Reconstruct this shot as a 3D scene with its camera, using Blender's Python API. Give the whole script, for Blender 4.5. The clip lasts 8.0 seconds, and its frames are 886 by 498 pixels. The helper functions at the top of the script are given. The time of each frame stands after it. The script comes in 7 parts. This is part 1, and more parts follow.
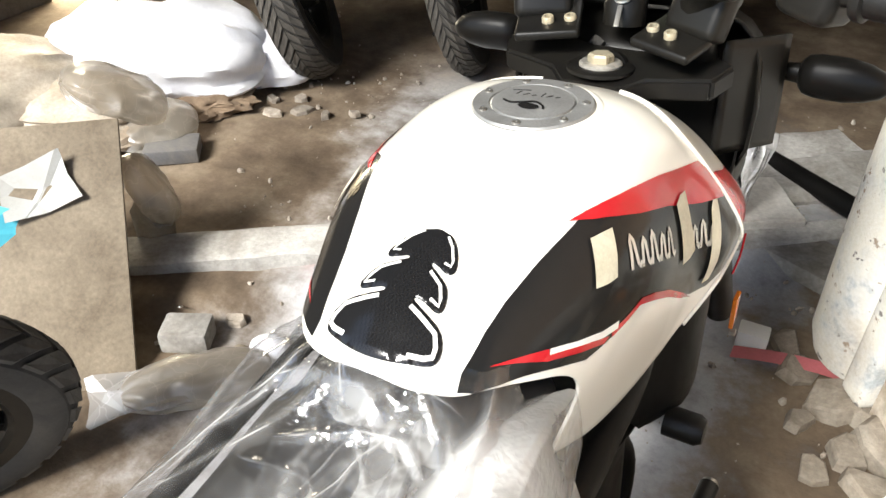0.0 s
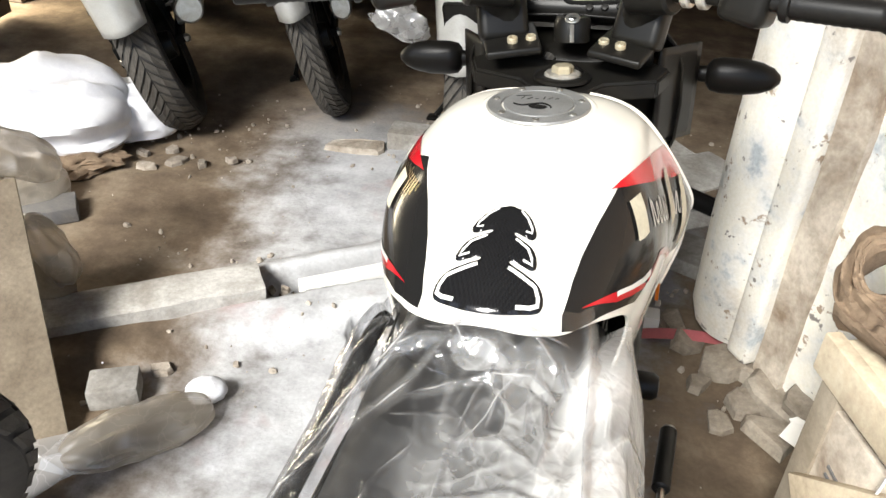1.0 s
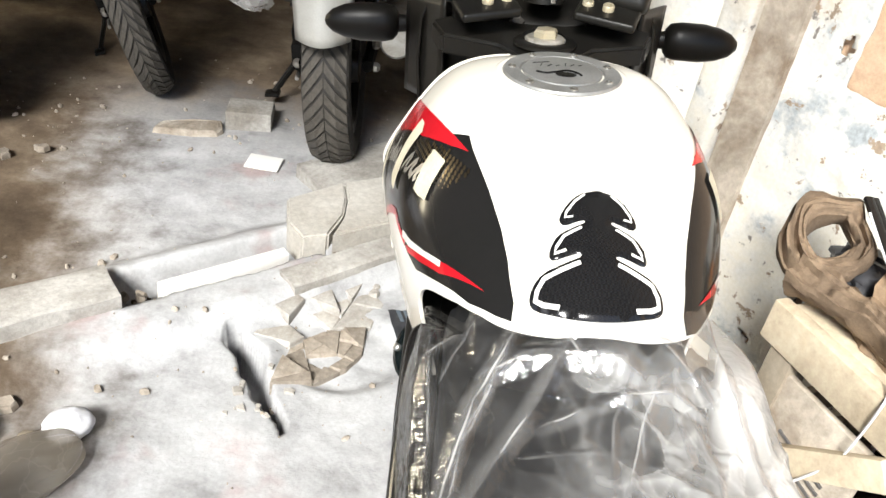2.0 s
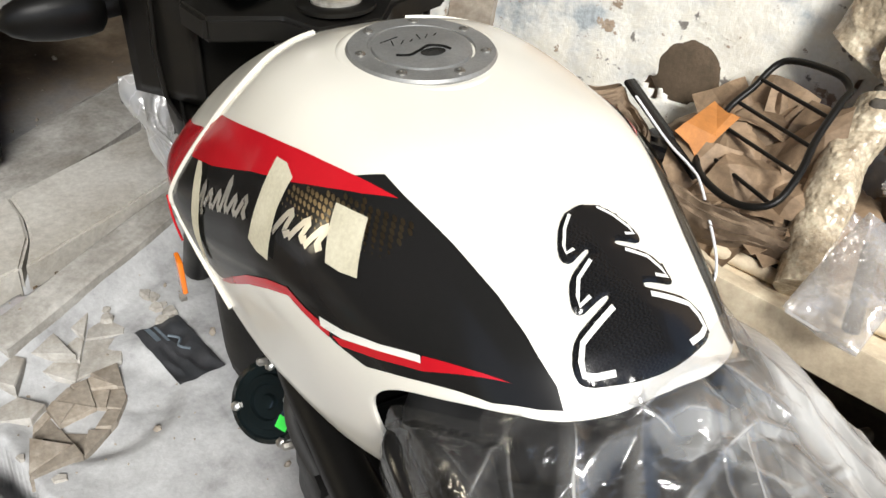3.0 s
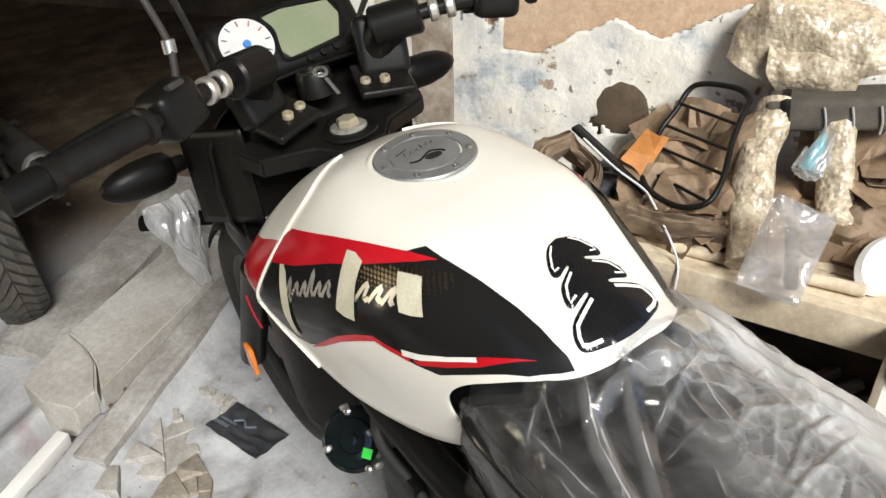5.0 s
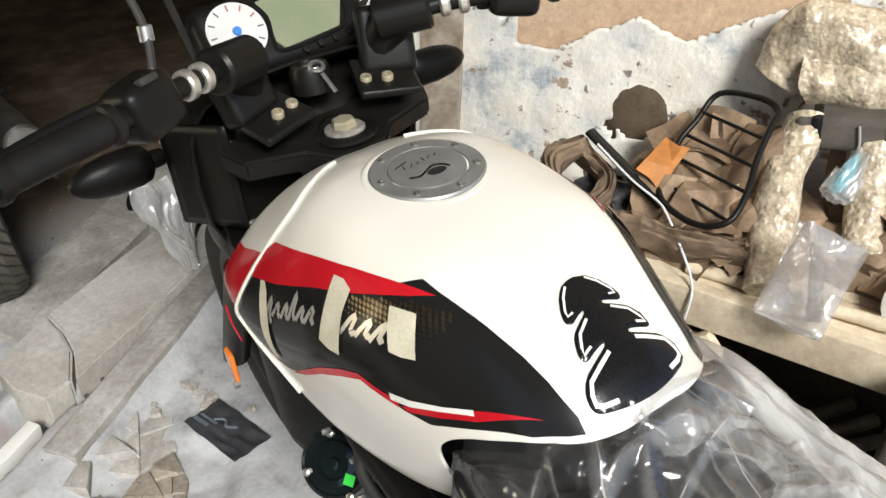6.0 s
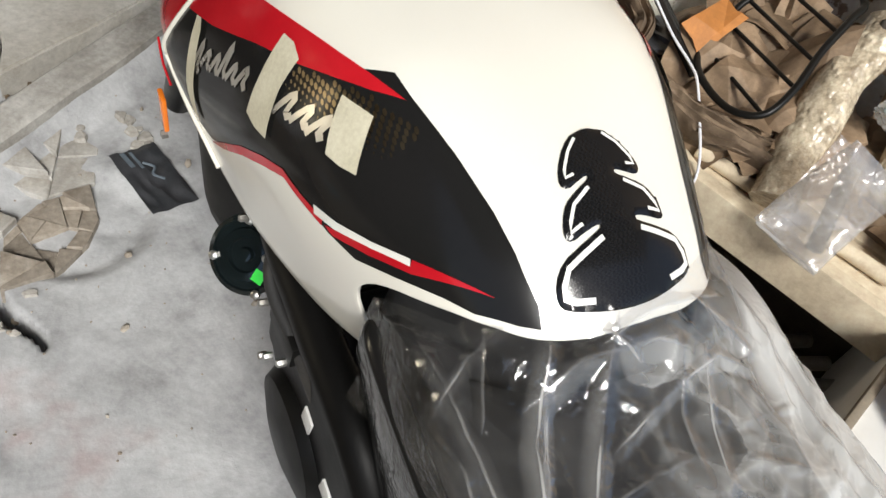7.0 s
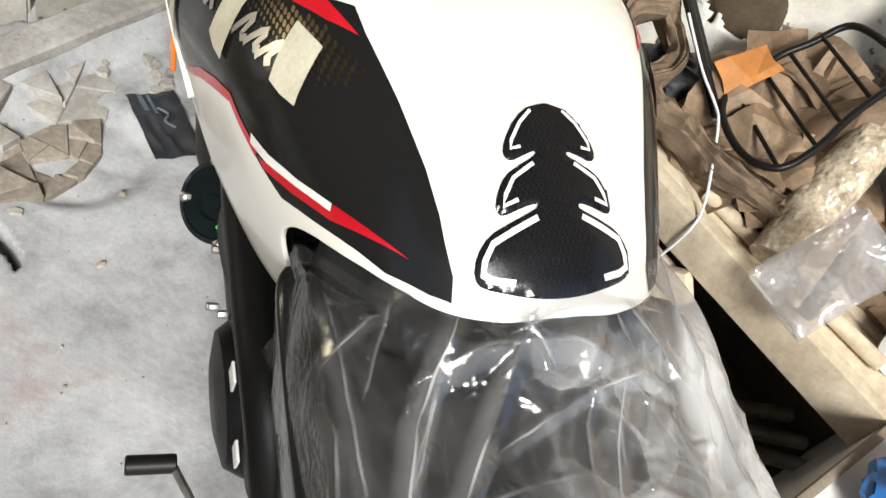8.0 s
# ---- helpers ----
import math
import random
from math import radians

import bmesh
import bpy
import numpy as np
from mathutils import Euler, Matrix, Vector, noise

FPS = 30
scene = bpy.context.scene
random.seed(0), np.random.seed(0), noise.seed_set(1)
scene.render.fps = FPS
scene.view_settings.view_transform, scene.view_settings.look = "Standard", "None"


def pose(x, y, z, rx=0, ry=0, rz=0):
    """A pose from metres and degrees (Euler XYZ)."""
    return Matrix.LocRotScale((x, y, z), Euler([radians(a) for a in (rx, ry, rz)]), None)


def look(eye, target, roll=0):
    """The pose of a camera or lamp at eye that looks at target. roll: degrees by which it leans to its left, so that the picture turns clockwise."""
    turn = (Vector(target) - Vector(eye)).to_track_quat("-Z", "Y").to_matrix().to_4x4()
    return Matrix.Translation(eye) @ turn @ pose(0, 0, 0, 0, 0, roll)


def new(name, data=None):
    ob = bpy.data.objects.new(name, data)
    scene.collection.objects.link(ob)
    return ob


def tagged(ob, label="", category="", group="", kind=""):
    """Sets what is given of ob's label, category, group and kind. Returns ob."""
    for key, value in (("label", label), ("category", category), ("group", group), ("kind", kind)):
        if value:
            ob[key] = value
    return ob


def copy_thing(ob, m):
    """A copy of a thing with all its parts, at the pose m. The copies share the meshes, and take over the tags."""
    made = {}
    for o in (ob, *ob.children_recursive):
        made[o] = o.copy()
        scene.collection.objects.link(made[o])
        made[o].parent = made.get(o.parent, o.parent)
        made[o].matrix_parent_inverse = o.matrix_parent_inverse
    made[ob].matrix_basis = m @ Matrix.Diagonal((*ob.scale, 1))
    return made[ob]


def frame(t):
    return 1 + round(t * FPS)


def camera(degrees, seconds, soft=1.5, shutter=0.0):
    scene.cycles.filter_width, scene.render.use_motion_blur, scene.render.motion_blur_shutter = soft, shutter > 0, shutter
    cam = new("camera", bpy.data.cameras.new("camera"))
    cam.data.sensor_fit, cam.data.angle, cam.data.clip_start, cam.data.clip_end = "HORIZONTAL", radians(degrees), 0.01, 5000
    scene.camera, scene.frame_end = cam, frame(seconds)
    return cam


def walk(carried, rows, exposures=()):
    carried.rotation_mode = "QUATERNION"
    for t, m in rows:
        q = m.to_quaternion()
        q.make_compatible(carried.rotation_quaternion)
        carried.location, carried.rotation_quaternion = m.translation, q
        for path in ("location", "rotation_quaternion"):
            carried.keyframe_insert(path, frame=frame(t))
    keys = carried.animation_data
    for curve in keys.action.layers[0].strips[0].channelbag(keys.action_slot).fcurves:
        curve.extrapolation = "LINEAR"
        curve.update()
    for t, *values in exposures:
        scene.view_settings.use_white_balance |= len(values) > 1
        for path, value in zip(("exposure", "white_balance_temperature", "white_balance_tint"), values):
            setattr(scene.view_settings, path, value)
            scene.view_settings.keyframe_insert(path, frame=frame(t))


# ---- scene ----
cam = camera(57.2, 8.0)
PATH = [
    (0, (0.293, -0.656, 1.381), (-0.506, 0.702, 0.148), -0.2),
    (0.5, (0.29, -0.79, 1.435), (-0.378, 0.715, 0.3), -0.3),
    (1, (0.129, -0.875, 1.397), (-0.295, 0.718, 0.264), 2.5),
    (1.5, (-0.104, -0.894, 1.328), (-0.282, 0.736, 0.183), 5.6),
    (2, (-0.143, -0.784, 1.308), (-0.039, 0.86, 0.174), 9.4),
    (2.2, (-0.148, -0.716, 1.312), (0.111, 0.905, 0.171), 10.4),
    (3.3, (-0.391, -0.501, 1.264), (0.605, 0.722, 0.033), 7.9),
    (3.5, (-0.433, -0.544, 1.281), (0.576, 0.682, 0.065), 5.9),
    (4, (-0.48, -0.622, 1.362), (0.525, 0.649, 0.19), 1.8),
    (4.5, (-0.476, -0.664, 1.403), (0.503, 0.667, 0.275), -0.9),
    (5, (-0.472, -0.686, 1.428), (0.48, 0.677, 0.317), -2.1),
    (5.2, (-0.465, -0.682, 1.428), (0.475, 0.689, 0.316), -2.3),
    (6.3, (-0.395, -0.53, 1.396), (0.54, 0.748, 0.175), 4.7),
    (6.5, (-0.388, -0.492, 1.378), (0.541, 0.711, 0.079), 8.8),
    (7, (-0.324, -0.487, 1.306), (0.562, 0.526, -0.174), 21.4),
    (7.1, (-0.302, -0.493, 1.295), (0.564, 0.473, -0.227), 24.7),
    (7.5, (-0.23, -0.541, 1.295), (0.604, 0.406, -0.257), 30.8),
    (8, (-0.252, -0.52, 1.273), (0.579, 0.558, -0.193), 29.9),
]
EXPOSURES = [(0.0, 0.9), (0.5, 0.7), (1.5, 0.7), (2.2, 0.7), (3.3, -0.05), (5.2, -0.05), (6.3, -0.05), (7.0, -0.2), (7.5, 0.15), (8.0, 0.05)]
walk(cam, [(t, look(eye, target, roll)) for t, eye, target, roll in PATH], EXPOSURES)

# ---- world and light ----
world = bpy.data.worlds.new("world")
scene.world = world
world.use_nodes = True
sky = world.node_tree.nodes.new("ShaderNodeTexSky")
sky.sky_type, sky.sun_disc = "NISHITA", False
sky.sun_elevation, sky.sun_rotation = radians(42), radians(196.5)
world.node_tree.links.new(sky.outputs[0], world.node_tree.nodes["Background"].inputs[0])
world.node_tree.nodes["Background"].inputs[1].default_value = 0.15


def room(a, b, z=0.0):
    """A place by the room's own axes: a across it, towards the bench wall, b along that wall, towards the entrance."""
    return Vector((0.8 * a + 0.6 * b, 0.6 * a - 0.8 * b, z))


ROOM_TURN = math.degrees(math.atan2(0.6, 0.8))


def area_light(name, at, target, size, size_y, power, colour):
    data = bpy.data.lights.new(name, "AREA")
    data.shape, data.size, data.size_y, data.energy, data.color = "RECTANGLE", size, size_y, power, colour
    ob = new(name, data)
    ob.matrix_world = look(at, target)
    return ob


area_light("side_door_daylight", (-3.3, 2.05, 1.05), (-1.0, 2.05, 0.7), 0.85, 2.0, 95, (1.0, 0.88, 0.64))
sun_data = bpy.data.lights.new("sun", "SUN")
sun_data.energy, sun_data.angle, sun_data.color = 5.0, radians(18), (1.0, 0.988, 0.94)
sun = new("sun", sun_data)
sun.matrix_world = look((-1.82, -6.13, 5.8), (0, 0, 0))


# ---- materials ----
def nodes_of(name):
    m = bpy.data.materials.new(name)
    m.use_nodes = True
    return m, m.node_tree.nodes, m.node_tree.links, m.node_tree.nodes["Principled BSDF"]


def ramp_node(nodes, stops):
    r = nodes.new("ShaderNodeValToRGB")
    r.color_ramp.elements[0].position, r.color_ramp.elements[1].position = stops[0][0], stops[-1][0]
    r.color_ramp.elements[0].color, r.color_ramp.elements[1].color = (*stops[0][1], 1), (*stops[-1][1], 1)
    for at, c in stops[1:-1]:
        r.color_ramp.elements.new(at).color = (*c, 1)
    return r


def noise_node(nodes, links, coords, scale, detail=6, rough=0.6, warp=0.0):
    n = nodes.new("ShaderNodeTexNoise")
    n.inputs["Scale"].default_value, n.inputs["Detail"].default_value, n.inputs["Roughness"].default_value = scale, detail, rough
    n.inputs["Distortion"].default_value = warp
    links.new(coords, n.inputs["Vector"])
    return n


def mat(name, base, rough=0.6, metal=0.0, stain=None, patch=6.0, grain=120.0, amount=0.5, bump=0.2, depth=0.002, coat=0.0, pieces=0.0, spec=0.5, vary=0.12):
    """A surface of base colour with stains at one scale and grain at another, both also in its relief."""
    m, nodes, links, b = nodes_of(name)
    coords = nodes.new("ShaderNodeTexCoord").outputs["Object"]
    big = noise_node(nodes, links, coords, patch, 5, 0.62, 0.4)
    small = noise_node(nodes, links, coords, grain, 4, 0.7)
    stain = stain or [c * 0.6 for c in base]
    ramp = ramp_node(nodes, [(0.32, stain), (0.62, base)])
    links.new(big.outputs["Fac"], ramp.inputs["Fac"])
    mix = nodes.new("ShaderNodeMixRGB")
    mix.blend_type = "OVERLAY"
    mix.inputs["Fac"].default_value = amount
    links.new(ramp.outputs["Color"], mix.inputs["Color1"])
    links.new(small.outputs["Fac"], mix.inputs["Color2"])
    out = mix.outputs["Color"]
    if pieces:
        info = nodes.new("ShaderNodeObjectInfo")
        hue = nodes.new("ShaderNodeHueSaturation")
        scale = nodes.new("ShaderNodeMapRange")
        scale.inputs["To Min"].default_value, scale.inputs["To Max"].default_value = 1 - pieces, 1 + pieces
        links.new(info.outputs["Random"], scale.inputs["Value"])
        links.new(scale.outputs["Result"], hue.inputs["Value"])
        links.new(out, hue.inputs["Color"])
        out = hue.outputs["Color"]
    links.new(out, b.inputs["Base Color"])
    b.inputs["Metallic"].default_value = metal
    r = nodes.new("ShaderNodeMapRange")
    r.inputs["To Min"].default_value, r.inputs["To Max"].default_value = max(0.03, rough - vary), min(1, rough + vary)
    links.new(big.outputs["Fac"], r.inputs["Value"])
    links.new(r.outputs["Result"], b.inputs["Roughness"])
    b.inputs["Coat Weight"].default_value = coat
    b.inputs["Specular IOR Level"].default_value = spec
    b.inputs["Coat Roughness"].default_value = 0.04
    if bump:
        add = nodes.new("ShaderNodeMath")
        links.new(big.outputs["Fac"], add.inputs[0])
        links.new(small.outputs["Fac"], add.inputs[1])
        bm_node = nodes.new("ShaderNodeBump")
        bm_node.inputs["Strength"].default_value, bm_node.inputs["Distance"].default_value = bump, depth
        links.new(add.outputs["Value"], bm_node.inputs["Height"])
        links.new(bm_node.outputs["Normal"], b.inputs["Normal"])
    return m


def film(name, tint=(0.93, 0.93, 0.94), haze=0.10, crease=0.5, scale=7.0, rough=0.10, facet=0.02, relief=0.8, white_tint=(0.82, 0.82, 0.84), shine=0.08):
    """Thin clear plastic: see-through, with a gloss broken into facets and milky lines along its creases."""
    m, nodes, links, b = nodes_of(name)
    nodes.remove(b)
    coords = nodes.new("ShaderNodeTexCoord").outputs["Object"]
    warp = noise_node(nodes, links, coords, scale * 0.7, 3, 0.5)
    bend = nodes.new("ShaderNodeMixRGB")
    bend.inputs["Fac"].default_value = 0.16
    links.new(coords, bend.inputs["Color1"])
    links.new(warp.outputs["Color"], bend.inputs["Color2"])
    lines, cones = nodes.new("ShaderNodeTexVoronoi"), nodes.new("ShaderNodeTexVoronoi")
    lines.feature, cones.feature = "DISTANCE_TO_EDGE", "F1"
    for v, k in ((lines, 1.0), (cones, 1.9)):
        v.inputs["Scale"].default_value = scale * k
        links.new(bend.outputs["Color"], v.inputs["Vector"])
    line = nodes.new("ShaderNodeMapRange")
    line.inputs["From Min"].default_value, line.inputs["From Max"].default_value = 0.0, 0.035
    line.inputs["To Min"].default_value, line.inputs["To Max"].default_value = haze + crease, haze
    links.new(lines.outputs["Distance"], line.inputs["Value"])
    # the attribute adds the seat cover's painted highlights to the film's own milkiness
    folds, milk_glint = nodes.new("ShaderNodeAttribute"), nodes.new("ShaderNodeMath")
    folds.attribute_name, milk_glint.use_clamp = "milk_glint", True
    links.new(line.outputs["Result"], milk_glint.inputs[0])
    links.new(folds.outputs["Fac"], milk_glint.inputs[1])
    add = nodes.new("ShaderNodeMath")
    links.new(cones.outputs["Distance"], add.inputs[0])
    links.new(warp.outputs["Fac"], add.inputs[1])
    bm_node = nodes.new("ShaderNodeBump")
    bm_node.inputs["Strength"].default_value, bm_node.inputs["Distance"].default_value = relief, facet
    links.new(add.outputs["Value"], bm_node.inputs["Height"])
    clear = nodes.new("ShaderNodeBsdfTransparent")
    clear.inputs["Color"].default_value = (*tint, 1)
    white = nodes.new("ShaderNodeBsdfDiffuse")
    white.inputs["Color"].default_value = (*white_tint, 1)
    glow = nodes.new("ShaderNodeBsdfTranslucent")
    glow.inputs["Color"].default_value = (*white_tint, 1)
    gloss = nodes.new("ShaderNodeBsdfGlossy")
    gloss.inputs["Roughness"].default_value = rough
    facing, steep, fres = nodes.new("ShaderNodeLayerWeight"), nodes.new("ShaderNodeMath"), nodes.new("ShaderNodeMath")
    steep.operation, steep.inputs[1].default_value = "POWER", 3.5
    links.new(facing.outputs["Facing"], steep.inputs[0])
    fres.operation, fres.inputs[1].default_value, fres.inputs[2].default_value = "MULTIPLY_ADD", 0.55, shine
    links.new(steep.outputs[0], fres.inputs[0])
    for node in (white, gloss, facing):
        links.new(bm_node.outputs["Normal"], node.inputs["Normal"])
    scatter, body, whole = (nodes.new("ShaderNodeMixShader") for _ in range(3))
    scatter.inputs["Fac"].default_value = 0.35
    links.new(white.outputs[0], scatter.inputs[1])
    links.new(glow.outputs[0], scatter.inputs[2])
    links.new(milk_glint.outputs["Value"], body.inputs["Fac"])
    links.new(clear.outputs[0], body.inputs[1])
    links.new(scatter.outputs[0], body.inputs[2])
    links.new(fres.outputs[0], whole.inputs["Fac"])
    links.new(body.outputs[0], whole.inputs[1])
    links.new(gloss.outputs[0], whole.inputs[2])
    links.new(whole.outputs[0], nodes["Material Output"].inputs["Surface"])
    return m


def floor_material():
    """Pale worn concrete beside the motorcycle, trodden brown earth to both sides of it; the earth colour also paints
    the shaded far floor.
    """
    m, nodes, links, b = nodes_of("dusty_floor")
    coords = nodes.new("ShaderNodeTexCoord").outputs["Object"]
    split = nodes.new("ShaderNodeSeparateXYZ")
    links.new(coords, split.inputs[0])
    large, mid, fine = (noise_node(nodes, links, coords, s, d, 0.65, w) for s, d, w in ((2.6, 4, 0.0), (5.5, 6, 0.0), (85, 3, 0.0)))

    def math_node(kind, a, c):
        n = nodes.new("ShaderNodeMath")
        n.operation = kind
        for socket, value in zip(n.inputs, (a, c)):
            if isinstance(value, (int, float)):
                socket.default_value = value
            else:
                links.new(value, socket)
        return n.outputs[0]

    def zone(at, low, high):
        n = nodes.new("ShaderNodeMapRange")
        n.interpolation_type = "SMOOTHSTEP"
        n.inputs["From Min"].default_value, n.inputs["From Max"].default_value = low, high
        links.new(at, n.inputs["Value"])
        return n.outputs["Result"]

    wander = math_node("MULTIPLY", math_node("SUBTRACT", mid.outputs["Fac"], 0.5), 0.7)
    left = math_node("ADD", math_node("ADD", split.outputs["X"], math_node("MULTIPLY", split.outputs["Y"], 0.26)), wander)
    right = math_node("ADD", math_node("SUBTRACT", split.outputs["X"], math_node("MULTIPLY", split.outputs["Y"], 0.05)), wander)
    # towards the back the floor goes dark brown, painting in the roof's shade
    far_shade = math_node("ADD", split.outputs["Y"], wander)
    pale = math_node("MULTIPLY", math_node("MULTIPLY", zone(left, -0.92, -0.48), zone(right, 0.30, 0.08)), zone(far_shade, 2.1, 1.5))
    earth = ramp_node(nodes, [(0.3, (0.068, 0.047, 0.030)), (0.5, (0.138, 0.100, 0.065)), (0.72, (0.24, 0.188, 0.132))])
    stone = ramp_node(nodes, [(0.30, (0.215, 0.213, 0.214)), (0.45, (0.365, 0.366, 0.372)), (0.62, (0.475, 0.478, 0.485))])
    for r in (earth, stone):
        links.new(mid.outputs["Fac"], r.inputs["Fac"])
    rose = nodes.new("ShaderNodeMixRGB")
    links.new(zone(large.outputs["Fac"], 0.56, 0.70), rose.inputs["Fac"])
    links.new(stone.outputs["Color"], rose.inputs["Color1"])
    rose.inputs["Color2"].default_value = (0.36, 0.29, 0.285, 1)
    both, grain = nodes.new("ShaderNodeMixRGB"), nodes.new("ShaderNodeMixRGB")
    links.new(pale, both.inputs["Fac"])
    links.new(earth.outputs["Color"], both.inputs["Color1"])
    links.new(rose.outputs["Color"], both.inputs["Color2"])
    grain.blend_type, grain.inputs["Fac"].default_value = "OVERLAY", 0.22
    links.new(both.outputs["Color"], grain.inputs["Color1"])
    links.new(fine.outputs["Fac"], grain.inputs["Color2"])
    links.new(grain.outputs["Color"], b.inputs["Base Color"])
    b.inputs["Roughness"].default_value = 0.9
    bump = nodes.new("ShaderNodeBump")
    bump.inputs["Strength"].default_value, bump.inputs["Distance"].default_value = 0.35, 0.004
    links.new(math_node("ADD", mid.outputs["Fac"], fine.outputs["Fac"]), bump.inputs["Height"])
    links.new(bump.outputs["Normal"], b.inputs["Normal"])
    return m


def limewash():
    """Old whitewash: blue-grey and cream patches, dark specks and pits, brown stains and bare scabs."""
    m, nodes, links, b = nodes_of("whitewash")
    coords = nodes.new("ShaderNodeTexCoord").outputs["Object"]
    cloud, patch, blotch, scab, fine = (noise_node(nodes, links, coords, s, d, r, w) for s, d, r, w in ((3.0, 4, 0.55, 0.0), (9, 5, 0.6, 0.0), (24, 4, 0.55, 0.2), (17, 6, 0.68, 0.2), (120, 3, 0.6, 0.0)))
    colour = None
    base = ramp_node(nodes, [(0.33, (0.42, 0.455, 0.475)), (0.42, (0.70, 0.69, 0.65)), (0.56, (0.80, 0.765, 0.68))])
    links.new(patch.outputs["Fac"], base.inputs["Fac"])
    colour = base.outputs["Color"]

    def over(mask_from, low, high, tint):
        nonlocal colour
        mask, mix = nodes.new("ShaderNodeMapRange"), nodes.new("ShaderNodeMixRGB")
        mask.inputs["From Min"].default_value, mask.inputs["From Max"].default_value = low, high
        links.new(mask_from, mask.inputs["Value"])
        links.new(mask.outputs["Result"], mix.inputs["Fac"])
        links.new(colour, mix.inputs["Color1"])
        mix.inputs["Color2"].default_value = (*tint, 1)
        colour = mix.outputs["Color"]

    over(cloud.outputs["Fac"], 0.54, 0.76, (0.52, 0.45, 0.36))
    over(scab.outputs["Fac"], 0.615, 0.65, (0.34, 0.26, 0.19))
    over(blotch.outputs["Fac"], 0.655, 0.69, (0.22, 0.20, 0.18))
    grain = nodes.new("ShaderNodeMixRGB")
    grain.blend_type, grain.inputs["Fac"].default_value = "OVERLAY", 0.4
    links.new(colour, grain.inputs["Color1"])
    links.new(fine.outputs["Fac"], grain.inputs["Color2"])
    links.new(grain.outputs["Color"], b.inputs["Base Color"])
    b.inputs["Roughness"].default_value = 0.92
    add, bump = nodes.new("ShaderNodeMath"), nodes.new("ShaderNodeBump")
    links.new(scab.outputs["Fac"], add.inputs[0])
    links.new(patch.outputs["Fac"], add.inputs[1])
    bump.inputs["Strength"].default_value, bump.inputs["Distance"].default_value = 0.7, 0.008
    links.new(add.outputs["Value"], bump.inputs["Height"])
    links.new(bump.outputs["Normal"], b.inputs["Normal"])
    return m


M_FLOOR = floor_material()
M_STONE = mat("kerb_stone", (0.40, 0.385, 0.36), 0.9, stain=(0.20, 0.182, 0.158), patch=6, grain=70, amount=0.5, bump=0.5, depth=0.004, pieces=0.12)
M_BLOCK = mat("dusty_block", (0.30, 0.262, 0.215), 0.95, stain=(0.16, 0.128, 0.095), patch=10, grain=70, amount=0.5, bump=0.6, depth=0.005, pieces=0.15)
M_FLAG = mat("pale_flagstone", (0.52, 0.50, 0.46), 0.9, stain=(0.36, 0.33, 0.285), patch=5, grain=70, amount=0.4, bump=0.4, depth=0.003)
M_RUBBLE = mat("rubble", (0.40, 0.355, 0.30), 0.95, stain=(0.17, 0.135, 0.10), patch=9, grain=80, bump=0.5, depth=0.004, pieces=0.25)
M_WALL = limewash()
M_BRICK = mat("bare_plaster", (0.62, 0.45, 0.31), 0.95, stain=(0.50, 0.35, 0.23), patch=6, grain=60, bump=0.5, depth=0.004)
# dark base colour stands in for the shade of the unlit workshop
M_GLOOM = mat("painted_gloom", (0.16, 0.13, 0.10), 0.95, stain=(0.07, 0.06, 0.05), patch=1.5, grain=40, bump=0.4, depth=0.004)
M_WHITE = mat("white_paint", (0.80, 0.77, 0.69), 0.26, stain=(0.785, 0.755, 0.67), patch=2, grain=300, amount=0.03, bump=0, coat=0.6, vary=0.02)
M_GLOSSBLACK = mat("gloss_black", (0.011, 0.011, 0.0105), 0.16, stain=(0.014, 0.013, 0.013), patch=4, grain=200, amount=0.1, bump=0.01, depth=0.0004, coat=0.05, spec=0.16)
M_RED = mat("gloss_red", (0.52, 0.012, 0.02), 0.16, stain=(0.42, 0.008, 0.015), patch=5, grain=200, amount=0.08, bump=0.01, depth=0.0004, coat=0.2, spec=0.3)
M_TAPE = mat("masking_tape", (0.60, 0.56, 0.43), 0.75, stain=(0.50, 0.46, 0.34), patch=30, grain=300, amount=0.3, bump=0.3, depth=0.0008)
M_SILVER = mat("silver_print", (0.62, 0.60, 0.55), 0.3, 0.7, stain=(0.48, 0.45, 0.40), patch=30, grain=200, amount=0.1, bump=0)
M_BRONZE = mat("bronze_print", (0.26, 0.20, 0.12), 0.30, 1.0, stain=(0.07, 0.055, 0.035), patch=20, grain=200, amount=0.2, bump=0)
M_PAD = mat("resin_pad", (0.009, 0.009, 0.0095), 0.14, stain=(0.014, 0.014, 0.015), patch=30, grain=700, amount=0.3, bump=0.05, depth=0.0006, coat=0.1, spec=0.3)
weave_nodes, weave_links = M_PAD.node_tree.nodes, M_PAD.node_tree.links
weave = weave_nodes.new("ShaderNodeTexChecker")
weave.inputs["Scale"].default_value = 560
weave.inputs["Color1"].default_value, weave.inputs["Color2"].default_value = (0.0085, 0.0085, 0.009, 1), (0.0115, 0.0115, 0.012, 1)
weave_links.new(weave_nodes["Texture Coordinate"].outputs["Object"], weave.inputs["Vector"])
weave_links.new(weave.outputs["Color"], weave_nodes["Principled BSDF"].inputs["Base Color"])
M_PADWHITE = mat("pad_white", (0.80, 0.79, 0.74), 0.3, stain=(0.74, 0.73, 0.68), patch=30, grain=300, amount=0.1, bump=0, coat=0.5)
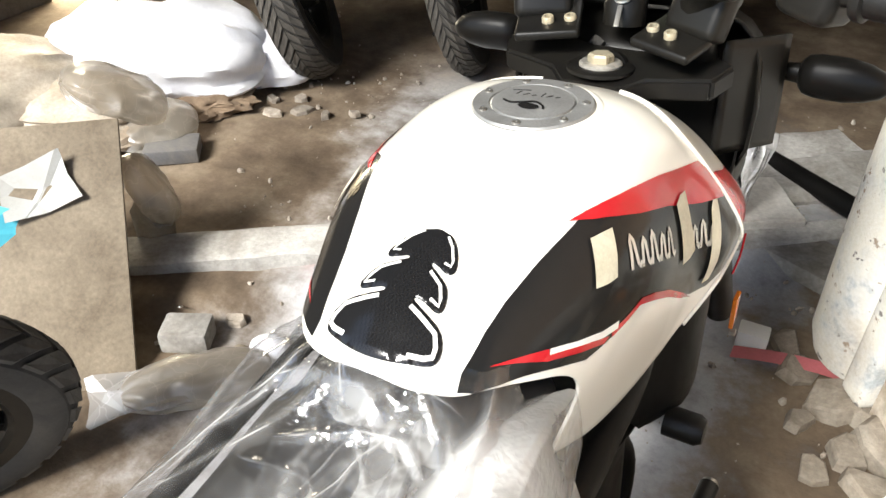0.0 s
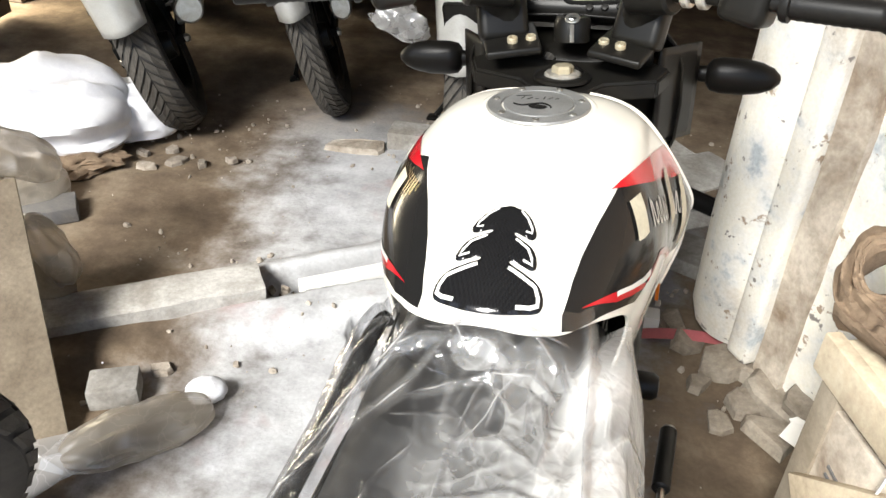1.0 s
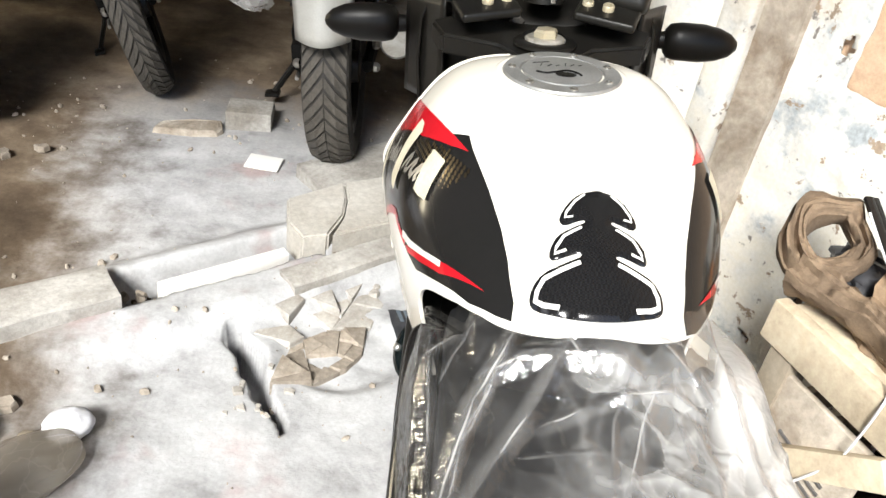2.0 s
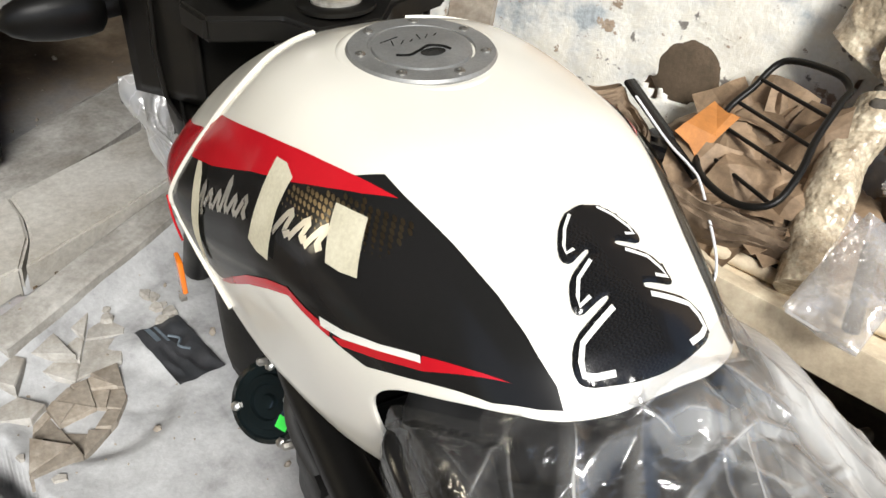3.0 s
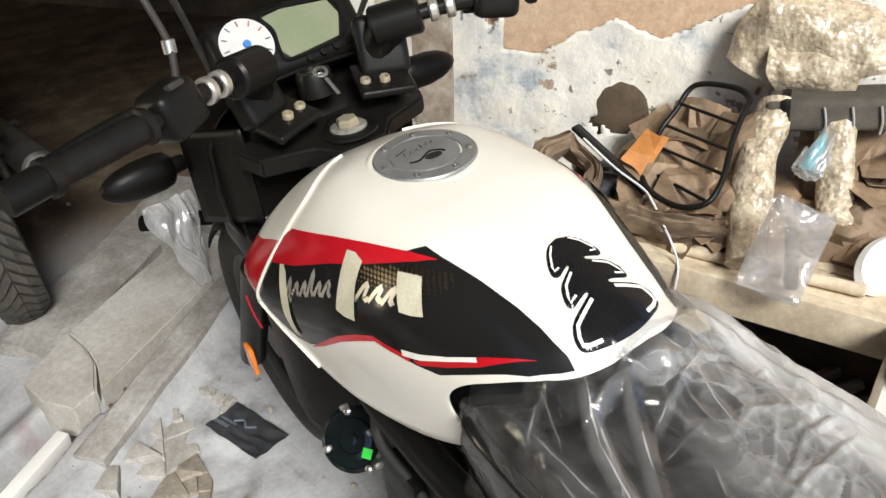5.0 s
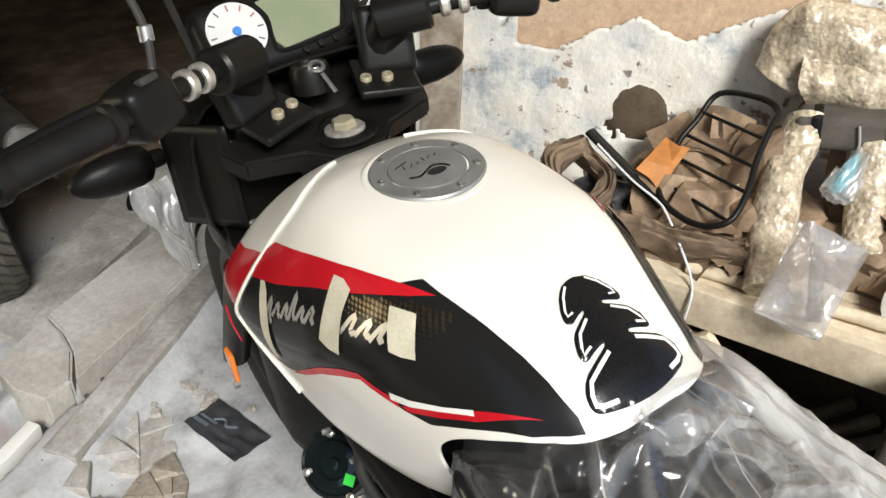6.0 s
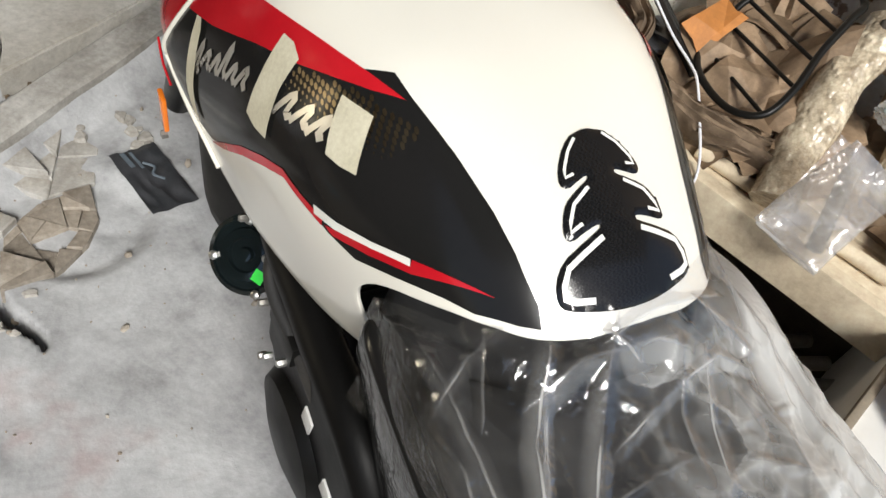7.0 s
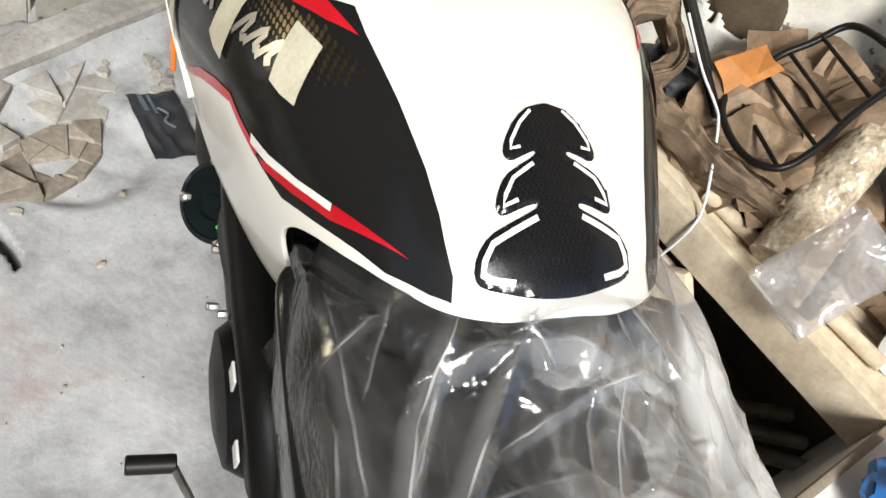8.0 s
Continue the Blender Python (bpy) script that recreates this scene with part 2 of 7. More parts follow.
M_CAP = mat("cast_aluminium", (0.34, 0.34, 0.33), 0.5, 0.6, stain=(0.27, 0.27, 0.26), patch=25, grain=400, amount=0.25, bump=0.15, depth=0.0005)
M_BLACK = mat("black_plastic", (0.007, 0.0066, 0.0062), 0.36, stain=(0.011, 0.010, 0.008), patch=14, grain=400, amount=0.3, bump=0.15, depth=0.0006, spec=0.22)
M_GRIP = mat("black_grip_rubber", (0.008, 0.0076, 0.0072), 0.42, stain=(0.014, 0.013, 0.011), patch=18, grain=300, amount=0.4, bump=0.2, depth=0.0008, spec=0.25)
M_TREAD = mat("dusty_tread", (0.085, 0.076, 0.064), 0.85, stain=(0.045, 0.040, 0.034), patch=12, grain=160, amount=0.4, bump=0.3, depth=0.0012)
M_TYRE = mat("dusty_tyre_rubber", (0.016, 0.015, 0.014), 0.75, stain=(0.036, 0.032, 0.027), patch=8, grain=160, amount=0.4, bump=0.3, depth=0.0012)
# black horn; the faint teal in its base paints a reflection
M_HORN = mat("horn_teal_sheen", (0.005, 0.0075, 0.008), 0.14, stain=(0.007, 0.011, 0.012), patch=20, grain=200, amount=0.2, bump=0, coat=0.3, spec=0.5, vary=0.04)
M_RUBBER = mat("rubber", (0.016, 0.0155, 0.015), 0.7, stain=(0.05, 0.044, 0.036), patch=10, grain=220, amount=0.4, bump=0.2, depth=0.001)
M_ENGINE = mat("black_engine", (0.0045, 0.0044, 0.0043), 0.44, 0.0, stain=(0.007, 0.0065, 0.006), patch=14, grain=300, amount=0.3, bump=0.2, depth=0.001, spec=0.10)
M_STEEL = mat("steel", (0.50, 0.50, 0.48), 0.35, 0.9, stain=(0.32, 0.29, 0.25), patch=20, grain=300, amount=0.2, bump=0.05, depth=0.0005)
M_BRASS = mat("plated_bolt", (0.40, 0.36, 0.26), 0.3, 0.35, stain=(0.5, 0.42, 0.28), patch=40, grain=300, amount=0.1, bump=0)
M_SEAT = mat("seat_vinyl", (0.012, 0.012, 0.0125), 0.6, stain=(0.017, 0.017, 0.017), patch=10, grain=500, amount=0.4, bump=0.2, depth=0.0008)
M_FILM = film("clear_film", haze=0.002, crease=0.0, scale=34.0, rough=0.07, facet=0.0022, relief=0.30, white_tint=(0.87, 0.86, 0.83), shine=0.07)
M_BAG = film("milky_film", tint=(0.92, 0.91, 0.90), haze=0.30, crease=0.10, scale=16.0, rough=0.24, facet=0.004, relief=0.3, white_tint=(0.86, 0.85, 0.84))
M_POUCH = film("pouch_film", tint=(0.95, 0.94, 0.93), haze=0.20, crease=0.12, scale=26.0, rough=0.16, facet=0.003, relief=0.4, white_tint=(0.86, 0.85, 0.84), shine=0.10)
M_MILK = film("dusty_film", tint=(0.85, 0.82, 0.78), haze=0.42, crease=0.10, scale=16.0, rough=0.3, facet=0.004, relief=0.3, white_tint=(0.50, 0.45, 0.38))
M_BUBBLE = mat("bubble_wrap", (0.62, 0.53, 0.39), 0.24, stain=(0.30, 0.235, 0.16), patch=30, grain=120, amount=0.8, bump=0.5, depth=0.004, coat=0.4)
bubble_nodes, bubble_links = M_BUBBLE.node_tree.nodes, M_BUBBLE.node_tree.links
bubbles, bubble_bump = bubble_nodes.new("ShaderNodeTexVoronoi"), bubble_nodes.new("ShaderNodeBump")
bubbles.inputs["Scale"].default_value, bubbles.inputs["Randomness"].default_value = 150, 0.9
bubble_bump.inputs["Strength"].default_value, bubble_bump.inputs["Distance"].default_value, bubble_bump.invert = 0.4, 0.003, True
bubble_links.new(bubble_nodes["Texture Coordinate"].outputs["Object"], bubbles.inputs["Vector"])
bubble_links.new(bubbles.outputs["Distance"], bubble_bump.inputs["Height"])
bubble_links.new(bubble_bump.outputs["Normal"], bubble_nodes["Principled BSDF"].inputs["Normal"])
M_PAPER = mat("brown_paper", (0.31, 0.215, 0.135), 0.7, stain=(0.15, 0.10, 0.06), patch=14, grain=120, amount=0.35, bump=0.3, depth=0.002, pieces=0.15)
M_BOARD = mat("stained_cardboard", (0.22, 0.180, 0.130), 0.9, stain=(0.13, 0.10, 0.068), patch=6, grain=100, amount=0.5, bump=0.25, depth=0.001)
M_CARD = mat("dusty_cardboard", (0.31, 0.265, 0.205), 0.9, stain=(0.19, 0.155, 0.11), patch=5, grain=100, amount=0.3, bump=0.2, depth=0.001)
M_WOOD = mat("old_wood", (0.70, 0.60, 0.44), 0.8, stain=(0.46, 0.37, 0.26), patch=8, grain=60, amount=0.45, bump=0.4, depth=0.002)
M_SACK = mat("white_sack", (0.78, 0.78, 0.80), 0.6, stain=(0.62, 0.62, 0.66), patch=7, grain=150, amount=0.2, bump=0.3, depth=0.003)
M_CLOTH = mat("dirty_cloth", (0.23, 0.165, 0.108), 0.95, stain=(0.11, 0.075, 0.048), patch=14, grain=200, amount=0.4, bump=0.4, depth=0.002)
M_ORANGE = mat("orange_wrap", (0.50, 0.20, 0.05), 0.6, stain=(0.34, 0.13, 0.03), patch=20, grain=150, amount=0.2, bump=0.2, depth=0.001)
M_AMBER = mat("amber_plastic", (0.85, 0.22, 0.02), 0.2, stain=(0.75, 0.18, 0.02), patch=20, grain=150, amount=0.1, bump=0, coat=0.6)
M_GREEN = mat("green_sticker", (0.05, 0.75, 0.08), 0.5, stain=(0.04, 0.68, 0.07), patch=20, grain=150, amount=0.05, bump=0)
M_CYAN = mat("blue_plastic", (0.10, 0.50, 0.62), 0.4, stain=(0.08, 0.42, 0.54), patch=15, grain=150, amount=0.1, bump=0.1, depth=0.001)
M_BLUE = mat("blue_sheet", (0.04, 0.22, 0.62), 0.4, stain=(0.03, 0.17, 0.5), patch=8, grain=150, amount=0.1, bump=0.2, depth=0.002)
M_PINK = mat("faded_red_strip", (0.45, 0.12, 0.13), 0.7, stain=(0.36, 0.10, 0.10), patch=12, grain=150, amount=0.2, bump=0.2, depth=0.001)
M_FACE = mat("dial_face", (0.70, 0.69, 0.66), 0.4, stain=(0.62, 0.61, 0.58), patch=20, grain=200, amount=0.1, bump=0)
M_LCD = mat("liquid_crystal", (0.27, 0.285, 0.19), 0.25, stain=(0.2, 0.25, 0.15), patch=8, grain=200, amount=0.1, bump=0, coat=0.6)
M_SILVERPAINT = mat("grey_panel", (0.42, 0.42, 0.40), 0.4, stain=(0.33, 0.32, 0.29), patch=6, grain=200, amount=0.15, bump=0.05, depth=0.0006)
M_DARKSLATE = mat("dark_slab", (0.10, 0.10, 0.105), 0.6, stain=(0.15, 0.14, 0.13), patch=10, grain=120, amount=0.3, bump=0.3, depth=0.002)
M_HEAP = mat("dusty_plastic", (0.46, 0.40, 0.32), 0.55, stain=(0.28, 0.22, 0.16), patch=7, grain=90, amount=0.4, bump=0.35, depth=0.004)
M_SLEEVE = mat("grey_nylon", (0.115, 0.10, 0.08), 0.8, stain=(0.06, 0.052, 0.043), patch=12, grain=300, amount=0.4, bump=0.3, depth=0.001)
M_WASHER = mat("zinc_washer", (0.22, 0.21, 0.18), 0.35, 0.3, stain=(0.48, 0.45, 0.40), patch=40, grain=300, amount=0.15, bump=0.05, depth=0.0004)
M_FADED = mat("faded_print", (0.13, 0.16, 0.19), 0.5, stain=(0.09, 0.11, 0.13), patch=30, grain=200, amount=0.3, bump=0)
M_PIER = mat("stained_plaster", (0.56, 0.50, 0.42), 0.92, stain=(0.20, 0.145, 0.10), patch=7, grain=60, amount=0.45, bump=0.5, depth=0.004)
M_SHARD = mat("broken_concrete", (0.44, 0.42, 0.39), 0.92, stain=(0.27, 0.245, 0.21), patch=12, grain=90, amount=0.45, bump=0.4, depth=0.003, pieces=0.14)
M_PACKET = mat("printed_packet", (0.030, 0.032, 0.036), 0.35, stain=(0.055, 0.055, 0.06), patch=12, grain=120, amount=0.3, bump=0.3, depth=0.002)
M_MUD = mat("dried_mud", (0.12, 0.085, 0.055), 0.95, stain=(0.07, 0.05, 0.03), patch=16, grain=120, amount=0.4, bump=0.4, depth=0.003)
M_WHITEBOX = mat("white_card", (0.82, 0.81, 0.78), 0.7, stain=(0.74, 0.72, 0.67), patch=5, grain=150, amount=0.1, bump=0.1, depth=0.001)


# ---- mesh helpers ----
def mesh_object(name, bm, material, smooth=True):
    me = bpy.data.meshes.new(name)
    bmesh.ops.recalc_face_normals(bm, faces=bm.faces[:])
    bm.to_mesh(me)
    bm.free()
    if smooth:
        me.polygons.foreach_set("use_smooth", [True] * len(me.polygons))
        me.set_sharp_from_angle(angle=radians(38))
    me.materials.append(material)
    return new(name, me)


def part(name, bm, material, parent, label="", smooth=True):
    ob = mesh_object(name, bm, material, smooth)
    ob.parent = parent
    return tagged(ob, label)


def thing(name, bm, material, label, category, m=None, group="", kind="", smooth=True):
    ob = mesh_object(name, bm, material, smooth)
    if m is not None:
        ob.matrix_world = m
    return tagged(ob, label, category, group, kind)


def root(name, label, category, m=None, group=""):
    ob = new(name)
    if m is not None:
        ob.matrix_world = m
    return tagged(ob, label, category, group)


def box(bm, size, m=None, bevel=0.0, seg=2):
    made = bmesh.ops.create_cube(bm, size=1.0, matrix=(m or Matrix()) @ Matrix.Diagonal((*size, 1)))
    if bevel:
        edges = list({e for v in made["verts"] for e in v.link_edges})
        bmesh.ops.bevel(bm, geom=edges, offset=bevel, segments=seg, affect="EDGES", profile=0.6)
    return bm


def boxed(size, m=None, bevel=0.0, seg=2):
    return box(bmesh.new(), size, m, bevel, seg)


def lathe(profile, m=None, seg=32, bm=None):
    """A body turned about z from (radius, height) pairs."""
    bm = bm or bmesh.new()
    m = m or Matrix()
    rings = []
    for r, z in profile:
        if r < 1e-6:
            rings.append([bm.verts.new(m @ Vector((0, 0, z)))])
        else:
            rings.append([bm.verts.new(m @ Vector((r * math.cos(2 * math.pi * i / seg), r * math.sin(2 * math.pi * i / seg), z))) for i in range(seg)])
    for a, b in zip(rings, rings[1:]):
        for i in range(seg):
            q = [a[i % len(a)], a[(i + 1) % len(a)], b[(i + 1) % len(b)], b[i % len(b)]]
            q = list(dict.fromkeys(q))
            if len(q) > 2:
                bm.faces.new(q)
    return bm


def axis_pose(a, b):
    """A pose at a whose z axis points to b."""
    a, b = Vector(a), Vector(b)
    return Matrix.Translation(a) @ (b - a).to_track_quat("Z", "Y").to_matrix().to_4x4()


def rod(a, b, r, r2=None, seg=16, bm=None, bevel=0.0):
    length = (Vector(b) - Vector(a)).length
    r2 = r if r2 is None else r2
    e = min(bevel or r * 0.15, length / 3)
    return lathe([(0, 0), (r - e, 0), (r, e), (r2, length - e), (r2 - e, length), (0, length)], axis_pose(a, b), seg, bm)


def tube(points, r, seg=10, bm=None, closed=False, smooth=6):
    """A bent round bar through points."""
    bm = bm or bmesh.new()
    pts = [Vector(p) for p in points]
    if smooth > 1 and len(pts) > 2:
        fine, n = [], len(pts)
        span = range(n if closed else n - 1)
        for i in span:
            p0, p1, p2, p3 = (pts[k % n] if closed else pts[min(max(k, 0), n - 1)] for k in (i - 1, i, i + 1, i + 2))
            for s in range(smooth):
                u = s / smooth
                fine.append(0.5 * (2 * p1 + (p2 - p0) * u + (2 * p0 - 5 * p1 + 4 * p2 - p3) * u * u + (3 * p1 - p0 - 3 * p2 + p3) * u**3))
        if not closed:
            fine.append(pts[-1])
        pts = fine
    n = len(pts)
    rings = []
    side = None
    for i, p in enumerate(pts):
        d = (pts[(i + 1) % n] - pts[i - 1]) if closed else (pts[min(i + 1, n - 1)] - pts[max(i - 1, 0)])
        d.normalize()
        side = (side or d.orthogonal()) if side is None or abs(side.dot(d)) < 0.98 else d.orthogonal()
        side = (side - d * side.dot(d)).normalized()
        up = d.cross(side)
        rings.append([bm.verts.new(p + r * (math.cos(2 * math.pi * k / seg) * side + math.sin(2 * math.pi * k / seg) * up)) for k in range(seg)])
    pairs = list(zip(rings, rings[1:])) + ([(rings[-1], rings[0])] if closed else [])
    for a, b in pairs:
        for k in range(seg):
            bm.faces.new((a[k], a[(k + 1) % seg], b[(k + 1) % seg], b[k]))
    if not closed:
        bm.faces.new(rings[0])
        bm.faces.new(rings[-1])
    return bm


def sheet(rows, columns, point, bm=None, closed=False):
    """A surface point(u, v), u and v from 0 to 1."""
    bm = bm or bmesh.new()
    grid = [[bm.verts.new(point(j / columns, i / rows)) for j in range(columns + (0 if closed else 1))] for i in range(rows + 1)]
    for i in range(rows):
        for j in range(columns):
            k = (j + 1) % len(grid[0])
            bm.faces.new((grid[i][j], grid[i][k], grid[i + 1][k], grid[i + 1][j]))
    return bm


def thick(ob, depth, offset=-1.0):
    s = ob.modifiers.new("thickness", "SOLIDIFY")
    s.thickness, s.offset = depth, offset
    return ob


def ridged(p, scale, seed=0.0):
    q = Vector(p) * scale + Vector((seed * 7.3, seed * 3.1, seed * 5.7))
    return 1 - 2 * abs(noise.noise(q))


def crumpled(size, seed, rough=0.35, detail=4, flat=0.0):
    """A crumpled lump: a wad of paper, a bag or a rag."""
    bm = bmesh.new()
    bmesh.ops.create_icosphere(bm, subdivisions=detail, radius=1.0)
    for v in bm.verts:
        d = v.co.normalized()
        near, _ = noise.voronoi(d * 2.1 + Vector((seed, seed * 0.7, 0)))
        k = 1 + rough * (0.45 * ridged(d, 1.1, seed) + 0.3 * ridged(d, 2.3, seed + 1) + 0.14 * ridged(d, 5.5, seed + 2) + 0.9 * (near[1] - near[0])) - rough * 0.75
        v.co = Vector((d.x * k * size[0], d.y * k * size[1], d.z * k * size[2]))
        if v.co.z < -flat * size[2]:
            v.co.z = -flat * size[2] + 0.15 * (v.co.z + flat * size[2])
    return bm


def shard(size, seed, sides=6):
    """A flat broken stone."""
    rng = random.Random(seed)
    bm = bmesh.new()
    ring = []
    for i in range(sides):
        a = 2 * math.pi * (i + rng.uniform(-0.3, 0.3)) / sides
        k = rng.uniform(0.65, 1.1)
        ring.append((math.cos(a) * size[0] * k, math.sin(a) * size[1] * k))
    low = [bm.verts.new((x * 1.06, y * 1.06, 0)) for x, y in ring]
    mid = [bm.verts.new((x, y, size[2] * 0.8 * rng.uniform(0.8, 1.1))) for x, y in ring]
    top = [bm.verts.new((x * 0.86, y * 0.86, size[2] * rng.uniform(0.85, 1.15))) for x, y in ring]
    bm.faces.new(low)
    bm.faces.new(top)
    for a, b in ((low, mid), (mid, top)):
        for i in range(sides):
            k = (i + 1) % sides
            bm.faces.new((a[i], a[k], b[k], b[i]))
    return bm


def folded(size, seed, cuts=7, steep=0.45, curl=0.0, taper=1.0):
    """A sheet of paper or film, folded flat-faced along straight creases."""
    rng = random.Random(seed)
    bm = bmesh.new()
    ring = []
    for x, y in ((-1, -1), (0, -1), (1, -1), (1, 0), (1, 1), (0, 1), (-1, 1), (-1, 0)):
        narrow = 1 - (1 - taper) * (y + 1) / 2
        ring.append(bm.verts.new((0.5 * narrow * size[0] * (x + rng.uniform(-0.14, 0.14)), 0.5 * size[1] * (y + rng.uniform(-0.14, 0.14)), 0)))
    bm.faces.new(ring)
    lines = []
    for k in range(cuts):
        turn = rng.uniform(0, math.pi)
        n = Vector((math.cos(turn), math.sin(turn), 0))
        at = Vector((rng.uniform(-0.36, 0.36) * size[0], rng.uniform(-0.36, 0.36) * size[1], 0))
        lines.append((at, n, rng.uniform(0.3, 1.0) * steep * rng.choice((-1, 1))))
        bmesh.ops.bisect_plane(bm, geom=bm.verts[:] + bm.edges[:] + bm.faces[:], plane_co=at, plane_no=n)
    for v in bm.verts:
        p = v.co.copy()
        v.co.z = sum(a * abs((p - at).dot(n)) for at, n, a in lines) - curl * (p.x ** 2 + p.y ** 2)
    low = sum(v.co.z for v in bm.verts) / len(bm.verts)
    for v in bm.verts:
        v.co.z -= low
    return bm


# ---- structure ----
def smooth_step(a, b, x):
    t = np.clip((x - a) / (b - a), 0, 1)
    return t * t * (3 - 2 * t)


def floor_height(x, y):
    a, b = 0.8 * x + 0.6 * y, 0.6 * x - 0.8 * y
    h = 0.012 * noise.noise((x * 2.1, y * 2.1, 0.3)) + 0.006 * noise.noise((x * 7, y * 7, 4.0)) + 0.0025 * noise.noise((x * 25, y * 25, 9.0))
    ridge = float(smooth_step(-0.80, -0.90, b) * smooth_step(-1.22, -1.12, b) * smooth_step(-1.6, -1.3, a))
    h += 0.048 * ridge
    if -0.23 < a < 0.31:
        h -= 0.085 * float(smooth_step(-0.972, -0.985, b) * smooth_step(-1.11, -1.09, b))
    if 0.30 < a < 1.1:
        h -= 0.06 * float(smooth_step(-0.990, -0.982, b) * smooth_step(-0.958, -0.966, b))
    # broken hole beside the kerb
    along = 0.49 * (x + 0.51) - 0.87 * (y - 0.68)
    across = 0.87 * (x + 0.51) + 0.49 * (y - 0.68)
    if 0 < along < 0.36:
        wide = 0.030 * math.sin(math.pi * (along / 0.36) ** 0.55) + 0.004
        h -= 0.13 * float(smooth_step(wide, wide * 0.65, abs(across + 0.016 * noise.noise((along * 14, 0, 0)))))
    d = math.hypot((x + 0.25) / 0.17, (y - 0.64) / 0.15)
    h -= 0.020 * float(smooth_step(1.0, 0.7, d)) * (0.5 + 0.5 * ridged((x, y, 0), 9, 3))
    return h


def build_floor():
    fine = 0.016
    xs = np.concatenate([[-80, -40, -20, -12], np.linspace(-8, -2.4, 9)[:-1], np.arange(-2.4, -0.66, fine), np.arange(-0.66, 0.10, 0.0075), np.arange(0.10, 1.3, fine), np.linspace(1.3, 8, 9), [12, 20, 40, 80]])
    ys = np.concatenate([[-80, -40, -20, -12], np.linspace(-8, -0.9, 10)[:-1], np.arange(-0.9, 0.30, fine), np.arange(0.30, 1.12, 0.0075), np.arange(1.12, 2.5, fine), np.linspace(2.5, 9, 9), [12, 20, 40, 80]])
    verts = [(x, y, floor_height(x, y)) for y in ys for x in xs]
    n = len(xs)
    faces = [(j * n + i, j * n + i + 1, (j + 1) * n + i + 1, (j + 1) * n + i) for j in range(len(ys) - 1) for i in range(n - 1)]
    me = bpy.data.meshes.new("floor")
    me.from_pydata(verts, [], faces)
    me.polygons.foreach_set("use_smooth", [True] * len(me.polygons))
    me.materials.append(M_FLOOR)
    return tagged(new("floor", me), "uneven dusty brown and grey concrete floor with broken patches", "floor", kind="structure")


build_floor()


def wall(name, a, b, height, depth, material, label, low=0.0):
    """A straight wall between two plan points, its visible face on the left of the way from a to b."""
    a, b = Vector((a[0], a[1], 0)), Vector((b[0], b[1], 0))
    d = (b - a).normalized()
    out = Vector((d.y, -d.x, 0))
    m = Matrix.Translation((a + b) / 2 + out * depth / 2 + Vector((0, 0, (low + height) / 2)))
    m = m @ pose(0, 0, 0, 0, 0, math.degrees(math.atan2(d.y, d.x)))
    return thing(name, boxed(((b - a).length, depth, height - low), m, 0.01), material, label, "wall", kind="structure", smooth=False)


wall("wall_bench", room(0.9, 1.6), room(0.9, -0.60), 4.2, 0.25, M_BRICK, "tan mud-plastered wall behind the workbench")
# these walls close the room; its gloom is put into their dark colour
wall("wall_return", room(0.9, -0.60), room(3.2, -0.60), 4.2, 0.2, M_GLOOM, "side of the bench wall, coloured dark for shade")
wall("wall_deep", room(3.2, -0.4), room(3.2, -6.4), 4.2, 0.2, M_GLOOM, "back wall of the workshop, coloured dark for its gloom")
wall("wall_end", room(3.4, -6.2), room(-3.6, -6.2), 4.2, 0.2, M_GLOOM, "end wall of the workshop, coloured dark for its gloom")
wall("wall_side_near", (-3.05, 1.55), (-3.05, -1.2), 4.2, 0.2, M_GLOOM, "side wall, coloured dark for the gloom of the workshop")
wall("wall_side_far", (-3.05, 6.0), (-3.05, 2.5), 4.2, 0.2, M_GLOOM, "side wall, coloured dark for the gloom of the workshop")
wall("wall_side_lintel", (-3.05, 2.5), (-3.05, 1.55), 4.2, 0.2, M_GLOOM, "wall above the side door, coloured dark for gloom", 2.05)
# unseen roof, added to darken reflections and let the sun in from behind
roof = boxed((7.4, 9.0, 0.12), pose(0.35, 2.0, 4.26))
thing("ceiling", roof, M_GLOOM, "unseen dark sheet roof, added to keep out the sky", "ceiling", kind="structure", smooth=False)
# the side door stands ajar, with daylight past its edges
door = root("door_1", "dark wooden side door standing ajar against daylight", "door", pose(-2.98, 2.35, 0, 0, 0, 8))
door["kind"] = "structure"
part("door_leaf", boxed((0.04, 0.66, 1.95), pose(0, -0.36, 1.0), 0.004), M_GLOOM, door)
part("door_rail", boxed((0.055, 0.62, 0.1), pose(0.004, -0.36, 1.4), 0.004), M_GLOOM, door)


# whitewashed plaster, broken away along an uneven edge
def plaster_top(b):
    edge = np.interp(b, [-0.135, -0.125, -0.05, 0.0, 0.1, 0.2, 0.37, 0.6, 1.4], [3.9, 0.80, 0.80, 0.83, 0.885, 0.85, 0.935, 0.99, 1.05])
    return edge + 0.012 * noise.noise((b * 22, 1.0, 0)) + 0.006 * noise.noise((b * 70, 5.0, 0))


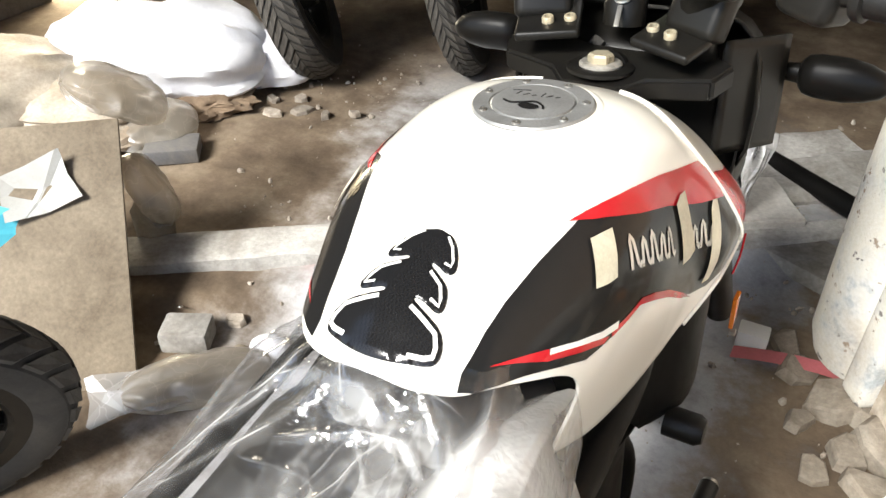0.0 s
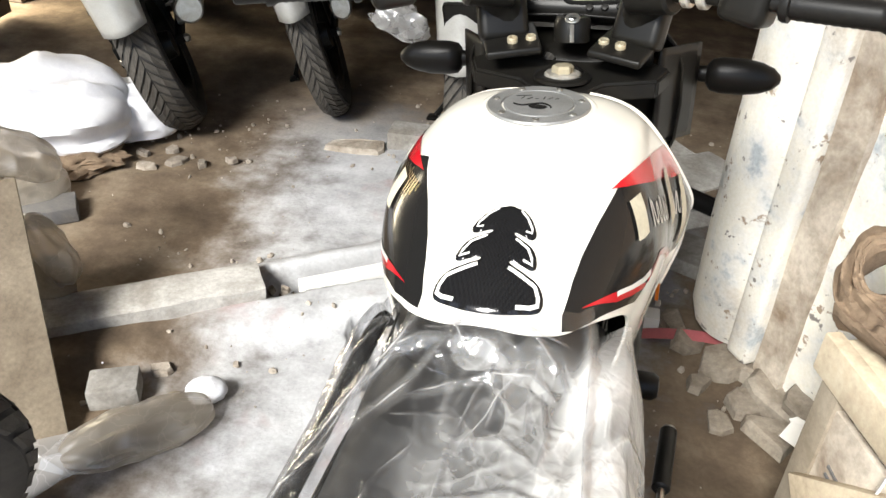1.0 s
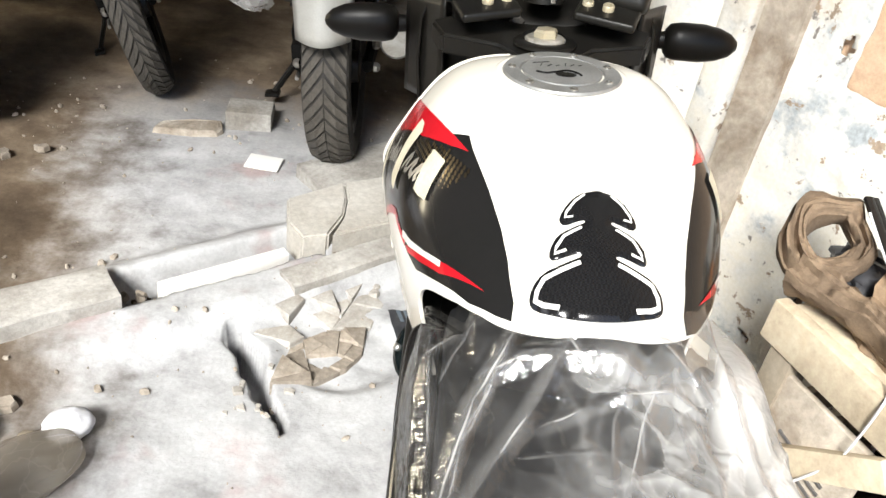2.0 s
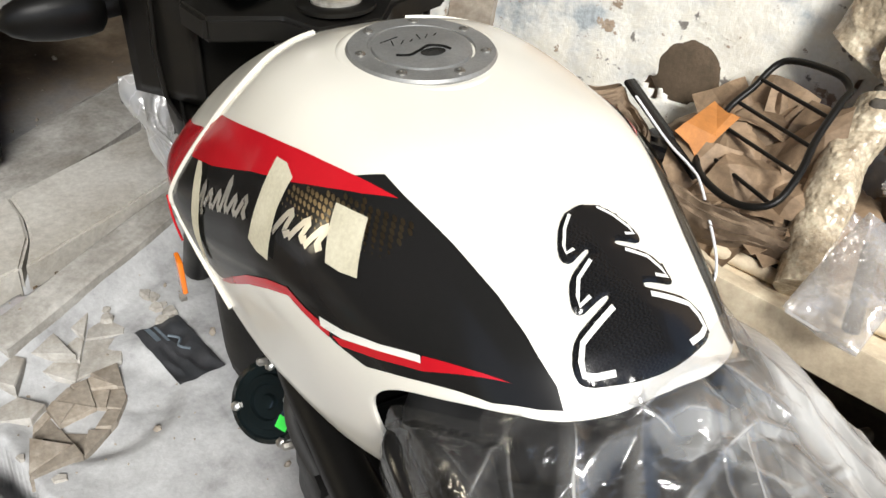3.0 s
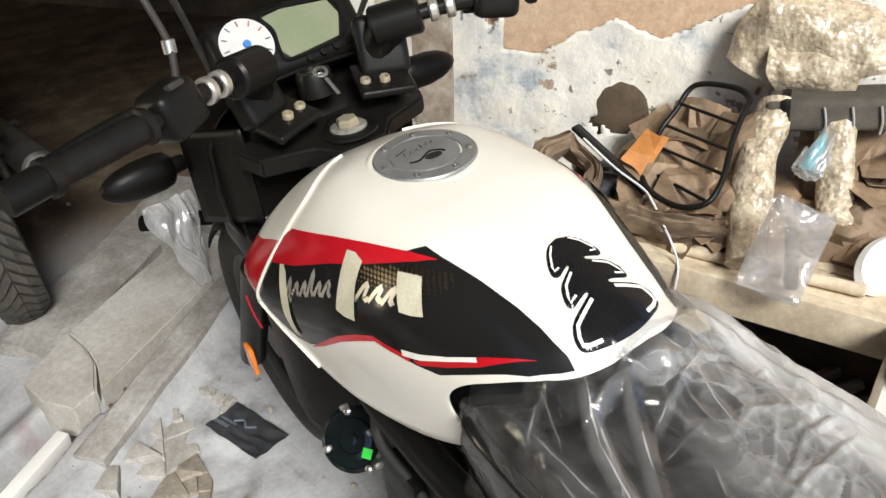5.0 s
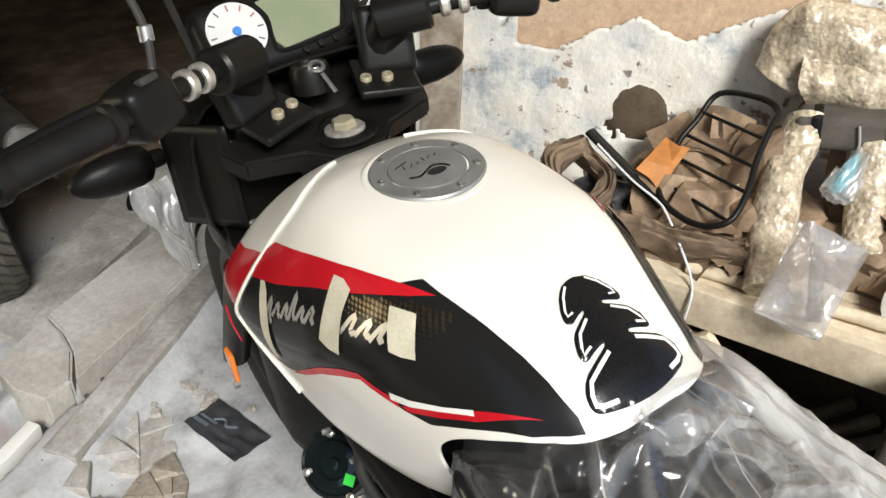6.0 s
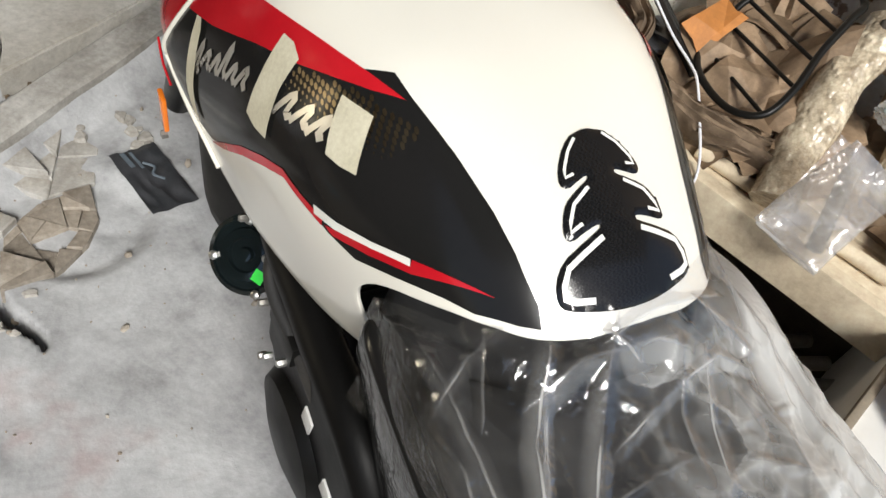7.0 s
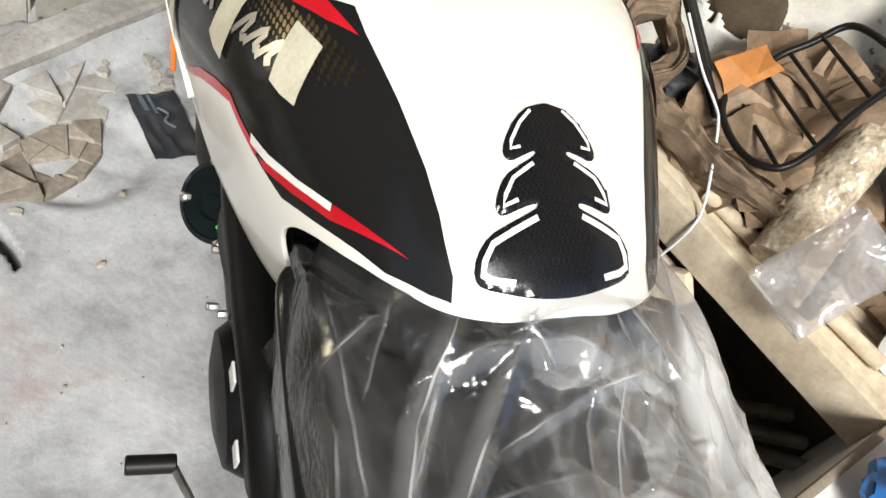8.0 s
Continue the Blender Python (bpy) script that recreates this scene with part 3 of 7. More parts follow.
def build_plaster():
    bs = np.concatenate([np.arange(-0.58, 1.2, 0.009), np.linspace(1.2, 1.58, 6)])
    zs = np.concatenate([np.arange(0.0, 1.2, 0.009), np.linspace(1.2, 4.0, 14)])
    bm = bmesh.new()
    grid = {}

    def vert(i, j):
        if (i, j) not in grid:
            b, z = bs[i], min(zs[j], plaster_top(bs[i]))
            out = 0.010 + 0.006 * noise.noise((b * 4, z * 4, 0)) + 0.004 * noise.noise((b * 14, z * 14, 2)) + 0.0018 * noise.noise((b * 45, z * 45, 3))
            jag = 0.005 if z == zs[j] else 0.0
            grid[i, j] = bm.verts.new(room(0.898 - max(out, 0.003), b + jag * noise.noise((b * 50, z * 50, 7)), z + jag * noise.noise((b * 50, z * 50, 9))))
        return grid[i, j]

    for i in range(len(bs) - 1):
        for j in range(len(zs) - 1):
            b, z = (bs[i] + bs[i + 1]) / 2, (zs[j] + zs[j + 1]) / 2
            gone = zs[j] >= min(plaster_top(bs[i]), plaster_top(bs[i + 1])) - 0.002
            gone |= ((b - 0.135) / 0.046) ** 2 + ((z - 0.675) / 0.046) ** 2 < 1 + 0.3 * noise.noise((b * 14, z * 14, 1))
            gone |= noise.noise((b * 16, z * 16, 11)) > 0.52 and z < 0.95 and b > -0.4
            if not gone:
                bm.faces.new((vert(i, j), vert(i + 1, j), vert(i + 1, j + 1), vert(i, j + 1)))
    ob = thing("trim_plaster", bm, M_WALL, "peeling whitewashed plaster with chips and dirt", "plaster", kind="structure")
    return thick(ob, 0.008)


build_plaster()

# round pillar and the pier beside it
pillar = bmesh.new()
lathe([(0.0, 0.0), (0.112, 0.0), (0.128, 0.05), (0.134, 0.3), (0.134, 4.1), (0, 4.1)], pose(0.458, 0.958, 0.05), 40, pillar)
for v in pillar.verts:
    v.co += 0.006 * Vector((noise.noise(v.co * 6), noise.noise(v.co * 6 + Vector((9, 0, 0))), 0))
thing("pillar_1", pillar, M_WALL, "round whitewashed pillar with chipped, stained plaster", "pillar", kind="structure")
thing("pillar_2", boxed((0.07, 0.075, 4.1), Matrix.Translation(room(0.868, -0.372, 2.1)) @ pose(0, 0, 0, 0, 0, ROOM_TURN), 0.018, 3), M_WALL,
      "narrow whitewashed pier with worn edges", "pillar", kind="structure")
# brown of this strip holds both mud stains and the shade of the corner
band = boxed((0.03, 0.088, 4.1), Matrix.Translation(room(0.878, -0.288, 2.06)) @ pose(0, 0, 0, 0, 0, ROOM_TURN))
bmesh.ops.subdivide_edges(band, edges=band.edges[:], cuts=20, use_grid_fill=True)
for v in band.verts:
    v.co += 0.007 * Vector((noise.noise(v.co * 11), noise.noise(v.co * 11 + Vector((4, 0, 0))), 0))
thing("trim_pier", band, M_PIER, "brown plaster beside the pier, mud stains and painted corner shade", "plaster", kind="structure")


# ---- the white motorcycle ----
# Tank stations, in the motorcycle's own frame: y, height of the crown, shoulder (x, z), widest point (x, z), lower edge (x, z)
TANK = [
    (-0.335, 0.872, 0.062, 0.866, 0.082, 0.848, 0.092, 0.825),
    (-0.310, 0.912, 0.067, 0.894, 0.089, 0.862, 0.100, 0.822),
    (-0.280, 0.936, 0.074, 0.913, 0.102, 0.872, 0.110, 0.810),
    (-0.210, 0.966, 0.090, 0.946, 0.130, 0.876, 0.120, 0.768),
    (-0.120, 0.988, 0.106, 0.976, 0.160, 0.876, 0.136, 0.726),
    (-0.050, 0.994, 0.116, 0.976, 0.172, 0.862, 0.150, 0.716),
    (0.020, 0.994, 0.120, 0.972, 0.180, 0.842, 0.164, 0.720),
    (0.080, 0.986, 0.118, 0.962, 0.186, 0.832, 0.176, 0.738),
    (0.130, 0.968, 0.112, 0.944, 0.190, 0.824, 0.184, 0.752),
    (0.180, 0.944, 0.104, 0.922, 0.190, 0.815, 0.186, 0.764),
    (0.240, 0.905, 0.096, 0.890, 0.180, 0.802, 0.178, 0.770),
    (0.290, 0.870, 0.082, 0.850, 0.162, 0.790, 0.160, 0.765),
]


def spline(keys, values, at):
    """Smooth curve through values at keys (Catmull-Rom with uneven steps)."""
    keys, values, at = np.asarray(keys, float), np.asarray(values, float), np.clip(np.asarray(at, float), keys[0], keys[-1])
    slope = np.gradient(values, keys)
    i = np.clip(np.searchsorted(keys, at) - 1, 0, len(keys) - 2)
    h = keys[i + 1] - keys[i]
    s = (at - keys[i]) / h
    return ((2 * s**3 - 3 * s**2 + 1) * values[i] + (s**3 - 2 * s**2 + s) * h * slope[i]
            + (3 * s**2 - 2 * s**3) * values[i + 1] + (s**3 - s**2) * h * slope[i + 1])


def tank_point(v, y):
    """A point of the tank's skin: v from 0 at the crown to 1 at the lower edge, on the right-hand side."""
    st = np.array(TANK)
    c = [spline(st[:, 0], st[:, k], y) for k in range(1, 8)]
    keys = np.array([-0.36, 0.0, 0.36, 0.72, 1.0])
    xs, zs = np.array([-c[1], 0.0, c[1], c[3], c[5]]), np.array([c[2], c[0], c[2], c[4], c[6]])
    return float(spline(keys, xs, v)), float(spline(keys, zs, v))


def skew(y):
    """The rear of the tank and the seat sit a little to the right of the steering head."""
    return 0.036 * max(0.0, -y)


def tank_grid(rows, first, last, inset=0.0, columns=60):
    """Vertices of a tank skin from first(v) to last(v), as an array [row][side to side]."""
    vs = np.linspace(-1, 1, columns + 1)
    grid = np.zeros((rows + 1, columns + 1, 3))
    for j, v in enumerate(vs):
        a, b = first(abs(v)), last(abs(v))
        for i in range(rows + 1):
            y = a + (b - a) * i / rows
            x, z = tank_point(abs(v), y)
            n = 1 - inset
            if v > 0:
                n -= 0.055 * float(smooth_step(0.30, 0.62, v) * smooth_step(0.12, 0.04, y))
            grid[i, j] = ((math.copysign(x * n, v) if v else 0.0) + skew(y), y, z - inset * 0.06 * (1 - abs(v)))
    return grid


def tank_start(v):
    return float(spline([0, 0.2, 0.36, 0.48, 0.6, 0.68, 0.72, 0.76, 0.8, 1.0], [-0.308, -0.305, -0.293, -0.278, -0.257, -0.231, -0.211, -0.194, -0.183, -0.200], v))


def tank_end(v):
    return float(spline([0, 0.18, 0.29, 0.36, 0.5, 0.6, 0.72, 0.82, 0.90, 0.95, 1.0], [0.15, 0.140, 0.116, 0.104, 0.122, 0.142, 0.158, 0.166, 0.166, 0.13, 0.06], v))
from mathutils.bvhtree import BVHTree

bike = root("motorcycle", "white motorcycle with black and red side graphics, on its side stand", "motorcycle", pose(0, 0, 1, 0, -4.5, 0) @ pose(0, 0, -1))


def grid_mesh(grid):
    bm = bmesh.new()
    vs = [[bm.verts.new(p) for p in row] for row in grid]
    for i in range(len(vs) - 1):
        for j in range(len(vs[0]) - 1):
            bm.faces.new((vs[i][j], vs[i + 1][j], vs[i + 1][j + 1], vs[i][j + 1]))
    return bm


def outward(name, bm, material, parent, label):
    """A part made of an open skin, its faces turned up and out."""
    ob = part(name, bm, material, parent, label)
    if sum(p.normal.z * p.area for p in ob.data.polygons) < 0:
        ob.data.flip_normals()
    return ob


skin = tank_grid(70, tank_start, tank_end, columns=96)
tank_bm = grid_mesh(skin)
tank_bm.normal_update()
TANK_TREE = BVHTree.FromBMesh(tank_bm)
tank = outward("fuel_tank", tank_bm, M_WHITE, bike, "glossy white painted fuel tank")
thick(tank, 0.0035)
tank_edge = tank.modifiers.new("edge", "BEVEL")
tank_edge.width, tank_edge.segments, tank_edge.limit_method = 0.001, 2, "ANGLE"

# front cowl, tucked under the tank's lip
cowl_grid = tank_grid(24, lambda v: tank_end(v) - 0.035, lambda v: float(spline([0, 0.36, 0.55, 0.72, 0.9, 1.0], [0.165, 0.195, 0.238, 0.25, 0.235, 0.165], v)), inset=0.012, columns=72)
cowl = outward("front_cowl", grid_mesh(cowl_grid), M_WHITE, bike, "white tank cowl with a red lower flank")
thick(cowl, 0.003)
cowl_bm = grid_mesh(cowl_grid)
cowl_bm.normal_update()
COWL_TREE = BVHTree.FromBMesh(cowl_bm)
cowl_bm.free()


def around(y, angle, side=-1, lift=0.0, tree=None):
    """The tank's surface at y, seen along a ray at that angle above the level axis 0.82 m high."""
    d = Vector((side * math.cos(radians(angle)), 0, math.sin(radians(angle))))
    o = Vector((skew(y), y, 0.82))
    hit, normal, _, _ = (tree or TANK_TREE).ray_cast(o + d * 0.5, -d)
    if hit is None or (hit - o).dot(d) < 0:
        hit, normal, _, _ = (tree or TANK_TREE).find_nearest(o + d * 0.17)
    if normal.dot(d) < 0:
        normal = -normal
    return hit + normal * lift


def above(x, y, lift=0.0):
    hit, normal, _, _ = TANK_TREE.ray_cast(Vector((x, y, 1.3)), Vector((0, 0, -1)))
    if hit is None:
        hit, normal, _, _ = TANK_TREE.find_nearest(Vector((x, y, 0.95)))
    if normal.z < 0:
        normal = -normal
    return hit + normal * lift


def draped(outline, step, place, depth=0.0):
    """A flat outline cut into small pieces and laid on a surface by place(u, v, rim). rim: 0 at the outline, 1 inside."""
    bm = bmesh.new()
    bm.faces.new([bm.verts.new((u, v, 0)) for u, v in outline])
    for axis in (0, 1):
        values = [p[axis] for p in outline]
        k = step[axis]
        for i in range(math.ceil(min(values) / k), math.ceil(max(values) / k)):
            co, no = [0, 0, 0], [0, 0, 0]
            co[axis], no[axis] = i * k, 1
            bmesh.ops.bisect_plane(bm, geom=bm.verts[:] + bm.edges[:] + bm.faces[:], plane_co=co, plane_no=no)
    bmesh.ops.triangulate(bm, faces=bm.faces[:])
    rim = {v: 0.0 if v.is_boundary else 1.0 for v in bm.verts}
    for v in bm.verts:
        v.co = place(v.co.x, v.co.y, rim[v])
    return bm


def flank(name, outline, material, side, lift, parent, label="", tree=None):
    return part(name, draped(outline, (0.008, 3.0), lambda y, a, rim: around(y, a, side, lift, tree)), material, parent, label)


def stroke(points, width):
    """The outline of a broad stroke along points."""
    left, right = [], []
    n = len(points)
    for i, p in enumerate(points):
        p = Vector(p)
        a, b = Vector(points[max(i - 1, 0)]), Vector(points[min(i + 1, n - 1)])
        d = (b - a).normalized()
        s = Vector((-d.y, d.x)) * width / 2
        left.append(tuple(p + s))
        right.append(tuple(p - s))
    return left + right[::-1]


BLACK_FLANK = [(-0.114, 58.4), (-0.135, 58.6), (-0.18, 60.0), (-0.22, 60.4), (-0.246, 59.6), (-0.261, 58.3), (-0.278, 57.0), (-0.290, 53.6), (-0.282, 48.6), (-0.262, 40.4),
               (-0.243, 36.2), (-0.210, 28.0), (-0.177, 20.4), (-0.150, 19.6), (-0.116, 20.0), (-0.095, 20.3), (-0.065, 14.6), (-0.030, 7.2), (0.014, -3.8),
               (0.05, -11), (0.085, -14), (0.138, -10), (0.164, -4), (0.162, 5), (0.152, 13), (0.138, 22), (0.114, 31), (0.0, 40), (-0.09, 51)]
RED_BAND = [(0.106, 33.2), (0.043, 39.8), (0.007, 43.6), (-0.024, 46.5), (-0.050, 49.0), (-0.075, 51.3), (-0.105, 54.3), (-0.135, 57.3), (-0.115, 52.5),
            (-0.089, 47.7), (-0.057, 42.4), (-0.001, 34.7), (0.035, 28.7), (0.075, 22), (0.136, 13.5), (0.139, 20), (0.122, 27.5)]
RED_EDGE = [(0.05, -12.2), (0.014, -4.6), (-0.030, 6.7), (-0.065, 14.1), (-0.095, 19.8), (-0.116, 19.7), (-0.143, 19.8), (-0.143, 22.2), (-0.116, 21.6),
            (-0.092, 21.6), (-0.062, 16.6), (-0.027, 9.2), (0.014, -2.0)]
WHITE_STRIPE = [(-0.132, 23.4), (-0.155, 25.6), (-0.185, 30.6), (-0.212, 36.4), (-0.2145, 34.8), (-0.185, 28.6), (-0.155, 23.0), (-0.134, 21.0)]
RED_STRIPE = [(-0.146, 21.2), (-0.185, 28.6), (-0.2145, 34.8), (-0.213, 36.6), (-0.238, 42.4), (-0.262, 48.2), (-0.243, 41.8), (-0.218, 33.4), (-0.186, 26.2), (-0.154, 20.4)]
TAPES = [[(-0.026, 43.2), (-0.040, 44.2), (-0.055, 43.2), (-0.057, 35.5), (-0.065, 23.0), (-0.048, 21.6), (-0.031, 21.8), (-0.029, 33)],
         [(-0.105, 47.3), (-0.119, 48.8), (-0.132, 50.2), (-0.143, 44.5), (-0.152, 39.5), (-0.139, 37.6), (-0.125, 36.5), (-0.115, 41.5)],
         [(0.108, 17.5), (0.097, 19.0), (0.088, 17), (0.077, 8), (0.070, -3), (0.064, -8.5), (0.078, -9), (0.088, -3), (0.096, 6)]]
# the maker's word, kept as a run of plain slanted silver humps on one sloping line: y, angle of the foot, width, height
WORD = [(0.086, 5.0, 0.014, 11.0), (0.070, 10.5, 0.017, 6.0), (0.051, 13.5, 0.015, 6.5), (0.034, 16.5, 0.012, 11.0), (0.019, 19.0, 0.016, 6.0), (0.001, 21.8, 0.016, 6.5),
        (-0.060, 30.0, 0.019, 7.0), (-0.081, 33.0, 0.017, 6.0), (-0.100, 35.0, 0.014, 6.5)]
# on the other flank the word runs the other way and its tape lies further forward
WORD_RIGHT = [(-0.100 + 0.0185 * k + (0.045 if k > 4 else 0.0), 33.5 - 2.95 * k - (7.2 if k > 4 else 0.0), 0.017, 7.5 if k % 2 else 9.0) for k in range(8)]
HUMP = [(0.0, -0.05), (0.12, 0.35), (0.28, 0.82), (0.46, 1.0), (0.60, 0.84), (0.62, 0.45), (0.66, 0.12), (0.82, 0.0), (1.02, 0.16)]
DEGREE = 0.0031


for side in (-1, 1):
    flank("side_decal", BLACK_FLANK if side < 0 else [(y, a - 3.0 if a > 45 else a) for y, a in BLACK_FLANK], M_GLOSSBLACK, side, 0.0007, tank, "gloss black flank decal")
    flank("red_band", RED_BAND, M_RED, side, 0.0013, tank, "bright red pointed band")
    flank("red_edge", RED_EDGE, M_RED, side, 0.0013, tank, "thin red outline")
    flank("white_stripe", WHITE_STRIPE, M_PADWHITE, side, 0.0015, tank, "thin white stripe")
    flank("red_stripe", RED_STRIPE, M_RED, side, 0.0014, tank, "thin red pointed stripe")
    for k, outline in enumerate(TAPES):
        if side > 0 and k == 0:
            outline = [(y + 0.070, a - 11.0) for y, a in outline]
        flank("tape_strip", outline, M_TAPE, side, 0.0030, tank, "torn strip of cream masking tape")
    for y, foot, w, tall in WORD if side < 0 else WORD_RIGHT:
        run = [(y + side * (w * u + 0.0045 * h), (foot - side * 150 * w * u + tall * h) * DEGREE) for u, h in HUMP]
        flank("lettering_block", [(u, v / DEGREE) for u, v in stroke(run, 0.0048)], M_SILVER, side, 0.0016, tank, "plain slanted silver hump of worn lettering")
    flank("cowl_decal", [(0.104, 25), (0.13, 24), (0.165, 19), (0.20, 13), (0.248, 7), (0.250, -4), (0.238, -12), (0.19, -14), (0.15, -9), (0.125, 3)], M_RED, side, 0.0010, cowl,
          "red lower flank of the cowl", COWL_TREE)
    # raised lip along the tank's front edge
    rim_points = [skin[-1][48 + side * k] for k in range(7, 49, 1)]
    lip = tube([Vector(p) + Vector((side * 0.001, 0.001, 0)) for p in rim_points], 0.0026, 8, smooth=2)
    part("tank_lip", lip, M_WHITE, tank, "thin raised white lip")
    # scaly print behind the lettering, thinning out towards its ends
    if side > 0:
        continue
    cells = bmesh.new()
    for i in range(19):
        for j in range(13):
            y = -0.058 - 0.0054 * i - 0.0027 * (j % 2)
            low = float(np.interp(y, [-0.19, -0.165, -0.12, -0.06], [53.0, 48.0, 41.0, 37.0]))
            a = low + 1.55 * j
            high = float(np.interp(y, [-0.19, -0.15, -0.115, -0.089, -0.06], [54.5, 56.0, 51.2, 46.6, 41.8]))
            k = min(1.0, 0.35 + 0.25 * (a - low) / 1.55, 0.25 + (0.19 + y) / 0.03)
            if a > high or k < 0.3:
                continue
            ring = [(0.0026 * k * math.cos(q * math.pi / 3) + 0.0012 * k * math.sin(q * math.pi / 3), 0.60 * k * math.sin(q * math.pi / 3)) for q in range(6)]
            cells.faces.new([cells.verts.new(around(y + u, a + v, side, 0.0012)) for u, v in ring])
    part("honeycomb_print", cells, M_BRONZE, tank, "bronze scaly print fading into black")

# tank pad
PAD_HALF = [(0.010, -0.1895), (0.022, -0.198), (0.031, -0.211), (0.0335, -0.219), (0.030, -0.2225), (0.020, -0.2185), (0.0125, -0.2165), (0.0095, -0.2190), (0.012, -0.2225),
            (0.022, -0.2270), (0.034, -0.2330), (0.0395, -0.2420), (0.0415, -0.2500), (0.0385, -0.2530), (0.028, -0.2500), (0.0175, -0.2480), (0.0130, -0.2500), (0.0150, -0.2540),
            (0.030, -0.2590), (0.046, -0.2640), (0.0530, -0.2720), (0.0545, -0.2810), (0.0500, -0.2865), (0.033, -0.2925), (0.016, -0.2965)]


def pad_mid(y):
    return 0.0135 + 0.045 * (y + 0.19)


PAD_HALF = [(x * (0.92 if y > -0.256 else 0.945), y) for x, y in PAD_HALF]
pad_outline = [(pad_mid(y) + x, y) for x, y in PAD_HALF] + [(pad_mid(-0.2978), -0.2978)] + [(pad_mid(y) - x, y) for x, y in reversed(PAD_HALF)]
def grown(outline, d, rounds=1):
    """The outline moved outward by d, its corners rounded."""
    n = len(outline)
    area = sum(outline[i - 1][0] * outline[i][1] - outline[i][0] * outline[i - 1][1] for i in range(n))
    out = []
    for i in range(n):
        e, f = Vector(outline[i]) - Vector(outline[i - 1]), Vector(outline[(i + 1) % n]) - Vector(outline[i])
        normal = (Vector((e.y, -e.x)).normalized() + Vector((f.y, -f.x)).normalized()) * (1 if area > 0 else -1)
        out.append(Vector(outline[i]) + normal.normalized() * d)
    for _ in range(rounds):
        out = [p for i in range(n) for p in (out[i - 1].lerp(out[i], 0.75), out[i].lerp(out[(i + 1) % n], 0.25))]
        n = len(out)
    return [tuple(p) for p in out]


pad_outline = grown(pad_outline, 0.0016)
pad = part("tank_pad", draped(pad_outline, (0.004, 0.004), lambda x, y, rim: above(x, y, 0.0012 + 0.0014 * rim)), M_PAD, tank, "black domed resin tank pad shaped like stacked arrowheads")
for side in (-1, 1):
    for line, width in (([(0.012, -0.1925), (0.021, -0.2005), (0.0285, -0.2115), (0.0295, -0.2165), (0.0225, -0.2155)], 0.0022),
                        ([(0.015, -0.2260), (0.030, -0.2340), (0.0360, -0.2430), (0.0380, -0.2490), (0.028, -0.2465)], 0.0026),
                        ([(0.0155, -0.2575), (0.031, -0.2625), (0.0445, -0.2670), (0.0495, -0.2745), (0.0505, -0.2810), (0.044, -0.2850), (0.031, -0.2885)], 0.0036)):
        outline = stroke([(pad_mid(y) + side * x * (0.92 if y > -0.256 else 0.945), y) for x, y in line], width)
        part("pad_stripe", draped(outline, (0.006, 0.006), lambda x, y, rim: above(x, y, 0.0030)), M_PADWHITE, pad, "white inset line")

# filler cap
cap_pose = Matrix.Translation(Vector((0, 0.020, 0.9925))) @ pose(0, 0, 0, -2.5, 0, 0)
cap = part("fuel_cap", lathe([(0, -0.004), (0.0615, -0.004), (0.0622, 0.001), (0.0605, 0.0032), (0.0445, 0.0036), (0.0438, 0.0014), (0.0418, 0.0014), (0.0412, 0.0040),
                             (0.038, 0.0046), (0, 0.0048)], cap_pose, 72), M_CAP, tank, "round grey cast fuel cap")
part("cap_rim", lathe([(0.0605, -0.006), (0.0740, -0.0050), (0.0700, -0.0012), (0.0660, 0.0), (0.0632, -0.0006), (0.0628, -0.003)], cap_pose, 72), M_WHITE, tank, "raised white rim round the cap")
for k in range(7):
    a = 2 * math.pi * k / 7 + 0.35
    bolt_pose = cap_pose @ Matrix.Translation((0.0525 * math.cos(a), 0.0525 * math.sin(a), 0.0034))
    part("cap_screw", lathe([(0.0042, 0), (0.0042, 0.0014), (0.0034, 0.002), (0.0020, 0.002), (0.0018, 0.0004), (0, 0.0004)], bolt_pose, 14), M_STEEL, cap, "small socket screw")
keyhole = lathe([(0, 0.0049), (0.0075, 0.0049), (0.0085, 0.0058), (0, 0.0060)], cap_pose @ Matrix.Translation((0.002, -0.016, 0)) @ Matrix.Diagonal((1.3, 0.8, 1, 1)), 20)
part("keyhole", keyhole, M_GLOSSBLACK, cap, "dark keyhole with a curved flap")
part("keyhole_flap", tube([cap_pose @ Vector(p) for p in ((-0.028, -0.010, 0.0052), (-0.018, -0.014, 0.0054), (-0.008, -0.010, 0.0056), (0.004, -0.004, 0.0056), (0.014, -0.009, 0.0056), (0.018, -0.016, 0.0054))], 0.0011, 6), M_ENGINE, cap)
for a, b in (((-0.030, 0.016), (-0.012, 0.022)), ((-0.022, 0.008), (-0.020, 0.016)), ((-0.015, 0.008), (-0.010, 0.014)), ((-0.006, 0.010), (-0.002, 0.013)), ((0.004, 0.011), (0.005, 0.020)),
             ((0.009, 0.012), (0.014, 0.018)), ((0.018, 0.014), (0.022, 0.017))):
    part("pen_mark", tube([cap_pose @ Vector((*a, 0.0049)), cap_pose @ Vector((*b, 0.0049))], 0.0005, 5, smooth=1), M_GLOSSBLACK, cap, "thin pen mark")


# seat, side panels and tail
def seat_top(y):
    return float(spline([-1.2, -0.9, -0.62, -0.45, -0.36, -0.30, -0.16], [0.87, 0.86, 0.852, 0.858, 0.868, 0.880, 0.868], y))


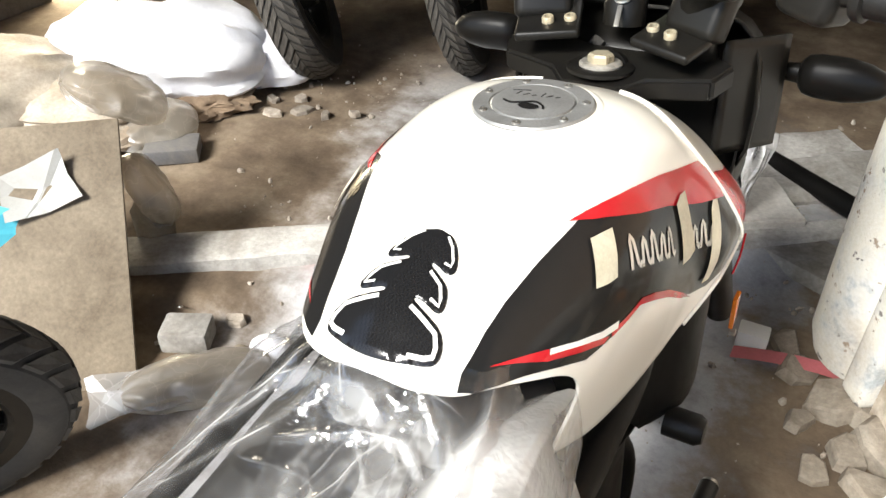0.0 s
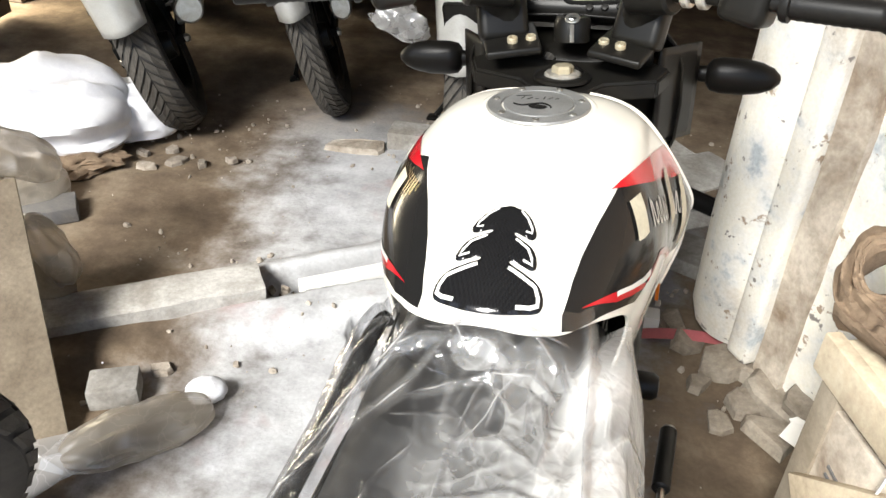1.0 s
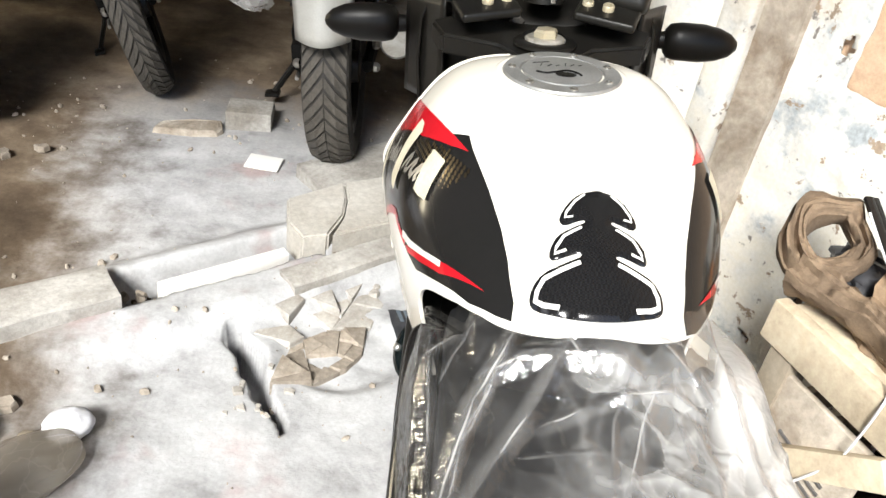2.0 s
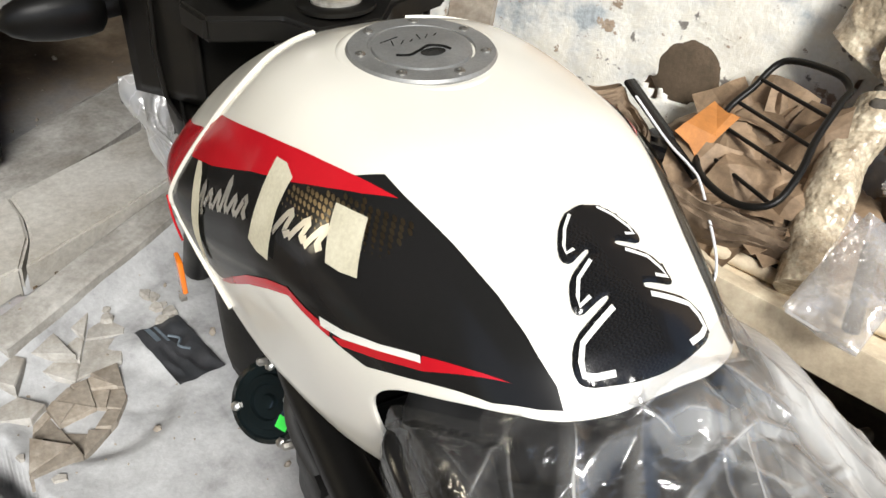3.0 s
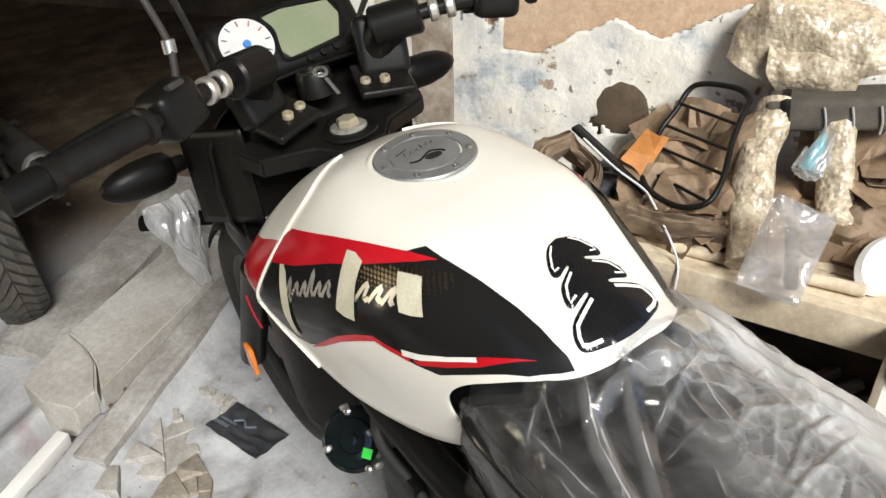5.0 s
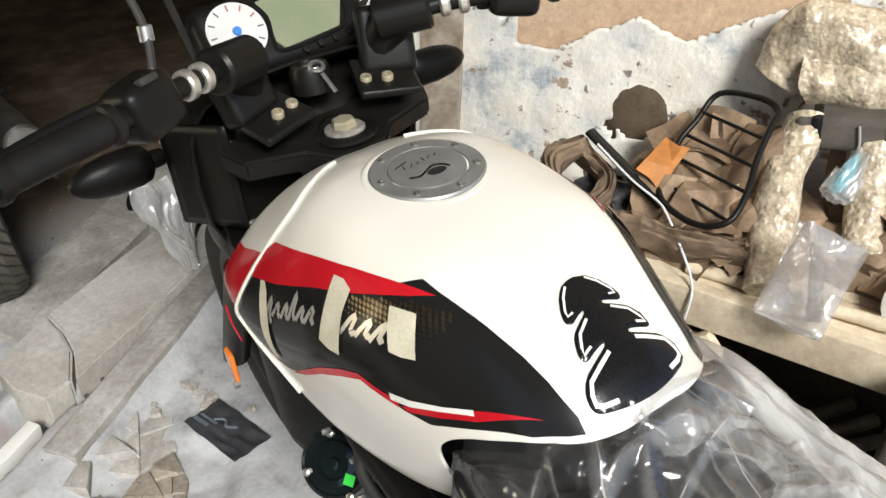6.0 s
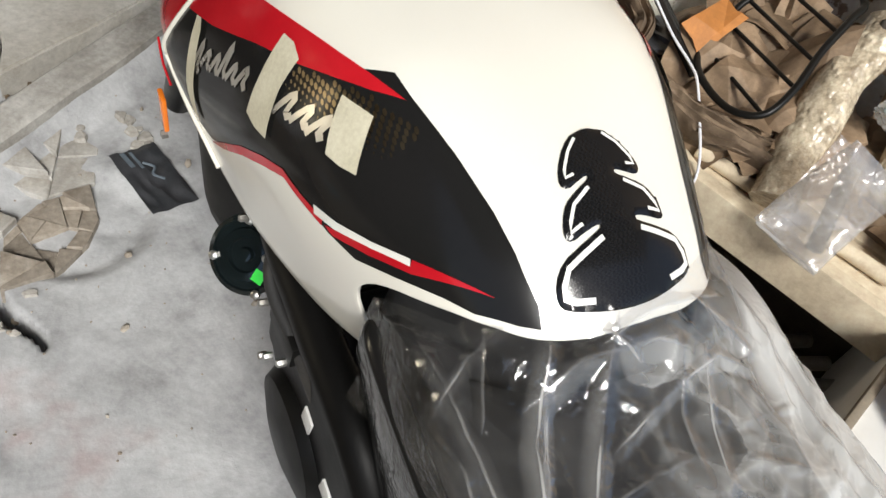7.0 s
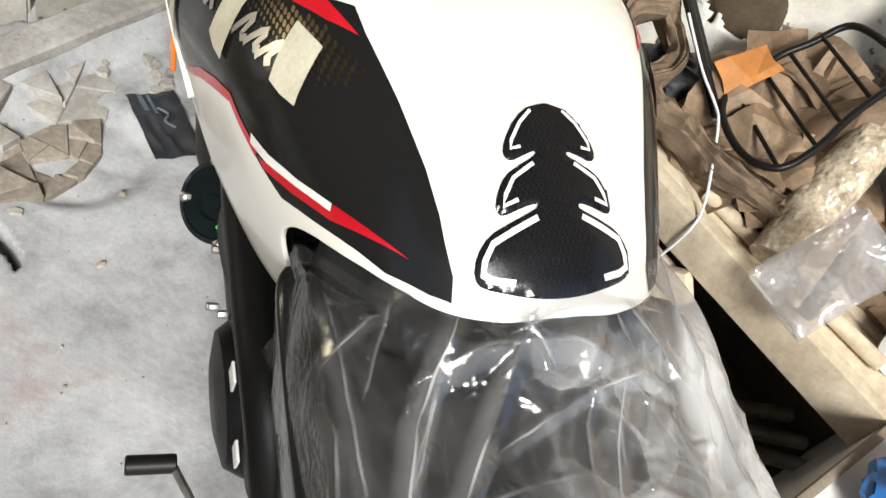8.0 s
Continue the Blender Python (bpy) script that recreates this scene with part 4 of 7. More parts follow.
def seat_point(u, v):
    front = -0.322 + 0.135 * min(1.0, abs(2 * u - 1) / 0.8) ** 2
    y = front + v * (-1.10 - front)
    w = float(np.interp(v, [0, 0.12, 0.35, 0.6, 1.0], [0.112, 0.118, 0.124, 0.128, 0.10]))
    a = (u - 0.5) * math.pi
    x = w * math.copysign(abs(math.sin(a)) ** 0.6, a)
    tuck = 0.035 * min(1.0, abs(2 * u - 1) / 0.6) ** 2 * max(0.0, 1 - v / 0.13)
    return Vector((x + skew(y) * 0.7, y, seat_top(y) - 0.012 - tuck - 0.115 * (1 - abs(math.cos(a)) ** 0.4)))


seat = outward("seat", sheet(40, 36, seat_point), M_SEAT, bike, "dark vinyl seat")
thick(seat, 0.006)
part("seat_nose", boxed((0.225, 0.17, 0.10), pose(0.006, -0.245, 0.785, 4, 0, 0), 0.03, 3), M_SEAT, bike, "dark seat nose below the tank")
for side in (-1, 1):
    panel = sheet(20, 10, lambda u, v: Vector((side * (float(np.interp(v, [0, 0.3, 1], [0.118, 0.124, 0.12])) + 0.012 * math.sin(math.pi * u)), (-0.19 if side < 0 else -0.245) - 0.62 * v,
                                               float(np.interp(v, [0, 0.2, 1], [0.82, 0.78, 0.79])) - u * float(np.interp(v, [0, 0.25, 0.7, 1], [0.10, 0.24, 0.20, 0.08])))))
    thick(part("side_panel", panel, M_GLOSSBLACK, bike, "gloss black side panel"), 0.003)
    part("frame_rail", tube([(side * 0.06, 0.16, 0.84), (side * 0.12, 0.05, 0.70), (side * 0.13, -0.10, 0.68), (side * 0.13, -0.24, 0.66), (side * 0.12, -0.34, 0.52), (side * 0.11, -0.38, 0.36)], 0.022, 10), M_ENGINE, bike,
         "black perimeter frame rail")
    part("footrest", rod((side * 0.12, -0.30, 0.33), (side * 0.235, -0.31, 0.335), 0.011), M_RUBBER, bike, "ribbed black footrest")
    part("heel_plate", boxed((0.008, 0.09, 0.16), pose(side * 0.125, -0.36, 0.38, 10, 0, 0), 0.003), M_ENGINE, bike)
    part("knee_trim", tube([(side * 0.124, -0.205 if side < 0 else -0.24, 0.822), (side * 0.132, -0.235 if side < 0 else -0.27, 0.820), (side * 0.136, -0.40, 0.805), (side * 0.134, -0.6, 0.80), (side * 0.12, -0.85, 0.81)], 0.010, 10), M_GLOSSBLACK, bike, "black seat edge trim")
thick(part("tail", sheet(16, 12, lambda u, v: Vector(((u - 0.5) * float(np.interp(v, [0, 1], [0.2, 0.10])), -1.08 - 0.18 * v, 0.82 + 0.05 * v + 0.03 * math.sin(math.pi * u)))), M_WHITE, bike, "white tail cowl"), 0.004)
for y, z in ((-0.137, 0.545), (-0.20, 0.50)):
    part("silver_tag", boxed((0.003, 0.022, 0.036), pose(-0.142, y, z, 12, 0, 0), 0.001), M_FACE, bike, "small pale silver tag")
# engine
engine = part("engine", boxed((0.20, 0.34, 0.26), pose(0, -0.04, 0.36), 0.04, 3), M_ENGINE, bike, "black engine case")
part("cylinder_block", boxed((0.17, 0.15, 0.26), pose(0, 0.10, 0.56, -20, 0, 0), 0.02), M_ENGINE, bike)
for k in range(7):
    part("cooling_fin", boxed((0.20, 0.175, 0.006), pose(0, 0.075 + 0.011 * k, 0.47 + 0.03 * k, -20, 0, 0), 0.002), M_ENGINE, engine)
side_cover = lathe([(0, 0.03), (0.05, 0.03), (0.085, 0.022), (0.10, 0.0), (0.10, -0.02), (0, -0.02)], pose(-0.115, -0.06, 0.34, 0, -90, 0), 40)
part("engine_cover", side_cover, M_ENGINE, engine, "round black engine cover")
part("engine_cover", lathe([(0, 0.03), (0.05, 0.03), (0.075, 0.022), (0.09, 0.0), (0.09, -0.02), (0, -0.02)], pose(0.115, -0.06, 0.34, 0, 90, 0), 40), M_ENGINE, engine, "round black engine cover")
part("gearbox_cover", boxed((0.035, 0.27, 0.30), pose(-0.105, -0.09, 0.53, 8, 0, 0), 0.014, 3), M_ENGINE, engine, "black gearbox cover")
# round horn with a green sticker, beside the cylinder
horn_pose = pose(-0.131, 0.114, 0.510, 0, 0, 0) @ pose(0, 0, 0, 28, -42, 0) @ Matrix.Diagonal((1.02, 1.02, 1.0, 1))
horn = part("horn", lathe([(0, -0.03), (0.03, -0.03), (0.042, -0.012), (0.050, -0.004), (0.050, 0.004), (0.044, 0.007), (0.042, 0.004), (0.034, 0.004), (0.032, 0.009), (0.022, 0.010),
                          (0.020, 0.005), (0.010, 0.005), (0.008, 0.011), (0, 0.012)], horn_pose, 40), M_HORN, bike, "round glossy black horn")
part("green_sticker", boxed((0.0155, 0.0150, 0.0012), horn_pose @ pose(-0.002, -0.031, 0.0095, 0, 0, 20), 0.0003), M_GREEN, horn, "bright green square sticker")
for x, y in ((0.030, 0.03), (-0.035, 0.025), (-0.02, -0.045), (0.035, -0.03)):
    part("horn_bolt", lathe([(0.006, 0), (0.006, 0.005), (0.003, 0.007), (0, 0.007)], horn_pose @ Matrix.Translation((x, y, 0.004)), 6), M_STEEL, horn, "bright bolt head")
part("gear_lever", tube([(-0.145, -0.27, 0.36), (-0.17, -0.21, 0.35), (-0.195, -0.145, 0.347)], 0.005, 8), M_STEEL, bike, "steel gear lever")
part("gear_toe", rod((-0.192, -0.140, 0.347), (-0.248, -0.136, 0.350), 0.0115), M_GRIP, bike, "black rubber toe piece")
pedal = part("brake_pedal", tube([(0.208, 0.035, 0.360), (0.200, -0.06, 0.350), (0.16, -0.17, 0.335), (0.12, -0.22, 0.33)], 0.006, 8), M_STEEL, bike, "steel brake pedal")
part("pedal_rubber", rod((0.212, 0.160, 0.362), (0.207, 0.032, 0.360), 0.0145, None, 20), M_GRIP, pedal, "black pedal rubber")
part("pedal_tip", rod((0.2125, 0.166, 0.362), (0.212, 0.158, 0.362), 0.012, None, 16), M_STEEL, pedal, "bright pedal tip")
part("crash_bobbin", lathe([(0, 0.03), (0.018, 0.028), (0.024, 0.018), (0.024, -0.03), (0, -0.03)], pose(0.158, 0.205, 0.415, 0, 90, 0), 24), M_BLACK, bike, "round black crash bobbin")
part("side_stand", tube([(-0.10, -0.20, 0.26), (-0.17, -0.22, 0.13), (-0.215, -0.24, 0.012)], 0.011, 10), M_ENGINE, bike, "black side stand")
part("exhaust", tube([(0.05, 0.14, 0.42), (0.07, 0.20, 0.30), (0.08, 0.10, 0.19), (0.09, -0.15, 0.16), (0.13, -0.45, 0.22)], 0.020, 12), M_ENGINE, bike, "black exhaust pipe")
part("exhaust_can", rod((0.14, -0.42, 0.23), (0.17, -0.85, 0.36), 0.045, 0.05, 24), M_ENGINE, bike, "black silencer")
# hoses, brackets and bolt heads below the tank
for k, pts in enumerate((((-0.06, 0.16, 0.66), (-0.085, 0.10, 0.60), (-0.080, 0.03, 0.54), (-0.07, -0.03, 0.50)), ((-0.09, 0.05, 0.70), (-0.14, 0.0, 0.63), (-0.13, -0.07, 0.57), (-0.11, -0.10, 0.47)))):
    part("hose", tube(pts, 0.007 + 0.001 * k, 10), M_RUBBER, bike, "black rubber hose")
for x, y, z in ((-0.128, 0.055, 0.575), (-0.148, 0.005, 0.565), (-0.140, -0.03, 0.60), (-0.146, -0.055, 0.53), (-0.142, 0.10, 0.60), (-0.150, -0.02, 0.49), (-0.150, 0.0, 0.46)):
    part("frame_bolt", lathe([(0.0048, -0.008), (0.0048, 0.002), (0.0035, 0.0035), (0, 0.0035)], pose(x, y, z, 0, -80, 0), 6), M_STEEL, bike, "bright bolt head")
part("bracket", boxed((0.006, 0.06, 0.09), pose(-0.130, -0.015, 0.545, 12, 0, 0), 0.003), M_ENGINE, bike, "black frame bracket")
part("regulator", boxed((0.025, 0.07, 0.05), pose(-0.128, -0.04, 0.57, 10, 0, 0), 0.004), M_ENGINE, bike, "finned black regulator")
# radiator cover panels in front of the tank
SHROUD = [(0.31, 0.83), (0.355, 0.79), (0.395, 0.675), (0.378, 0.585), (0.356, 0.50), (0.30, 0.452), (0.23, 0.432), (0.15, 0.440), (0.10, 0.50), (0.02, 0.60), (0.0, 0.70), (0.06, 0.74), (0.15, 0.77), (0.22, 0.80)]
for side in (-1, 1):
    def shroud_place(y, z, rim, side=side):
        return Vector((side * (0.148 - 0.055 * float(smooth_step(0.26, 0.10, y)) - 0.35 * max(0.0, y - 0.27) ** 1.3 + 0.02 * (z - 0.6)), y, z))
    thick(part("radiator_shroud", draped(SHROUD, (0.025, 0.03), shroud_place), M_ENGINE, bike, "black radiator shroud"), 0.003)
    part("shroud_line", tube([(side * 0.186, 0.255, 0.74), (side * 0.185, 0.25, 0.71), (side * 0.18, 0.245, 0.68)], 0.0015, 6), M_RED, bike, "thin red line")
    part("reflector", boxed((0.008, 0.028, 0.062), pose(side * 0.165, 0.425, 0.475), 0.003), M_AMBER, bike, "amber side reflector")
    part("reflector_bolt", lathe([(0.007, -0.004), (0.007, 0.005), (0, 0.007)], pose(side * 0.168, 0.418, 0.435, 0, side * 90, 0), 6), M_STEEL, bike, "bright nut")
    part("fork_leg", rod((side * 0.10, 0.255, 0.99), (side * 0.10, 0.50, 0.56), 0.0185), M_BLACK, bike, "black fork tube")
    part("fork_slider", rod((side * 0.10, 0.455, 0.635), (side * 0.10, 0.665, 0.27), 0.028), M_BLACK, bike, "black fork slider")


def wheel(parent, at, radius, width, tread=26, rim_label="black cast rim"):
    """A road wheel on the axle at that place, axle along x."""
    m = Matrix.Translation(at) @ pose(0, 0, 0, 0, 90, 0)
    w = width / 2
    tyre = part("tyre", lathe([(radius * 0.68, -w * 0.75), (radius * 0.78, -w), (radius * 0.90, -w * 0.95), (radius * 0.97, -w * 0.6), (radius, 0), (radius * 0.97, w * 0.6), (radius * 0.90, w * 0.95),
                            (radius * 0.78, w), (radius * 0.68, w * 0.75), (radius * 0.68, -w * 0.75)], m, 64), M_TYRE, parent, "dusty black tyre with chevron tread")
    if tread:
        blocks = bmesh.new()
        for k in range(tread):
            a0 = 2 * math.pi * k / tread
            for s in (-1, 1):
                quad = []
                for t, rr in ((0.02, 1.004), (0.45, 0.992), (0.90, 0.935)):
                    for da in (0.0, 0.70 * 2 * math.pi / tread):
                        ang = a0 + da + t * 0.30
                        base, top = radius * rr * 0.98, radius * rr * 1.012
                        quad.append([m @ Vector((q * math.cos(ang), q * math.sin(ang), s * w * t * 0.98)) for q in (base, top)])
                vs = [[blocks.verts.new(p) for p in pair] for pair in quad]
                for i in (0, 2):
                    blocks.faces.new((vs[i][1], vs[i + 1][1], vs[i + 3][1], vs[i + 2][1]))
                    blocks.faces.new((vs[i][0], vs[i][1], vs[i + 2][1], vs[i + 2][0]))
                    blocks.faces.new((vs[i + 1][1], vs[i + 1][0], vs[i + 3][0], vs[i + 3][1]))
                blocks.faces.new((vs[4][1], vs[5][1], vs[5][0], vs[4][0]))
        part("tread", blocks, M_TREAD, tyre, "chevron tread blocks", smooth=False)
    rim = part("rim", lathe([(radius * 0.56, -w * 0.6), (radius * 0.60, -w * 0.78), (radius * 0.70, -w * 0.8), (radius * 0.66, -w * 0.4), (radius * 0.66, w * 0.4), (radius * 0.70, w * 0.8), (radius * 0.60, w * 0.78),
                            (radius * 0.56, w * 0.6), (radius * 0.56, -w * 0.6)], m, 48), M_BLACK, parent, rim_label)
    part("hub", lathe([(0, -w), (radius * 0.16, -w), (radius * 0.18, -w * 0.4), (radius * 0.18, w * 0.4), (radius * 0.16, w), (0, w)], m, 24), M_BLACK, parent)
    for k in range(6):
        a = math.pi * k / 3
        part("spoke", boxed((radius * 0.46, radius * 0.09, width * 0.28), m @ pose(0, 0, 0, 0, 0, math.degrees(a)) @ pose(radius * 0.37, 0, 0), 0.004), M_BLACK, rim)
    return tyre


wheel(bike, (0, 0.665, 0.285), 0.285, 0.10, 0)
wheel(bike, (0, -0.70, 0.29), 0.29, 0.13, 26)
part("swingarm", tube([(0.10, -0.30, 0.33), (0.11, -0.5, 0.31), (0.11, -0.70, 0.29)], 0.022, 10), M_ENGINE, bike)
part("swingarm", tube([(-0.10, -0.30, 0.33), (-0.11, -0.5, 0.31), (-0.11, -0.70, 0.29)], 0.022, 10), M_ENGINE, bike)
thick(part("front_fender", sheet(24, 8, lambda u, v: Vector(((u - 0.5) * 0.13, 0.665 + (0.31 - 0.04 * (2 * u - 1) ** 2) * math.cos(0.5 + 1.9 * v), 0.285 + (0.31 - 0.04 * (2 * u - 1) ** 2) * math.sin(0.5 + 1.9 * v)))), M_BLACK, bike, "black front mudguard"), 0.003)

# steering head: yoke, stem nut, lock and key
yoke = bmesh.new()
for outline in ([(-0.145, 0.255), (-0.13, 0.215), (-0.06, 0.195), (-0.035, 0.165), (0.035, 0.165), (0.06, 0.195), (0.13, 0.215), (0.145, 0.255), (0.10, 0.285), (0.03, 0.262), (-0.03, 0.262), (-0.10, 0.285)],):
    low = [yoke.verts.new((x, y, 0.925 + 0.10 * (y - 0.165))) for x, y in outline]
    high = [yoke.verts.new((x, y, 0.952 + 0.10 * (y - 0.165))) for x, y in outline]
    yoke.faces.new(low)
    yoke.faces.new(high)
    for i in range(len(low)):
        yoke.faces.new((low[i - 1], low[i], high[i], high[i - 1]))
bmesh.ops.recalc_face_normals(yoke, faces=yoke.faces[:])
bmesh.ops.bevel(yoke, geom=yoke.edges[:], offset=0.004, segments=2, affect="EDGES")
yoke_part = part("top_yoke", yoke, M_BLACK, bike, "dusty black top yoke")
part("stem_collar", lathe([(0.040, 0), (0.040, 0.004), (0.036, 0.006), (0.0265, 0.006), (0.0265, 0.002), (0.0, 0.002)], pose(0, 0.205, 0.955, -6, 0, 0), 40), M_BLACK, yoke_part)
part("stem_washer", lathe([(0, 0), (0.0255, 0), (0.0255, 0.003), (0.023, 0.005), (0, 0.005)], pose(0, 0.205, 0.960, -6, 0, 0), 32), M_WASHER, yoke_part, "bright plated washer")
part("stem_bolt", lathe([(0.0155, 0), (0.0155, 0.008), (0.0130, 0.011), (0, 0.011)], pose(0, 0.205, 0.964, -6, 0, 15), 6), M_BRASS, yoke_part, "bright hexagon stem bolt", smooth=False)
lock = part("ignition_lock", lathe([(0, 0), (0.026, 0), (0.026, 0.028), (0.023, 0.034), (0.016, 0.035), (0.015, 0.031), (0, 0.031)], pose(0.0, 0.279, 0.985, -10, 0, 0), 32), M_BLACK, bike, "black ignition lock")
part("lock_face", lathe([(0.0, 0.0), (0.0145, 0.0), (0.013, 0.003), (0, 0.0035)], pose(0.0, 0.274, 1.017, -10, 0, 0), 24), M_STEEL, lock, "bright lock face")
part("key", boxed((0.006, 0.0022, 0.030), axis_pose((0.003, 0.254, 1.016), (0.010, 0.214, 0.988)) @ pose(0, 0, 0.015), 0.0008), M_STEEL, lock, "steel key hanging from the lock")
part("key_bow", lathe([(0.006, -0.0015), (0.010, -0.0018), (0.011, 0), (0.010, 0.0018), (0.006, 0.0015), (0.006, -0.0015)], pose(0.002, 0.264, 1.022, 20, 0, 0), 24), M_STEEL, lock)

# clip-on bars, grips, switches and levers
for side in (-1, 1):
    plate = boxed((0.078, 0.080, 0.012), pose(side * 0.080, 0.236, 0.994, 8, side * 4, side * -18), 0.005, 3)
    mount = part("bar_mount", plate, M_BLACK, bike, "black handlebar mount")
    for x, y in ((0.075, 0.221), (0.051, 0.233)):
        part("mount_bolt", lathe([(0.0075, 0), (0.0075, 0.006), (0.0065, 0.0075), (0.0042, 0.0075), (0.004, 0.002), (0, 0.002)], pose(side * x, y, 0.998, 8, 0, 0), 18), M_BRASS, mount, "plated socket bolt")
    part("bar_riser", tube([(side * 0.092, 0.272, 1.0), (side * 0.098, 0.262, 1.038), (side * 0.110, 0.240, 1.066)], 0.027, 14), M_BLACK, bike, "thick black bar riser")
    part("riser_cover", boxed((0.072, 0.035, 0.085), pose(side * 0.100, 0.262, 1.030, -24, 0, side * -24), 0.012, 3), M_BLACK, bike, "black riser cover")
    part("riser_end", rod((side * 0.082, 0.250, 1.064), (side * 0.140, 0.213, 1.076), 0.0265, None, 24), M_BLACK, bike)
    bar = part("handlebar", tube([(side * 0.12, 0.222, 1.072), (side * 0.166, 0.200, 1.080), (side * 0.263, 0.138, 1.091), (side * 0.42, 0.084, 1.093)], 0.011, 12), M_BLACK, bike, "black handlebar tube")
    for k in range(2):
        p, q = Vector((side * (0.150 + 0.020 * k), 0.2085 - 0.011 * k, 1.0775 + 0.002 * k)), Vector((side * (0.161 + 0.020 * k), 0.2025 - 0.011 * k, 1.079 + 0.002 * k))
        part("bar_ring", rod(p, q, 0.0165, None, 24), M_SILVER, bar, "bright silver ring")
    part("switch_housing", boxed((0.062, 0.052, 0.058), pose(side * 0.228, 0.163, 1.087, -12, side * 6, side * -28), 0.016, 4), M_BLACK, bike, "black switch housing")
    grip = lathe([(0.0, 0), (0.019, 0.0), (0.021, 0.004), (0.021, 0.010), (0.0165, 0.012)] + [(0.0165 + 0.0007 * (k % 2), 0.016 + 0.005 * k) for k in range(20)] + [(0.021, 0.118), (0.021, 0.126), (0.0, 0.127)],
                 axis_pose((side * 0.262, 0.139, 1.091), (side * 0.41, 0.087, 1.093)), 24)
    part("grip", grip, M_GRIP, bike, "dusty black rubber grip")
    part("bar_end", rod((side * 0.378, 0.098, 1.0925), (side * 0.422, 0.083, 1.093), 0.0165, 0.0175, 24), M_STEEL if side > 0 else M_BLACK, bike, "worn bar end weight")
    part("lever", tube([(side * 0.225, 0.205, 1.078), (side * 0.26, 0.220, 1.074), (side * 0.33, 0.198, 1.072), (side * 0.415, 0.155, 1.070)], 0.0065, 8), M_BLACK, bike, "black hand lever")
    part("lever_pivot", boxed((0.04, 0.04, 0.03), pose(side * 0.215, 0.195, 1.078, 0, 0, side * -25), 0.008), M_BLACK, bike)
    # indicator
    stalk = (side * 0.13, 0.395, 0.905)
    m = axis_pose(stalk, (side * 0.30, 0.385, 0.905))
    bulb = lathe([(0, 0.05), (0.010, 0.05), (0.011, 0.066), (0.015, 0.068), (0.021, 0.074), (0.0235, 0.088), (0.0235, 0.122), (0.020, 0.146), (0.014, 0.163), (0.006, 0.173), (0, 0.175)], m @ Matrix.Diagonal((1, 1.2, 1, 1)), 28)
    ind = part("indicator", bulb, M_BLACK, bike, "smoky black bullet-shaped indicator")
    part("indicator_stalk", rod(stalk, (side * 0.185, 0.392, 0.905), 0.0095), M_RUBBER, ind)
part("kill_switch", boxed((0.026, 0.012, 0.010), pose(0.228, 0.150, 1.118, -30, 6, -20), 0.003), M_RED, bike, "red kill switch")
part("switch_button", boxed((0.022, 0.012, 0.008), pose(-0.222, 0.150, 1.118, -25, 0, 25), 0.003), M_RUBBER, bike)
part("clutch_cable", tube([(-0.205, 0.215, 1.075), (-0.19, 0.24, 1.13), (-0.195, 0.29, 1.20), (-0.14, 0.36, 1.15), (-0.10, 0.40, 1.0)], 0.0045, 8), M_RUBBER, bike, "black clutch cable")
part("cable_collar", rod((-0.1915, 0.238, 1.118), (-0.1895, 0.243, 1.134), 0.008, None, 12), M_STEEL, bike, "bright cable collar")
part("throttle_cable", tube([(0.215, 0.20, 1.085), (0.20, 0.25, 1.13), (0.15, 0.31, 1.12), (0.10, 0.36, 1.0)], 0.0045, 8), M_RUBBER, bike, "black throttle cable")
part("headlamp_cowl", boxed((0.30, 0.13, 0.25), pose(0.0, 0.355, 0.845, 8, 0, 0), 0.055, 5), M_BLACK, bike, "black headlamp cowl")
# instrument cluster
cluster_pose = pose(0.008, 0.368, 1.035, 48, 0, 0)
cluster = part("instrument_panel", boxed((0.23, 0.105, 0.05), cluster_pose, 0.022, 4), M_BLACK, bike, "black instrument cluster")
part("dial_face", lathe([(0, 0.0), (0.038, 0.0), (0.038, 0.002), (0, 0.002)], cluster_pose @ Matrix.Translation((-0.066, 0.004, 0.0255)), 40), M_FACE, cluster, "white rev counter face")
for k in range(9):
    a = radians(215 - 31 * k)
    part("dial_mark", boxed((0.008, 0.002, 0.0006), cluster_pose @ Matrix.Translation((-0.066 + 0.031 * math.cos(a), 0.004 + 0.031 * math.sin(a), 0.0280)) @ pose(0, 0, 0, 0, 0, math.degrees(a))), M_PINK if k in (4, 5, 6) else M_FADED, cluster)
part("dial_needle", boxed((0.024, 0.003, 0.0012), cluster_pose @ Matrix.Translation((-0.072, -0.008, 0.0295)) @ pose(0, 0, 0, 0, 0, 50)), M_BLUE, cluster, "blue needle")
part("dial_hub", lathe([(0, 0.0), (0.006, 0.0), (0.005, 0.004), (0, 0.0045)], cluster_pose @ Matrix.Translation((-0.066, 0.004, 0.0275)), 20), M_BLUE, cluster, "blue needle hub")
display = bmesh.new()
rim_points = [(-0.030, 0.034), (0.002, 0.038), (0.074, 0.030), (0.082, 0.006), (0.066, -0.026), (-0.016, -0.034), (-0.026, -0.02), (-0.022, 0.01)]
low_ring, high_ring = ([display.verts.new(cluster_pose @ Vector((x * k, y * k, z))) for x, y in rim_points] for k, z in ((1.0, 0.0245), (0.98, 0.0272)))
display.faces.new(high_ring)
for i in range(len(rim_points)):
    k = (i + 1) % len(rim_points)
    display.faces.new((low_ring[i], low_ring[k], high_ring[k], high_ring[i]))
